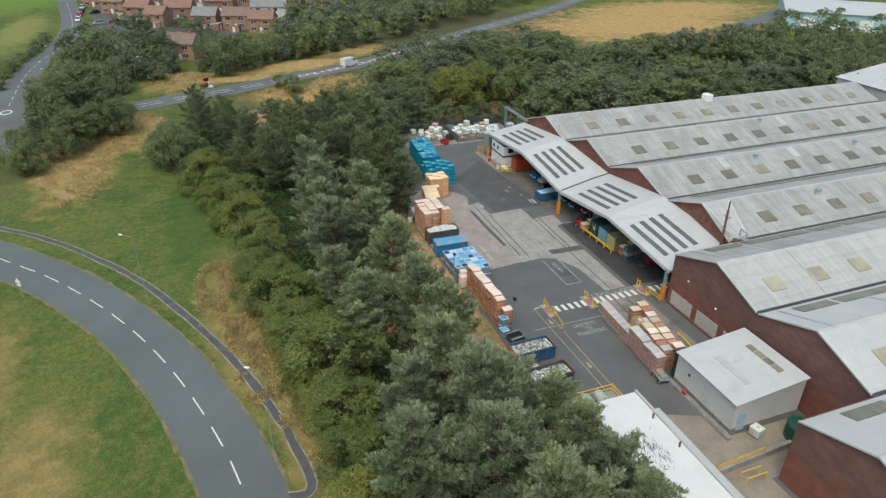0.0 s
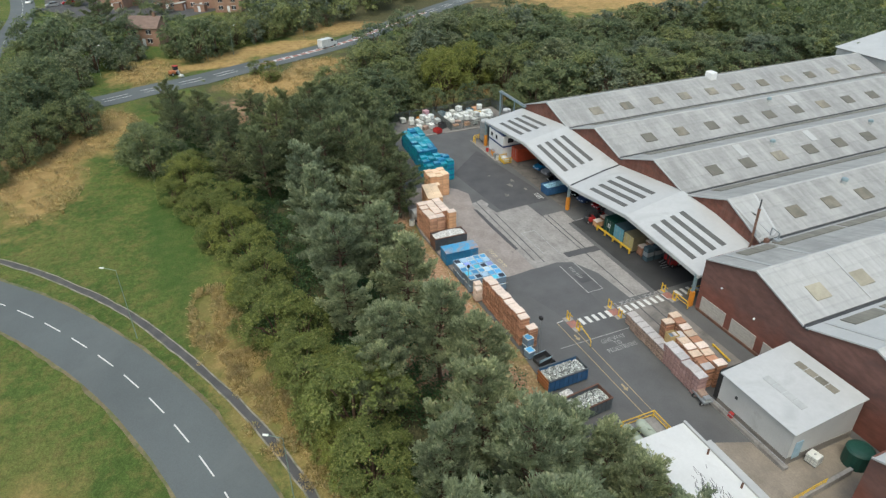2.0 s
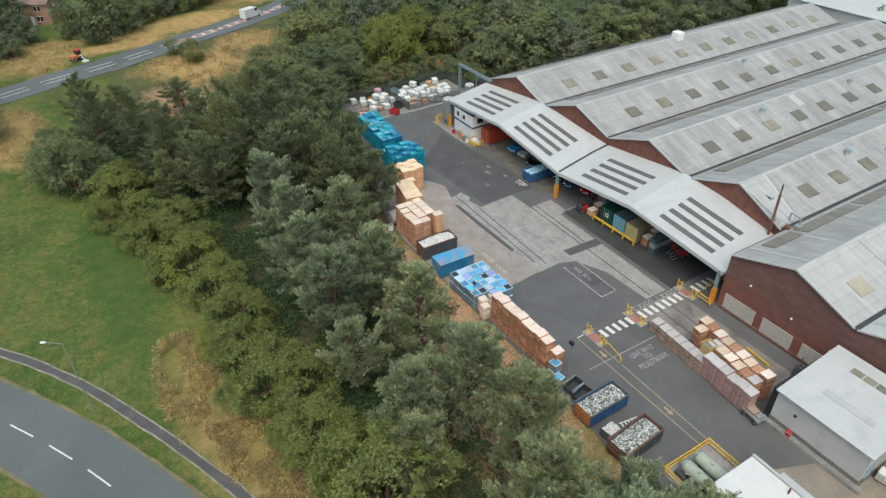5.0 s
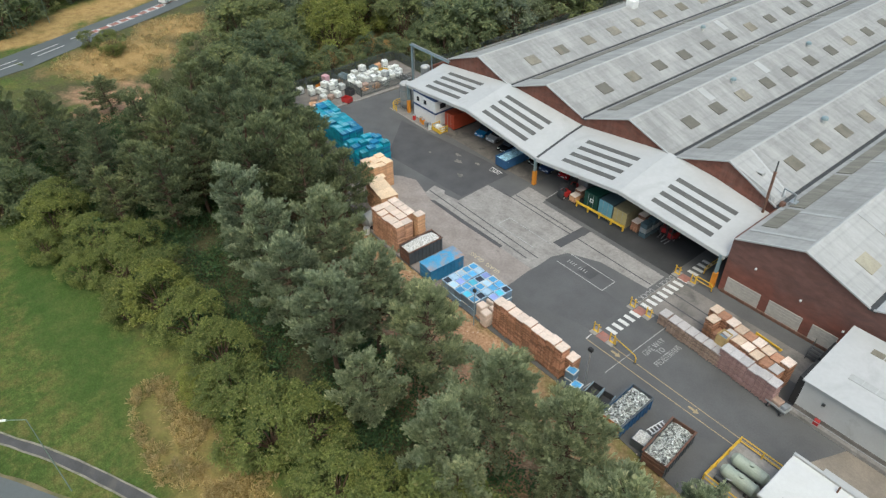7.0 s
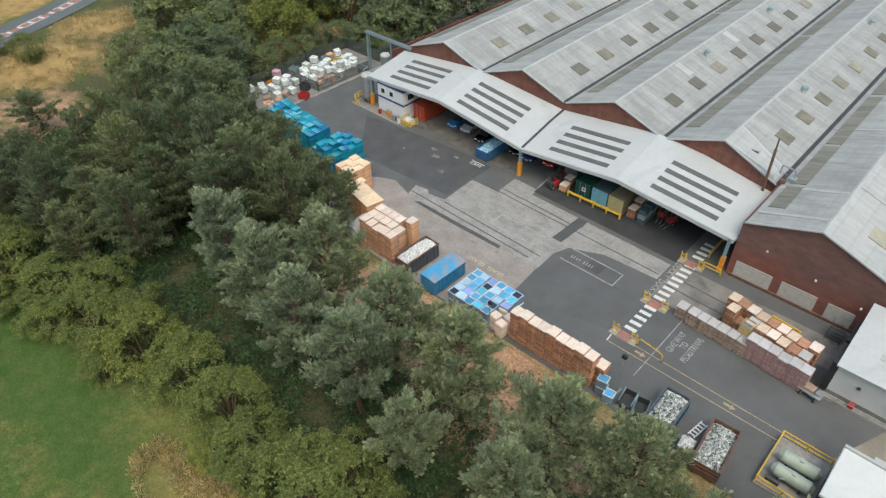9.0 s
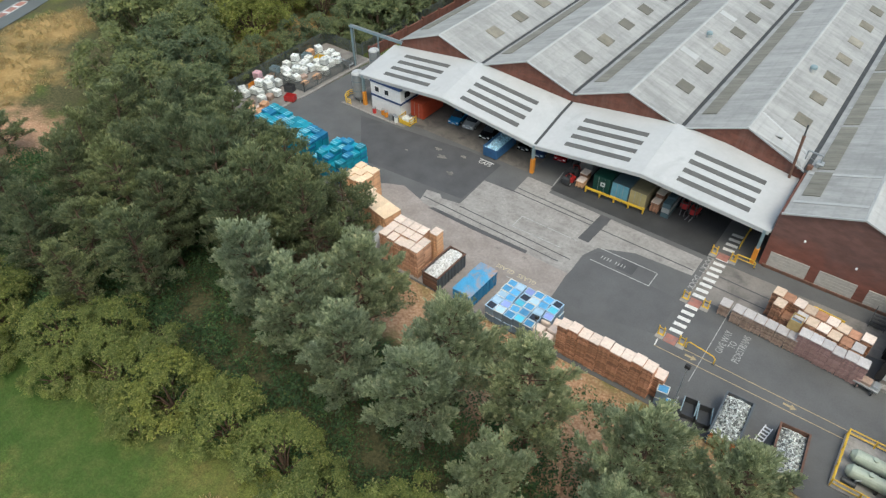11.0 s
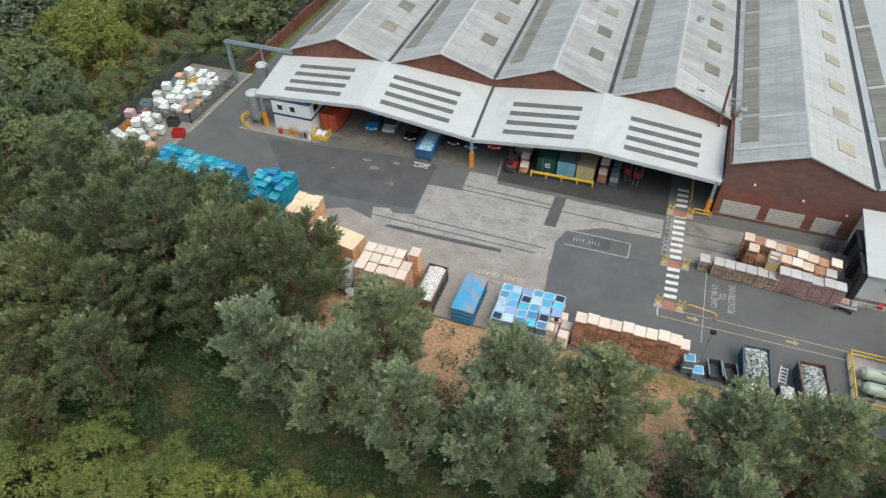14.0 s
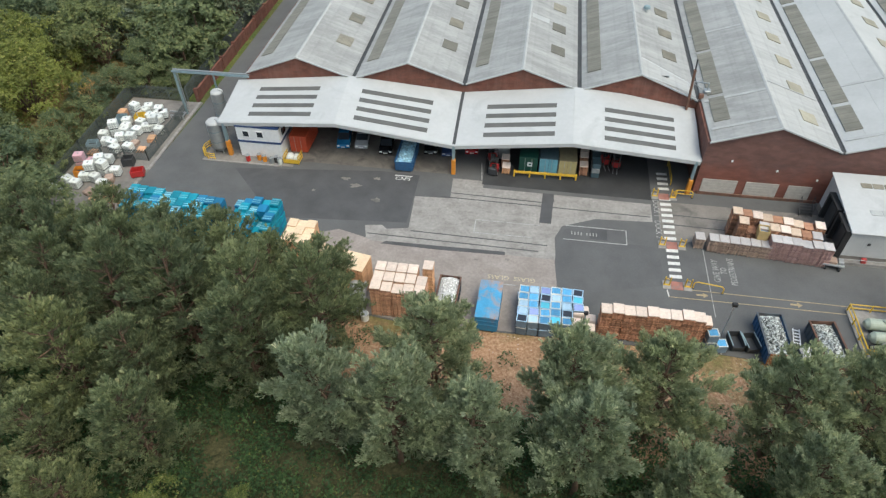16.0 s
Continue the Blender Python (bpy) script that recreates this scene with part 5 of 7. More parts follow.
# ---- storage compound ----
CAGE_BAR = Geo().box(-0.02, -0.015, 0, 0.02, 0.015, 0.92).mesh("upright", STEEL)
_o, _i = [(-0.62, -0.56), (0.62, -0.56), (0.62, 0.56), (-0.62, 0.56)], [(-0.59, -0.53), (0.59, -0.53), (0.59, 0.53), (-0.59, 0.53)]


def ring_mesh(name, outer, inner, h, mat):
    v = [(x, y, z) for z in (0, h) for o in (outer, inner) for x, y in o]
    f = []
    for i in range(4):
        k = (i + 1) % 4
        f += [(i, k, 8 + k, 8 + i), (4 + k, 4 + i, 12 + i, 12 + k), (8 + i, 8 + k, 12 + k, 12 + i), (k, i, 4 + i, 4 + k)]
    return Geo().add(v, f).mesh(name, mat)


CAGE_HOOP = ring_mesh("hoop", _o, _i, 0.04, STEEL)
CAGE_BASE = ring_mesh("cage", _o, _i, 0.06, STEEL)


def tote(x, y, z, rz, mat=TOTE, label="white plastic bulk liquid tote in a cage"):
    t = thing("liquid_tote", x, y, z, rz, label, "tote", "totes in the compound")
    part("pallet", Geo().box(-0.55, -0.5, 0, 0.55, 0.5, 0.13), STEEL_DARK, t)
    part("bottle", Geo().cbox(-0.59, -0.53, 0.13, 0.59, 0.53, 1.1, 0.06), mat, t)
    part("cap", Geo().cyl((0, 0, 1.1), (0, 0, 1.16), 0.12, n=8), STEEL, t)
    cage = part("cage", CAGE_BASE, None, t, "thin steel cage", at=pose(0, 0, 0.13))
    for zz in (0.4, 0.75):
        part("hoop", CAGE_HOOP, None, cage, at=pose(0, 0, zz - 0.13))
    for u in (-0.3, 0, 0.3):
        for s in (-0.545, 0.545):
            part("upright", CAGE_BAR, None, cage, at=pose(u, s, 0.0))


PINK = plain("pink_film", (0.6, 0.36, 0.4), 0.5)
for i, (x, y, lev) in enumerate(((-47.7, -9.2, 1), (-46.0, -8.2, 1), (-43.0, -9.3, 1), (-43.9, -6.9, 2), (-44.9, -5.8, 2), (-42.6, -6.6, 1), (-46.3, 3.2, 1), (-47.8, 2.6, 1), (-45.9, 0.7, 1), (-44.5, 1.0, 1), (-44.3, 2.5, 1), (-46.4, 6.6, 2),
                                 (-45.5, 8.4, 1), (-43.8, 8.0, 1), (-44.1, 6.1, 1), (-42.7, 5.6, 1), (-42.4, 3.9, 2), (-41.3, 3.0, 1), (-43.6, -1.4, 1), (-45.2, -2.0, 1), (-47.2, -0.6, 1), (-48.4, 0.9, 1), (-44.7, 4.4, 1), (-43.2, 7.0, 1), (-46.9, 4.5, 1), (-48.3, -11.0, 1), (-46.2, -0.9, 1), (-47.2, 1.9, 2), (-43.4, 3.4, 1), (-46.0, 2.2, 1), (-45.6, 7.3, 1), (-42.6, 7.0, 1), (-44.9, -4.3, 1), (-46.4, -9.7, 1), (-44.6, -8.2, 1), (-45.4, -7.4, 2))):
    for q in range(lev):
        tote(x, y, 0.08 + 1.17 * q, (i * 37) % 50 - 25, TOTE)
for x, y, n in ((-42.8, -8.0, 5), (-44.2, -10.6, 3), (-47.9, -3.0, 4), (-43.6, 0.0, 3), (-41.6, 1.2, 4), (-48.6, 6.5, 6), (-42.0, -1.2, 2), (-41.4, -10.2, 6)):
    pallet_stack(x, y, n, WOOD_GREY if n % 2 else WOOD_PALE, None, yard.uniform(-30, 30), "low stack of odd pallets in the compound").location.z = 0.06
for x, y, lev in ((-47.7, -5.8, 2), (-46.6, -5.2, 1)):
    for q in range(lev):
        tote(x, y, 0.08 + 1.17 * q, 12, PINK, "bulk goods wrapped in pink film")
for x, y, mat, lab in ((-47.0, -7.4, ORANGE, "orange plastic bin in the compound"), (-45.4, 5.6, YELLOW, "yellow plastic bin in the compound"), (-48.6, -1.6, STEEL_BLUE, "grey metal bin in the compound"), (-47.8, 4.9, STEEL_BLUE, "grey metal bin in the compound"), (-42.1, -4.3, STEEL_DARK, "dark green metal bin in the compound")):
    t = thing("storage_bin", x, y, 0.08, 15, lab, "bin", "bins in the compound")
    part("side", Geo().box(-0.7, -0.6, 0.1, -0.64, 0.6, 1.1).box(0.64, -0.6, 0.1, 0.7, 0.6, 1.1).box(-0.64, -0.6, 0.1, 0.64, -0.54, 1.1).box(-0.64, 0.54, 0.1, 0.64, 0.6, 1.1), mat, t)
    part("floor", Geo().box(-0.64, -0.54, 0.1, 0.64, 0.54, 0.5), STEEL_DARK, t)
    part("foot", Geo().box(-0.7, -0.6, 0, -0.5, 0.6, 0.1).box(0.5, -0.6, 0, 0.7, 0.6, 0.1), STEEL_DARK, t)
t = thing("storage_bin", -39.7, -6.4, 0.08, 20, "red metal tipping bin beside the kerb", "bin", "bins in the compound")
part("hopper", Geo().box(-0.8, -0.6, 0.2, -0.74, 0.6, 1.0).box(0.74, -0.6, 0.2, 0.8, 0.6, 1.0).box(-0.74, -0.6, 0.2, 0.74, -0.54, 1.0).box(-0.74, 0.54, 0.2, 0.74, 0.6, 1.0).box(-0.74, -0.54, 0.2, 0.74, 0.54, 0.3), RED, t)
part("foot", Geo().box(-0.7, -0.5, 0, -0.5, 0.5, 0.2).box(0.5, -0.5, 0, 0.7, 0.5, 0.2), STEEL_DARK, t)
for i in range(7):
    t = thing("panel_stack", -42.8 + 0.75 * i, -11.6 + 0.25 * (i % 3), 0.08, -20, "leaning tan wooden panels", "panels", "wooden panels")
    for q in range(3):
        part("panel", Geo().box(-0.5, -0.6, 0.12 * q, 0.5, 0.6, 0.12 * q + 0.09), WOOD_PALE if (i + q) % 3 else TOP_BOARD, t)


def fence(points, h, mat, label, z=0.0):
    t = thing("fence", points[0][0], points[0][1], z, 0, label, "fence")
    o = Vector((points[0][0], points[0][1], 0))
    for p, q in zip(points[:-1], points[1:]):
        p, q = Vector((*p, 0)) - o, Vector((*q, 0)) - o
        n = max(1, int((q - p).length / 2.75))
        for i in range(n + 1):
            c = p.lerp(q, i / n)
            part("post", Geo().box(c.x - 0.05, c.y - 0.05, 0, c.x + 0.05, c.y + 0.05, h + 0.1), mat, t)
        part("rail", Geo().tube([p + Vector((0, 0, h * 0.2)), q + Vector((0, 0, h * 0.2))], 0.03, 4), mat, t)
        part("rail", Geo().tube([p + Vector((0, 0, h * 0.88)), q + Vector((0, 0, h * 0.88))], 0.03, 4), mat, t)
        g = Geo()
        m = int((q - p).length / 0.22)
        for i in range(m):
            c = p.lerp(q, (i + 0.5) / m)
            g.box(c.x - 0.035, c.y - 0.035, 0.1, c.x + 0.035, c.y + 0.035, h)
        tagged(part("pale", g, mat, t), "", "", "", "stuff")


FENCE_GREY = plain("weathered_fence_steel", (0.13, 0.15, 0.145), 0.6, 0.3)
fence([(-49.4, -15), (-49.5, -3), (-49.7, 2), (-49.9, 11.6), (-41.0, 11.6)], 2.2, FENCE_GREY, "grey steel palisade fence round the compound")
fence([(-39.9, -3.2), (-39.8, 8.5)], 1.8, FENCE_GREY, "grey mesh fence along the kerb")
fence([(-49.3, -3.6), (-39.9, -3.2)], 1.8, FENCE_GREY, "grey mesh fence dividing the compound")
t = thing("boundary_wall", -39.6, 12, 0, 0, "low rusty red brick boundary wall", "wall")
for i in range(16):
    part("wall_panel", Geo().box(-0.15, 4.9 * i, -0.3, 0.15, 4.9 * i + 4.8, 1.8 + 0.1 * (i % 2)), BRICK_WALL, t)
    part("pier", Geo().box(-0.25, 4.9 * i - 0.2, -0.3, 0.25, 4.9 * i + 0.2, 2.1), BRICK_WALL, t)
fence([(-41.2, 12), (-41.8, 60), (-42.2, 92)], 2.3, FENCE_GREY, "grey steel fence behind the boundary wall")

# ---- pipe gantry and silos at the corner ----
t = thing("pipe_gantry", -39.7, 8.3, 0, 0, "blue-grey steel pipe gantry across the lane", "gantry")
part("post", Geo().box(-0.14, -0.14, 0, 0.14, 0.14, 7.0), STEEL_BLUE, t)
part("post", Geo().box(5.4, 0.2, 0, 5.6, 0.4, 6.9), STEEL_BLUE, t)
part("beam", Geo().box(-0.2, -0.35, 6.9, 11.0, -0.2, 7.15).box(-0.2, 0.2, 6.9, 11.0, 0.35, 7.15), STEEL_BLUE, t)
for x0, x1 in ((-0.15, 0.0), (3.4, 3.5), (7.0, 7.1), (10.6, 10.7)):
    part("cross_bar", Geo().box(x0, -0.2, 7.0, x1, 0.2, 7.1), STEEL_BLUE, t)
part("pipe", Geo().tube([(-0.1, 0.05, 7.2), (11.0, 0.05, 7.2)], 0.1), STEEL, t)
part("pipe", Geo().tube([(0.2, 0.3, 0.4), (0.2, 0.3, 7.2)], 0.07), STEEL, t)
part("pipework", Geo().tube([(-2.2, -0.6, 0.7), (0.2, -0.6, 0.7), (0.2, -1.6, 0.7), (0.2, -1.6, 0.1)], 0.12), STEEL, t)
t = thing("valve_skid", -40.6, 6.6, 0, 0, "small grey valve skid with wheel", "pipework")
part("frame", Geo().tube([(-0.7, 0, 0), (-0.7, 0, 0.8), (0.7, 0, 0.8), (0.7, 0, 0)], 0.06), STEEL, t)
part("wheel", Geo().cyl((0.2, -0.2, 0.35), (0.2, -0.1, 0.35), 0.35, n=14), STEEL_DARK, t)


def silo(x, y, r, h, label):
    t = thing("silo", x, y, 0, 0, label, "silo", "silos")
    part("shell", Geo().cyl((0, 0, 0.9), (0, 0, h), r, n=24), STEEL, t)
    part("top", Geo().cyl((0, 0, h), (0, 0, h + 0.12), r * 1.02, r * 0.95, 24).dome(0, 0, h + 0.12, r * 0.95, 0.25, 24, 3), ROOF_LIGHT, t)
    part("cone", Geo().cyl((0, 0, 0.15), (0, 0, 0.9), r * 0.5, r, 24), STEEL, t)
    for a in (45, 135, 225, 315):
        c, s = math.cos(radians(a)) * r * 0.85, math.sin(radians(a)) * r * 0.85
        part("leg", Geo().box(c - 0.07, s - 0.07, 0, c + 0.07, s + 0.07, 1.0), STEEL, t)
    for z in (h * 0.4, h * 0.75):
        part("band", Geo().cyl((0, 0, z), (0, 0, z + 0.08), r + 0.03, n=24), STEEL_BLUE, t)
    part("fill_pipe", Geo().tube([(r + 0.15, -0.2, 0.2), (r + 0.15, -0.2, h + 0.3), (0.2, 0, h + 0.4)], 0.06), STEEL, t)


silo(-31.3, 0.5, 1.0, 4.5, "squat silver steel silo with dished top")
silo(-33.0, 6.2, 0.85, 5.4, "pale cylindrical steel silo behind the canopy")
t = thing("barrier_rail", -31.6, 0.0, 0, 0, "curved yellow tubular barrier round the silo", "barrier")
arc = [(1.75 * math.cos(a), 1.75 * math.sin(a)) for a in [math.pi * (0.62 + 0.95 * i / 10) for i in range(11)]]
for z in (0.35, 0.7, 1.0):
    part("rail", Geo().tube([(x, y, z) for x, y in arc], 0.06, 6), YELLOW, t)
for x, y in arc[::2]:
    part("post", Geo().cyl((x, y, 0), (x, y, 1.05), 0.06, n=6), YELLOW, t)
structure("kerb", Geo().box(-33, -2.0, 0, -22, -1.75, 0.12), CONCRETE, "low worn concrete kerb before the office", "kerb")
patch([(-33, -1.75), (-20.6, -1.75), (-20.6, 8.3), (-33, 8.3)], 0.02, CONCRETE_OLD, "brown concrete strip round the office")
for i, (x, y, mat) in enumerate(((-22.4, -1.3, TOTE), (-23.0, -1.0, STEEL_DARK), (-23.5, -1.3, STEEL), (-26.8, -1.2, RED), (-25.4, -0.8, ORANGE), (-24.6, -1.0, ORANGE))):
    t = thing("drum", x, y, 0.02, 0, "steel drum standing by the office wall", "drum", "drums by the office")
    part("shell", Geo().cyl((0, 0, 0), (0, 0, 0.85), 0.29, n=12), mat, t)
    part("lid", Geo().cyl((0, 0, 0.85), (0, 0, 0.9), 0.3, n=12), STEEL, t)


def box_container(x, y, rz, w, d, h, mat, label, front_mat=None, name="shipping_container"):
    t = thing(name, x, y, 0.03, rz, label, "container", "containers under the canopy")
    part("body", Geo().cbox(-w / 2, -d / 2 + 0.05, 0.12, w / 2, d / 2, h, 0.03), mat, t)
    for i in range(int(d / 0.3)):
        yy = -d / 2 + 0.15 + 0.3 * i
        for s in (-1, 1):
            a, b = sorted((s * w / 2, s * (w / 2 + 0.03)))
            part("corrugation", Geo().box(a, yy, 0.2, b, yy + 0.15, h - 0.1), mat, t)
    for s in (-1, 1):
        a, b = sorted((0.02 * s, s * (w / 2 - 0.03)))
        dr = part("door", Geo().box(a, -d / 2, 0.15, b, -d / 2 + 0.05, h - 0.04), front_mat or mat, t)
        part("lock_bar", Geo().cyl((s * w * 0.18, -d / 2 - 0.03, 0.2), (s * w * 0.18, -d / 2 - 0.03, h - 0.1), 0.025, n=6), STEEL, dr)
    part("skid", Geo().box(-w / 2, -d / 2, 0, -w / 2 + 0.15, d / 2, 0.12).box(w / 2 - 0.15, -d / 2, 0, w / 2, d / 2, 0.12), STEEL_DARK, t)
    return t


GREEN = plain("dark_green_container_paint", (0.010, 0.062, 0.046), 0.55)
PALE_BLUE = plain("pale_blue_container_paint", (0.15, 0.36, 0.45), 0.55, stain=(0.1, 0.22, 0.27))
BLUE_GREY = plain("blue_grey_container_paint", (0.06, 0.10, 0.12), 0.6, stain=(0.1, 0.11, 0.1))
BEIGE = plain("beige_container_paint", (0.22, 0.19, 0.115), 0.65, stain=(0.15, 0.125, 0.08))
BEIGE_DOOR = plain("yellowish_container_doors", (0.42, 0.36, 0.18), 0.6, stain=(0.25, 0.17, 0.08))
c = box_container(9.95, 4.1, 0, 2.3, 6.0, 2.5, GREEN, "dark green shipping container with a white square")
part("white_square", Geo().box(-0.1, -3.06, 1.2, 0.5, -3.01, 1.35).box(-0.1, -3.06, 1.65, 0.5, -3.01, 1.8).box(-0.1, -3.06, 1.35, 0.05, -3.01, 1.65).box(0.35, -3.06, 1.35, 0.5, -3.01, 1.65), WHITE_WALL, c, "white painted square")
box_container(12.5, 4.1, 0, 2.3, 6.0, 2.5, BLUE_GREY, "blue-grey shipping container with pale blue doors", PALE_BLUE)
box_container(14.9, 4.1, 0, 2.2, 6.0, 2.4, BEIGE, "beige shipping container with stained doors", BEIGE_DOOR)
box_container(-20.6, 3.9, 0, 2.3, 5.0, 2.6, plain("orange_red_container_paint", (0.40, 0.065, 0.03), 0.5), "orange-red shipping container beside the office")
box_container(6.4, 5.4, 0, 1.9, 3.6, 2.2, STEEL, "grey steel storage container")
t = thing("cage_bin", -20.9, -0.4, 0.03, 0, "yellow steel cage bin filled with bags", "bin")
for x0 in (-1.0, 1.0):
    part("side", Geo().box(x0 - 0.04, -0.8, 0.1, x0 + 0.04, 0.8, 0.25).box(x0 - 0.04, -0.8, 0.55, x0 + 0.04, 0.8, 0.65).box(x0 - 0.04, -0.8, 1.0, x0 + 0.04, 0.8, 1.12).box(x0 - 0.05, -0.8, 0, x0 + 0.05, -0.7, 1.2).box(x0 - 0.05, 0.7, 0, x0 + 0.05, 0.8, 1.2), YELLOW, t)
part("side", Geo().box(-1.0, -0.84, 0.1, 1.0, -0.76, 0.7), YELLOW, t)
part("floor", Geo().box(-1, -0.8, 0.1, 1, 0.8, 0.2), STEEL_DARK, t)
part("bag", Geo().cbox(-0.8, -0.6, 0.2, 0.1, 0.6, 1.0, 0.25), TOTE, t, "white bag")
part("bag", Geo().cbox(0.1, -0.5, 0.2, 0.85, 0.6, 0.9, 0.22), TOTE, t, "white bag")
t = thing("safety_rail", 12.2, 0.45, 0.03, 1.5, "yellow steel safety rail before the containers", "barrier")
part("beam", Geo().cbox(-4.0, -0.08, 0.55, 4.0, 0.08, 0.85, 0.03), YELLOW, t)
for i in range(5):
    part("post", Geo().box(-3.9 + 1.95 * i - 0.09, -0.1, 0, -3.9 + 1.95 * i + 0.09, 0.12, 0.9), YELLOW, t)
for x, y, n, mat in ((17.0, 2.2, 9, WOOD), (17.0, 3.6, 12, WOOD), (17.1, 5.0, 12, WOOD_GREY), (7.2, 1.2, 6, WOOD_PALE), (7.0, 2.6, 8, WOOD)):
    pallet_stack(x, y, n, mat, TOP_BOARD, 0, "stack of goods on wooden pallets under canopy")
for i in range(3):
    t = thing("crate_column", 18.5, 2.0 + 1.5 * i, 0.03, 0, "grey stack of metal crates under canopy", "crates", "grey crates")
    for q in range(3):
        part("crate", Geo().cbox(-0.5, -0.6, 0.72 * q, 0.5, 0.6, 0.72 * q + 0.68, 0.03), STEEL if q % 2 else BLUE_GREY, t)


# ---- vehicles ----
def wheel(t, x, y, r, w=0.2):
    tyre = part("wheel", Geo().cyl((x - w / 2, y, r), (x + w / 2, y, r), r, n=16), BLACK, t)
    part("rim", Geo().cyl((x - w / 2 - 0.01, y, r), (x + w / 2 + 0.01, y, r), r * 0.6, n=12), STEEL, tyre)


def car(x, y, rz, paint, label, L=4.3, W=1.75, H=1.48, van=False):
    t = thing("van" if van else "car", x, y, height(x, y) + (0.06 if y < -10 else 0.03), rz, label, "van" if van else "car", "parked vehicles")
    l, c = L / 2, 0.3
    if van:
        side = [(-l, 0.3), (l, 0.3), (l, H), (-l + 1.5, H), (-l + 0.85, H * 0.62), (-l, H * 0.5)]
    else:
        side = [(-l, c), (l, c), (l, 0.75), (l - 0.15, 0.95), (-l + 1.1, 0.95), (-l + 0.1, 0.78), (-l, 0.6)]
    part("body", Geo().prism(side, "x", -W / 2, W / 2), paint, t)
    if not van:
        cab = [(-l + 1.05, 0.95), (l - 0.25, 0.95), (l - 0.75, H), (-l + 1.75, H)]
        part("cabin", Geo().prism([(a, b) for a, b in cab], "x", -W / 2 + 0.12, W / 2 - 0.12), GLASS_DARK, t, "dark glazed cabin")
        part("roof", Geo().cbox(-W / 2 + 0.16, -l + 1.8, H - 0.03, W / 2 - 0.16, l - 0.75, H + 0.04, 0.03), paint, t)
        part("windscreen", Geo().add([(-W / 2 + 0.2, -l + 1.12, 0.99), (W / 2 - 0.2, -l + 1.12, 0.99), (W / 2 - 0.25, -l + 1.7, H - 0.04), (-W / 2 + 0.25, -l + 1.7, H - 0.04), (-W / 2 + 0.2, -l + 1.16, 0.97), (W / 2 - 0.2, -l + 1.16, 0.97), (W / 2 - 0.25, -l + 1.74, H - 0.06), (-W / 2 + 0.25, -l + 1.74, H - 0.06)], [(0, 1, 2, 3), (7, 6, 5, 4), (0, 4, 5, 1), (1, 5, 6, 2), (2, 6, 7, 3), (3, 7, 4, 0)]), GLASS_DARK, t)
    else:
        part("windscreen", Geo().add([(-W / 2 + 0.12, -l + 0.86, H * 0.64), (W / 2 - 0.12, -l + 0.86, H * 0.64), (W / 2 - 0.16, -l + 1.42, H * 0.96), (-W / 2 + 0.16, -l + 1.42, H * 0.96), (-W / 2 + 0.12, -l + 0.82, H * 0.66), (W / 2 - 0.12, -l + 0.82, H * 0.66), (W / 2 - 0.16, -l + 1.38, H * 0.98), (-W / 2 + 0.16, -l + 1.38, H * 0.98)], [(3, 2, 1, 0), (4, 5, 6, 7), (0, 1, 5, 4), (1, 2, 6, 5), (2, 3, 7, 6), (3, 0, 4, 7)]), GLASS_DARK, t)
        for s in (-1, 1):
            part("side_window", Geo().box(s * W / 2 - 0.02, -l + 1.3, H * 0.66, s * W / 2 + 0.02, -l + 2.1, H * 0.92), GLASS_DARK, t)
    for s in (-1, 1):
        part("headlight", Geo().cbox(s * W * 0.36 - 0.17, -l - 0.03, 0.58, s * W * 0.36 + 0.17, -l + 0.05, 0.74, 0.03), TOTE, t)
        for yy in (-l + 0.85, l - 0.8):
            wheel(t, s * (W / 2 - 0.08), yy, 0.32)
    part("number_plate", Geo().box(-0.26, -l - 0.03, 0.42, 0.26, -l, 0.53), WHITE_WALL, t)


CAR_BLUE, CAR_SILVER, CAR_BLACK, CAR_RED, CAR_WHITE = (plain("car_paint_" + n, c, 0.25, 0.2) for n, c in (("blue", (0.03, 0.2, 0.42)), ("silver", (0.42, 0.43, 0.44)), ("black", (0.015, 0.016, 0.018)), ("red", (0.4, 0.015, 0.02)), ("white", (0.75, 0.76, 0.76))))
car(-15.2, 4.9, 8, CAR_BLUE, "blue car parked under the canopy", 4.2, 1.75, 1.6)
car(-12.7, 5.2, 6, CAR_SILVER, "silver car parked under the canopy")
car(-9.2, 4.4, 6, CAR_BLACK, "black car parked under the canopy")
car(-3.2, 5.2, 5, CAR_BLACK, "dark car parked under the canopy")
car(-0.8, 5.1, 5, BLUE_NAVY, "dark blue car parked under the canopy")
car(2.2, 6.0, 5, CAR_RED, "red car parked under the canopy")


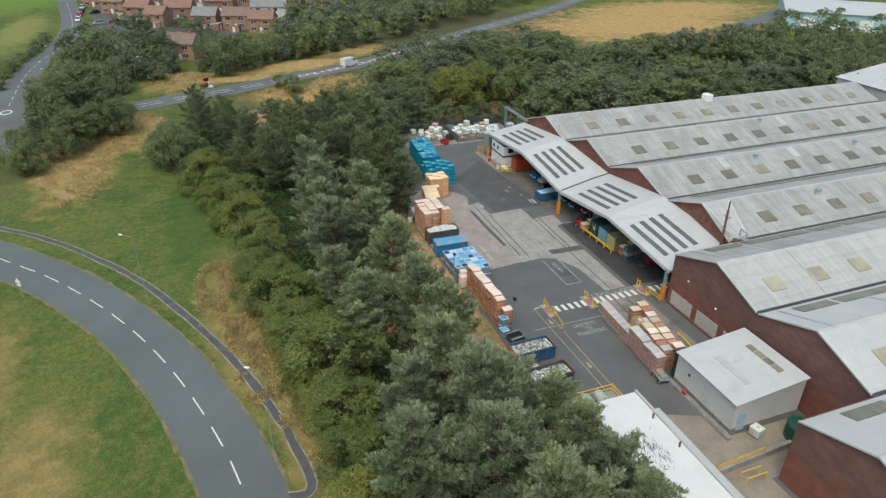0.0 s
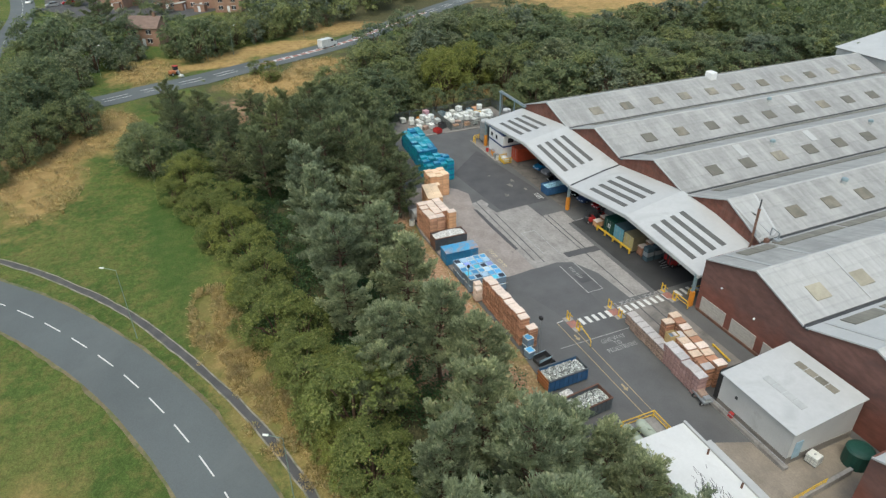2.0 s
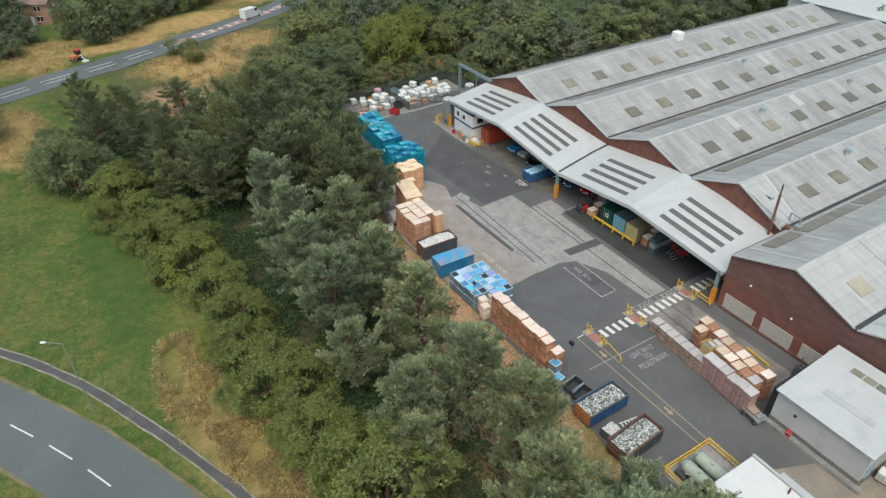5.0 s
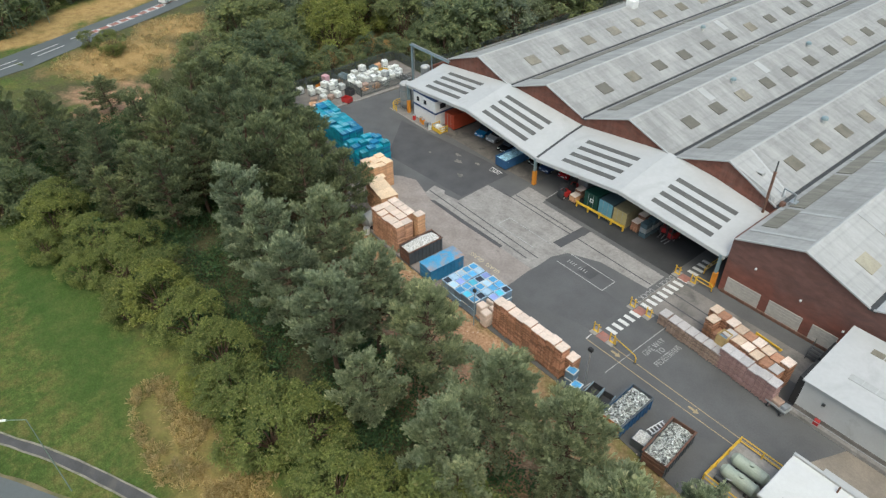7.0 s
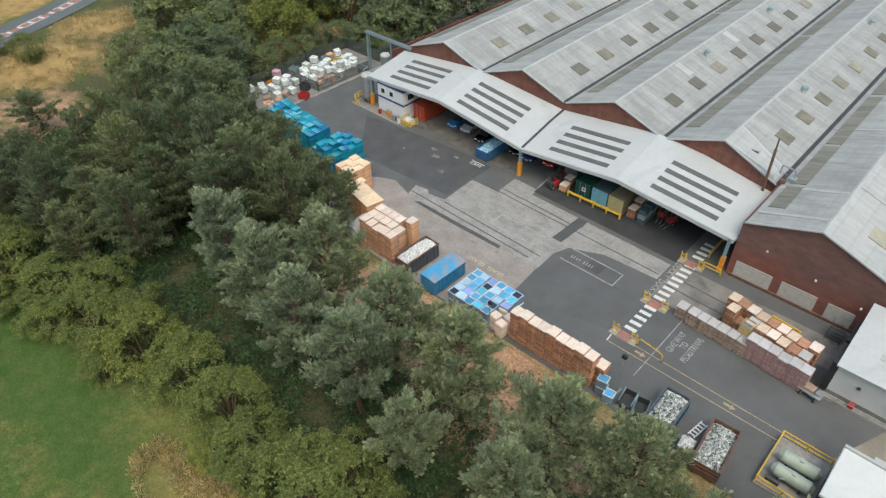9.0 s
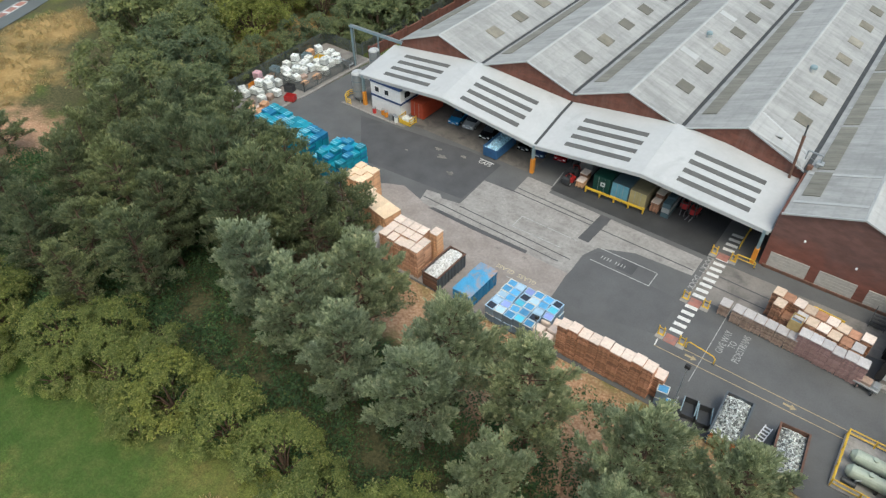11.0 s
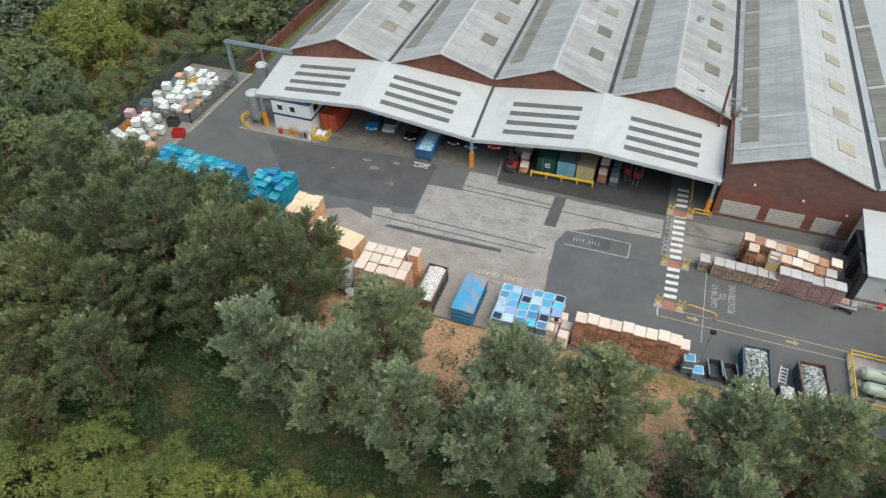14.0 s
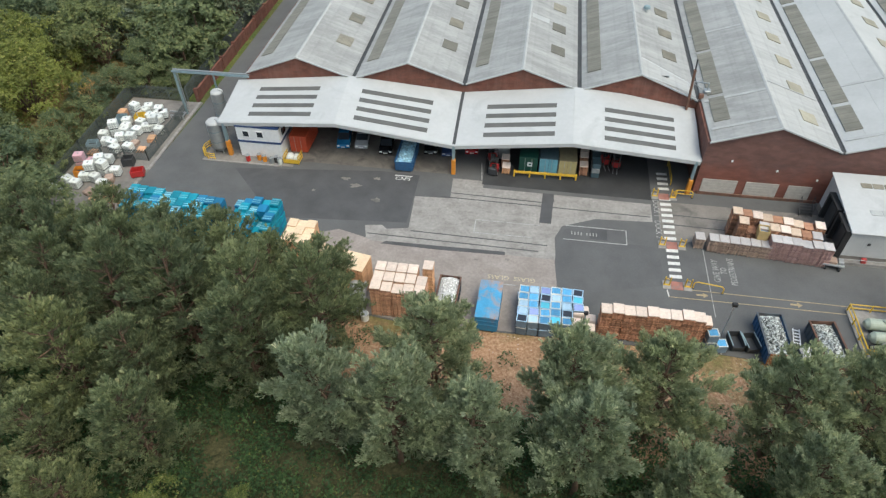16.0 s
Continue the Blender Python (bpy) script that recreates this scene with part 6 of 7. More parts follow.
def forklift(x, y, rz):
    t = thing("forklift", x, y, 0.03, rz, "red forklift truck parked under the canopy", "forklift", "forklifts")
    part("body", Geo().cbox(-0.55, -0.3, 0.25, 0.55, 1.1, 1.0, 0.08), RED, t)
    part("counterweight", Geo().cbox(-0.55, 0.8, 0.25, 0.55, 1.35, 1.15, 0.12), STEEL_DARK, t)
    part("seat", Geo().cbox(-0.25, 0.3, 1.0, 0.25, 0.8, 1.25, 0.05), BLACK, t)
    for s in (-1, 1):
        part("guard_post", Geo().tube([(s * 0.48, -0.2, 1.0), (s * 0.45, 0.1, 2.1), (s * 0.45, 0.9, 2.1), (s * 0.48, 1.1, 1.1)], 0.04, 6), STEEL_DARK, t)
    for yy in (0.1, 0.45, 0.8):
        part("guard_bar", Geo().box(-0.45, yy, 2.08, 0.45, yy + 0.1, 2.14), STEEL_DARK, t)
    part("mast", Geo().box(-0.4, -0.5, 0.1, -0.3, -0.38, 2.2).box(0.3, -0.5, 0.1, 0.4, -0.38, 2.2).box(-0.4, -0.5, 1.2, 0.4, -0.42, 1.3), STEEL_DARK, t)
    part("fork", Geo().box(-0.3, -1.5, 0.08, -0.2, -0.4, 0.14), STEEL, t)
    part("fork", Geo().box(0.2, -1.5, 0.08, 0.3, -0.4, 0.14), STEEL, t)
    for s in (-0.5, 0.5):
        for yy in (-0.1, 0.95):
            wheel(t, s, yy, 0.28)


forklift(5.7, 1.2, 170), forklift(19.9, 4.4, 10), forklift(21.2, 3.9, -6), forklift(5.2, 3.4, 200)

# ---- barriers, bollards and poles ----
for x, y in ((27.0, -16.3), (27.05, -10.0), (26.9, -1.2)):
    for s in (-1, 1):
        t = thing("crossing_barrier", x + s * 1.1, y, 0.05, 0, "yellow steel crossing gate post", "barrier", "crossing barriers")
        for dx in (-0.28, 0.28):
            part("post", Geo().cyl((dx, 0, 0), (dx, 0, 1.15), 0.07, n=8), YELLOW, t)
        part("rail", Geo().tube([(-0.28, 0, 0.95), (0.28, 0.5, 0.35)], 0.045, 6), YELLOW, t)
        part("foot", Geo().box(-0.36, -0.12, 0, 0.36, 0.12, 0.03), YELLOW, t)


def hoop(x, y, rz, L, label, two=False):
    t = thing("hoop_barrier", x, y, 0.02, rz, label, "barrier", "hoop barriers")
    a, h = L / 2, 1.0
    part("hoop", Geo().tube([(-a, 0, 0), (-a, 0, h - 0.25), (-a + 0.25, 0, h), (a - 0.25, 0, h), (a, 0, h - 0.25), (a, 0, 0)], 0.06), YELLOW, t)
    if two:
        part("rail", Geo().tube([(-a, 0, 0.5), (a, 0, 0.5)], 0.05), YELLOW, t)
    for s in (-a, a):
        part("foot", Geo().box(s - 0.15, -0.15, 0, s + 0.15, 0.15, 0.03), STEEL_DARK, t)


hoop(30.1, -16.6, -8, 3.0, "yellow tubular hoop barrier beside the crossing")
hoop(29.2, -0.95, 0, 2.2, "orange-yellow double rail barrier by the column", True)
hoop(27.9, 3.2, 90, 4.0, "yellow handrail beside the walkway under canopy", True)


LAMP_GREEN = plain("pale_green_lamp_paint", (0.17, 0.24, 0.2), 0.6)


def lamp_post(x, y, h, arm, rz, label, name="street_lamp"):
    t = thing(name, x, y, height(x, y), rz, label, "lamp post", "lamp posts")
    part("pole", Geo().cyl((0, 0, 0), (0, 0, h), 0.05, 0.03, 8), LAMP_GREEN, t)
    part("arm", Geo().tube([(0, 0, h), (arm, 0, h + 0.25)], 0.03, 6), LAMP_GREEN, t)
    part("lantern", Geo().cbox(arm - 0.28, -0.09, h + 0.18, arm + 0.2, 0.09, h + 0.3, 0.04), TOTE, t, "pale lantern")


lamp_post(43.4, -54.6, 9.3, -1.3, 60, "grey street lamp beside the footpath")
lamp_post(12.6, -66.2, 9.3, -1.5, 60, "grey street lamp beside the footpath")
t = thing("yard_light", 30.3, -23.3, 0, 0, "slim pole with black flood lamps", "lamp post")
part("pole", Geo().cyl((0, 0, 0), (0, 0, 5.4), 0.07, 0.05, 8), STEEL, t)
part("flood_lamp", Geo().cbox(-0.25, -0.2, 5.3, 0.25, 0.15, 5.65, 0.04), BLACK, t)
t = thing("yard_light", 16.6, -26.0, 0, 0, "slim pole with black flood lamp", "lamp post")
part("pole", Geo().cyl((0, 0, -0.2), (0, 0, 5.0), 0.06, 0.05, 8), STEEL_BLUE, t)
part("flood_lamp", Geo().cbox(-0.2, -0.15, 4.95, 0.2, 0.15, 5.25, 0.04), BLACK, t)

# ---- tank pen by the low block ----
t = thing("tank_pen", 46.0, -20.5, 0, 0, "yellow railed pen on a concrete base", "pen")
part("base", Geo().box(-2.2, -2.9, 0, 2.3, 3.2, 0.12), CONCRETE, t, "pale concrete base")
for pts in ([(-2.1, -2.8), (-2.1, 3.1), (2.2, 3.1)], [(-2.1, -2.8), (2.2, -2.8)]):
    for z in (0.5, 1.05):
        part("rail", Geo().tube([(x, y, z) for x, y in pts], 0.06, 6), YELLOW, t)
for x, y in ((-2.1, -2.8), (-2.1, -0.8), (-2.1, 1.2), (-2.1, 3.1), (0.1, 3.1), (2.2, 3.1), (0.1, -2.8), (2.2, -2.8)):
    part("post", Geo().cyl((x, y, 0.1), (x, y, 1.1), 0.07, n=8), YELLOW, t)
TANK = plain("pale_green_tank_paint", (0.36, 0.41, 0.34), 0.5, stain=(0.22, 0.24, 0.18))
for y in (-1.1, 0.6):
    t = thing("gas_tank", 46.2, -20.5 + y, 0.12, 0, "pale green horizontal pressure tank", "tank", "tanks in the pen")
    part("shell", Geo().cyl((-1.4, 0, 0.95), (1.4, 0, 0.95), 0.6, n=18), TANK, t)
    part("end_cap", Geo().cyl((-1.75, 0, 0.95), (-1.4, 0, 0.95), 0.3, 0.6, 18), TANK, t)
    part("end_cap", Geo().cyl((1.4, 0, 0.95), (1.75, 0, 0.95), 0.6, 0.3, 18), TANK, t)
    part("hatch", Geo().cyl((0, 0, 1.5), (0, 0, 1.68), 0.22, n=12), TANK, t)
    part("saddle", Geo().box(-1.0, -0.45, 0, -0.8, 0.45, 0.5), STEEL_DARK, t)
    part("saddle", Geo().box(0.8, -0.45, 0, 1.0, 0.45, 0.5), STEEL_DARK, t)
t = thing("pump_set", 45.0, -22.4, 0.12, 0, "dark pump set with pipes", "pump")
part("pump", Geo().cyl((-0.5, 0, 0.35), (0.6, 0, 0.35), 0.28, n=12), STEEL_DARK, t)
part("pipe", Geo().tube([(0.4, 0, 0.5), (0.4, 0, 1.0), (1.4, 0.6, 1.0)], 0.06), STEEL, t)
t = thing("low_trailer", 44.0, -10.9, 0.02, -8, "low dark flat trailer with loose goods", "trailer")
part("deck", Geo().cbox(-1.1, -0.6, 0.55, 1.1, 0.6, 0.75, 0.03), STEEL, t)
part("load_box", Geo().cbox(-0.9, -0.45, 0.75, 0.3, 0.45, 1.05, 0.05), WOOD_GREY, t)
part("load_box", Geo().cbox(0.4, -0.4, 0.75, 0.95, 0.4, 1.1, 0.05), STEEL, t)
for s in (-0.7, 0.7):
    wheel(t, s, -0.55, 0.25, 0.15), wheel(t, s, 0.55, 0.25, 0.15)
t = thing("wheel_guard", 38.9, -3.4, 0.02, -6, "low yellow steel wheel guard", "barrier")
part("beam", Geo().cbox(-1.6, -0.08, 0.1, 1.6, 0.08, 0.3, 0.03), YELLOW, t)
for s in (-1.4, 1.4):
    part("foot", Geo().box(s - 0.12, -0.12, 0, s + 0.12, 0.12, 0.1), YELLOW, t)
t = thing("steel_steps", 43.2, -1.9, 0.02, 0, "dark steel steps beside the shed", "steps")
for i in range(4):
    part("tread", Geo().box(-0.7, 0.28 * i - 0.6, 0.25 * i + 0.2, 0.7, 0.28 * i - 0.34, 0.25 * i + 0.24), STEEL_DARK, t)
for s in (-0.72, 0.72):
    part("stringer", Geo().add([(s - 0.03, -0.7, 0), (s + 0.03, -0.7, 0), (s + 0.03, 0.5, 1.0), (s - 0.03, 0.5, 1.0), (s - 0.03, -0.7, 0.22), (s + 0.03, -0.7, 0.22), (s + 0.03, 0.5, 1.22), (s - 0.03, 0.5, 1.22)], [(3, 2, 1, 0), (4, 5, 6, 7), (0, 1, 5, 4), (1, 2, 6, 5), (2, 3, 7, 6), (3, 0, 4, 7)]), STEEL_DARK, t)
    part("handrail", Geo().tube([(s, -0.65, 0.1), (s, -0.65, 1.1), (s, 0.5, 2.1), (s, 0.5, 1.1)], 0.03, 6), STEEL_DARK, t)
# green tank, tote and rails beyond the shed
t = thing("round_tank", 56.6, -3.2, 0, 0, "dark green round plastic tank", "tank")
part("shell", Geo().cyl((0, 0, 0), (0, 0, 1.8), 1.3, n=20), GREEN, t)
part("top", Geo().dome(0, 0, 1.8, 1.3, 0.35, 20, 3), GREEN, t)
tote(54.9, -7.0, 0.02, 10)
t = thing("dwarf_wall", 57.9, -15.0, 0, 3.4, "low pale concrete wall with yellow rails", "wall")
part("wall", Geo().cbox(-0.2, 0, 0, 0.2, 10.2, 0.75, 0.04), CONCRETE, t)
for z in (1.0, 1.3):
    part("rail", Geo().tube([(0, 0.2, z), (0, 6.5, z)], 0.04, 6), YELLOW, t)
for i in range(5):
    part("post", Geo().cyl((0, 0.2 + 1.55 * i, 0.7), (0, 0.2 + 1.55 * i, 1.34), 0.045, n=6), YELLOW, t)
t = thing("hoop_barrier", 59.5, -11.7, 0.02, 90, "yellow tubular rails beside the dwarf wall", "barrier", "hoop barriers")
for dy in (-0.4, 0.4):
    part("hoop", Geo().tube([(-1.2, dy, 0), (-1.2, dy, 1.0), (1.2, dy, 1.0), (1.2, dy, 0)], 0.06, 6), YELLOW, t)


# ---- trees ----
def sprays(rng, centres, radii, count, size, flat=0.7, lift=0.35, narrow=0.45, jitter=0.5):
    """Leaf or needle sprays on the shells of many clumps: narrow blades that face outwards and up."""
    nC = len(centres)
    w = radii ** 2
    idx = rng.choice(nC, count, p=w / w.sum())
    d = rng.normal(size=(count, 3))
    d[:, 2] = np.abs(d[:, 2]) * 0.9 + rng.normal(size=count) * 0.45 - 0.1
    d /= np.linalg.norm(d, axis=1)[:, None]
    r = radii[idx] * (0.55 + 0.5 * rng.random(count) ** 0.6)
    p = centres[idx] + d * r[:, None] * np.array([1, 1, flat])
    nrm = d + rng.normal(size=(count, 3)) * jitter + np.array([0, 0, lift])
    nrm /= np.linalg.norm(nrm, axis=1)[:, None]
    a = np.cross(nrm, rng.normal(size=(count, 3)))
    a /= np.linalg.norm(a, axis=1)[:, None]
    b = np.cross(nrm, a)
    s = size * (0.6 + 0.8 * rng.random(count))[:, None]
    v = np.stack([p - a * s + b * s * narrow, p - a * s * 0.7 - b * s * narrow, p + a * s + nrm * s * 0.15], 1).reshape(-1, 3)
    f = np.arange(count * 3).reshape(-1, 3)
    return v, f


def blades(name, v, f, mat):
    me = bpy.data.meshes.new(name)
    me.vertices.add(len(v))
    me.vertices.foreach_set("co", np.asarray(v, dtype=np.float32).ravel())
    me.loops.add(f.size)
    me.loops.foreach_set("vertex_index", f.ravel().astype(np.int32))
    me.polygons.add(len(f))
    me.polygons.foreach_set("loop_start", np.arange(0, f.size, 3, dtype=np.int32))
    me.update(calc_edges=True)
    me.materials.append(mat)
    return me


def limb(g, p, q, r0, r1, n=6, bend=0.0):
    m = (Vector(p) + Vector(q)) / 2 + Vector((0, 0, bend))
    g.cyl(p, m, r0, (r0 + r1) / 2, n, False)
    g.cyl(m, q, (r0 + r1) / 2, r1, n, False)


def unit(v):
    return v / np.maximum(np.linalg.norm(v, axis=-1, keepdims=True), 1e-9)


def tufts(rng, p, d, blades_each, length, width, spread):
    """Needle tufts: blades that fan out from one point each, round its shoot's direction."""
    n = len(p)
    d = unit(d)
    a = unit(np.cross(d, rng.normal(size=(n, 3))))
    b = np.cross(d, a)
    L = length * (0.7 + 0.6 * rng.random((n, 1, 1)))
    th = (np.arange(blades_each) * 2.4)[None, :, None] + rng.random((n, 1, 1)) * 6.28
    k = spread * np.sqrt(rng.random((n, blades_each, 1)))
    ray = unit(d[:, None] + k * (np.cos(th) * a[:, None] + np.sin(th) * b[:, None]))
    side = unit(np.cross(ray, rng.normal(size=ray.shape) * 0.55 + np.array([0, 0, 1.0]) + 0.5 * d[:, None])) * width * (0.7 + 0.6 * rng.random((n, 1, 1)))
    tip = p[:, None] + ray * L * (0.75 + 0.4 * rng.random((n, blades_each, 1)))
    v = np.concatenate([p[:, None], tip - side, tip + side], 1)
    o = np.arange(n)[:, None] * (1 + 2 * blades_each)
    j = np.arange(blades_each)[None]
    f = np.stack([o + 0 * j, o + 1 + j, o + 1 + blades_each + j], -1)
    return v.reshape(-1, 3), f.reshape(-1, 3)


def leaf_twigs(rng, p, d, leaves, length, size, droop=0.25):
    """Arching twigs set with small leaves; the leaves of one twig share its colour little by little."""
    n = len(p)
    t = (np.arange(leaves) + rng.random((n, leaves))) / leaves
    L = length * (0.6 + 0.8 * rng.random((n, 1)))
    c = p[:, None] + d[:, None] * (t * L)[..., None] + np.array([0, 0, -1.0]) * (droop * L * t * t)[..., None] + rng.normal(size=(n, leaves, 3)) * size * 0.8
    m = n * leaves
    c = c.reshape(m, 3)
    up = unit(np.array([0, 0, 0.9]) + np.repeat(d, leaves, 0) * 0.6 + rng.normal(size=(m, 3)) * 0.5)
    a = unit(np.cross(up, rng.normal(size=(m, 3))))
    b = np.cross(up, a)
    s = size * (0.6 + 0.8 * rng.random((m, 1)))
    v = np.stack([c - a * s * 0.8 + b * s * 0.6, c - a * s * 0.5 - b * s * 0.6, c + a * s], 1).reshape(-1, 3)
    return v, np.arange(m * 3).reshape(-1, 3)


def pine_meshes(seed, H, R, low, shoots, length, mat, each=9):
    """A Scots pine: bare lower trunk, limbs in loose whorls that sweep up, side twigs, needle tufts on every shoot."""
    rng = np.random.default_rng(seed)
    g = Geo()
    lean = rng.normal(size=2) * 0.4
    def axis(z):
        return np.array([lean[0] * (z / H) ** 2 + 0.15 * math.sin(z * 0.7 + seed), lean[1] * (z / H) ** 2 + 0.15 * math.cos(z * 0.6 + seed), z])
    zs = [H * i / 7 for i in range(8)]
    for a, b in zip(zs[:-1], zs[1:]):
        g.cyl(axis(a), axis(b), 0.24 * (1 - 0.85 * a / H), 0.24 * (1 - 0.85 * b / H), 8, False)
    P, D = [], []
    ang = rng.random() * 6
    whorls = 11
    lobes = 1 + 0.28 * np.cos(np.arange(5) * 2.2 + seed)
    for w in range(whorls):
        t0 = w / (whorls - 1)
        for q in range(5 if w < 9 else 3):
            t = min(1.0, max(0.0, t0 + rng.normal() * 0.03))
            z = H * (low + (0.97 - low) * t)
            L = max(0.55, R * (1 - t) ** 0.62 * (0.62 + 0.38 * min(1, t * 3.5)) * (0.74 + 0.42 * rng.random()) * lobes[(q + w) % 5])
            ang += 1.2566 + rng.normal() * 0.22
            base = axis(z)
            out = np.array([math.cos(ang), math.sin(ang), 0.0])
            rise = 0.12 + 0.75 * t + rng.normal() * 0.08
            tip = base + out * L + np.array([0, 0, L * rise])
            mid = base + out * L * 0.55 + np.array([0, 0, L * rise * 0.35 - 0.05 * L])
            g.cyl(base, mid, 0.075 * (1.3 - t), 0.045, 5, False)
            g.cyl(mid, tip, 0.045, 0.015, 5, False)
            twigs = max(4, int(6.0 * L))
            for k in range(twigs):
                s = 0.28 + 0.74 * ((k + rng.random()) / twigs) ** 0.8
                c = base + (mid - base) * (s / 0.55) if s < 0.55 else mid + (tip - mid) * ((s - 0.55) / 0.45)
                turn = (1 if k % 2 else -1) * (0.95 - 0.55 * s) + rng.normal() * 0.25
                dirn = np.array([out[0] * math.cos(turn) - out[1] * math.sin(turn), out[0] * math.sin(turn) + out[1] * math.cos(turn), 0.22 + 0.35 * s + 0.3 * t + rng.normal() * 0.12])
                ll = (0.34 + 0.34 * L * (1.15 - s)) * (0.7 + 0.6 * rng.random())
                P.append((c, dirn / np.linalg.norm(dirn), ll))
    top = axis(H * 0.97)
    for k in range(16):
        a = k * 2.4
        P.append((top + np.array([0, 0, -0.5 * rng.random()]), np.array([0.55 * math.cos(a), 0.55 * math.sin(a), 0.85]), 0.45))
    base = np.array([q[0] for q in P])
    dirs = np.array([q[1] for q in P])
    lens = np.array([q[2] for q in P])
    per = max(3, int(round(shoots / len(P))))
    i = np.repeat(np.arange(len(P)), per)
    u = np.tile((np.arange(per) + 0.7) / per, len(P)) + rng.normal(size=len(i)) * 0.08
    pos = base[i] + dirs[i] * (u * lens[i])[:, None] + rng.normal(size=(len(i), 3)) * np.array([0.15, 0.15, 0.1])
    way = dirs[i] * 0.75 + rng.normal(size=(len(i), 3)) * 0.26 + np.array([0, 0, 0.75])
    v, f = tufts(rng, pos, way, each, length, 0.105 * length, 0.42)
    return g.mesh("trunk", BARK, True), blades("crown", v, f, mat)


def broad_meshes(seed, H, R, low, count, size, mat, lobes=22, flat=0.8, lump=1.0, leaves=9):
    """A broad-leaved tree or large bush: several stems and an uneven crown of lobes, each a spray of arching leafy twigs."""
    rng = np.random.default_rng(seed)
    g = Geo()
    C, Rd = [], []
    for i in range(lobes):
        t = rng.random()
        a = i * 2.4 + rng.normal() * 0.3
        z = H * (low + (0.88 - low) * t)
        k = math.sin(math.pi * min(1, 0.12 + 0.80 * t)) ** 0.7
        r = R * k * (0.35 + 0.65 * rng.random() ** 0.5) * 0.84
        c = np.array([math.cos(a) * r, math.sin(a) * r, z])
        C.append(c), Rd.append(R * (0.2 + 0.22 * rng.random()) * lump)
        if i % 3 == 0:
            limb(g, (0.1 * math.cos(a), 0.1 * math.sin(a), 0), tuple(c * np.array([0.8, 0.8, 0.9])), 0.12, 0.03, 5, 0.1 * H)
    C.append(np.array([0, 0, H * 0.82])), Rd.append(R * 0.3)
    g.cyl((0, 0, -0.3), (0.1, 0, H * 0.6), 0.2, 0.06, 7, False)
    C, Rd = np.array(C), np.array(Rd)
    n = count // leaves
    i = rng.choice(len(C), n, p=Rd ** 2 / (Rd ** 2).sum())
    away = unit(C[i] - np.array([0, 0, H * 0.45]))
    d = unit(rng.normal(size=(n, 3)) * 0.7 + away * 0.8 + np.array([0, 0, 0.3]))
    p = C[i] + d * (Rd[i] * (0.45 + 0.4 * rng.random(n)))[:, None] * np.array([1, 1, flat])
    v, f = leaf_twigs(rng, p, d, leaves, R * 0.1 * lump + 0.18, size)
    return g.mesh("trunk", BARK, True), blades("crown", v, f, mat)


KINDS = {
    "pine": [pine_meshes(q, 13.2, 3.35 + 0.25 * (q % 3), 0.27 + 0.05 * (q % 3), 4800, 0.42, PINE, each=5) for q in (1, 2, 3, 4, 7)],
    "dark": [pine_meshes(q, 13.2, 3.7, 0.24, 3000, 0.45, PINE_DARK, each=4) for q in (5, 6, 8)],
    "bush": [broad_meshes(q, 7.5, 4.6, 0.06, 15500, 0.112, LEAF, 44, 0.85, 0.72, 8) for q in (11, 12, 13)],
    "dim": [broad_meshes(q, 9.0, 4.4, 0.10, 7200, 0.18, LEAF_DARK, 40, 0.8, 0.9, 6) for q in (21, 22)],
    "far": [broad_meshes(q, 9.0, 4.4, 0.06, 2700, 0.285, m, 34, 0.8, 0.9, 5) for q, m in ((31, LEAF_DARK), (32, LEAF_GREY), (33, LEAF_DARK), (34, LEAF_DARK))],
    "willow": [broad_meshes(41, 9.0, 5.6, 0.05, 18000, 0.145, LEAF, 46, 0.85, 0.85, 7)],
    "grey": [broad_meshes(42, 11.0, 4.6, 0.1, 9500, 0.2, LEAF_GREY, 34, 0.8, 0.9, 6)],
}
TREE_TAG = {
    "pine": ("pine_tree", "tall blue-green scots pine with reddish trunk"), "dark": ("pine_tree", "tall dark green pine in the wood"),
    "bush": ("bush", "large yellow-green bush beside the grass"), "dim": ("broadleaf_tree", "dark green broad-leaved tree in the wood"),
    "far": ("broadleaf_tree", "green broad-leaved tree in the far wood"), "willow": ("willow_tree", "wide light green willow with rounded crown"), "grey": ("willow_tree", "tall grey-green willow in the wood"),
}
BASE_H = {"pine": 13.5, "dark": 13.5, "bush": 7.5, "dim": 9.0, "far": 9.0, "willow": 9.0, "grey": 11.0}
tree_rng = random.Random(5)
tree_made = {}


def tree(kind, x, y, top, wide=1.0):
    """A tree of a kind that reaches up to the height top."""
    z = height(x, y) - 0.1
    s = (top - z) / BASE_H[kind]
    i = tree_rng.randrange(len(KINDS[kind]))
    name, label = TREE_TAG[kind]
    turn = tree_rng.random() * 360
    m = pose(x, y, z, 0, 0, turn) @ Matrix.Diagonal((s * wide, s * wide, s, 1))
    root = new(name)
    tagged(root, label, "tree" if kind != "bush" else "bush", "trees")
    root.matrix_basis = m
    part("trunk", KINDS[kind][i][0], None, root)
    part("crown", KINDS[kind][i][1], None, root)


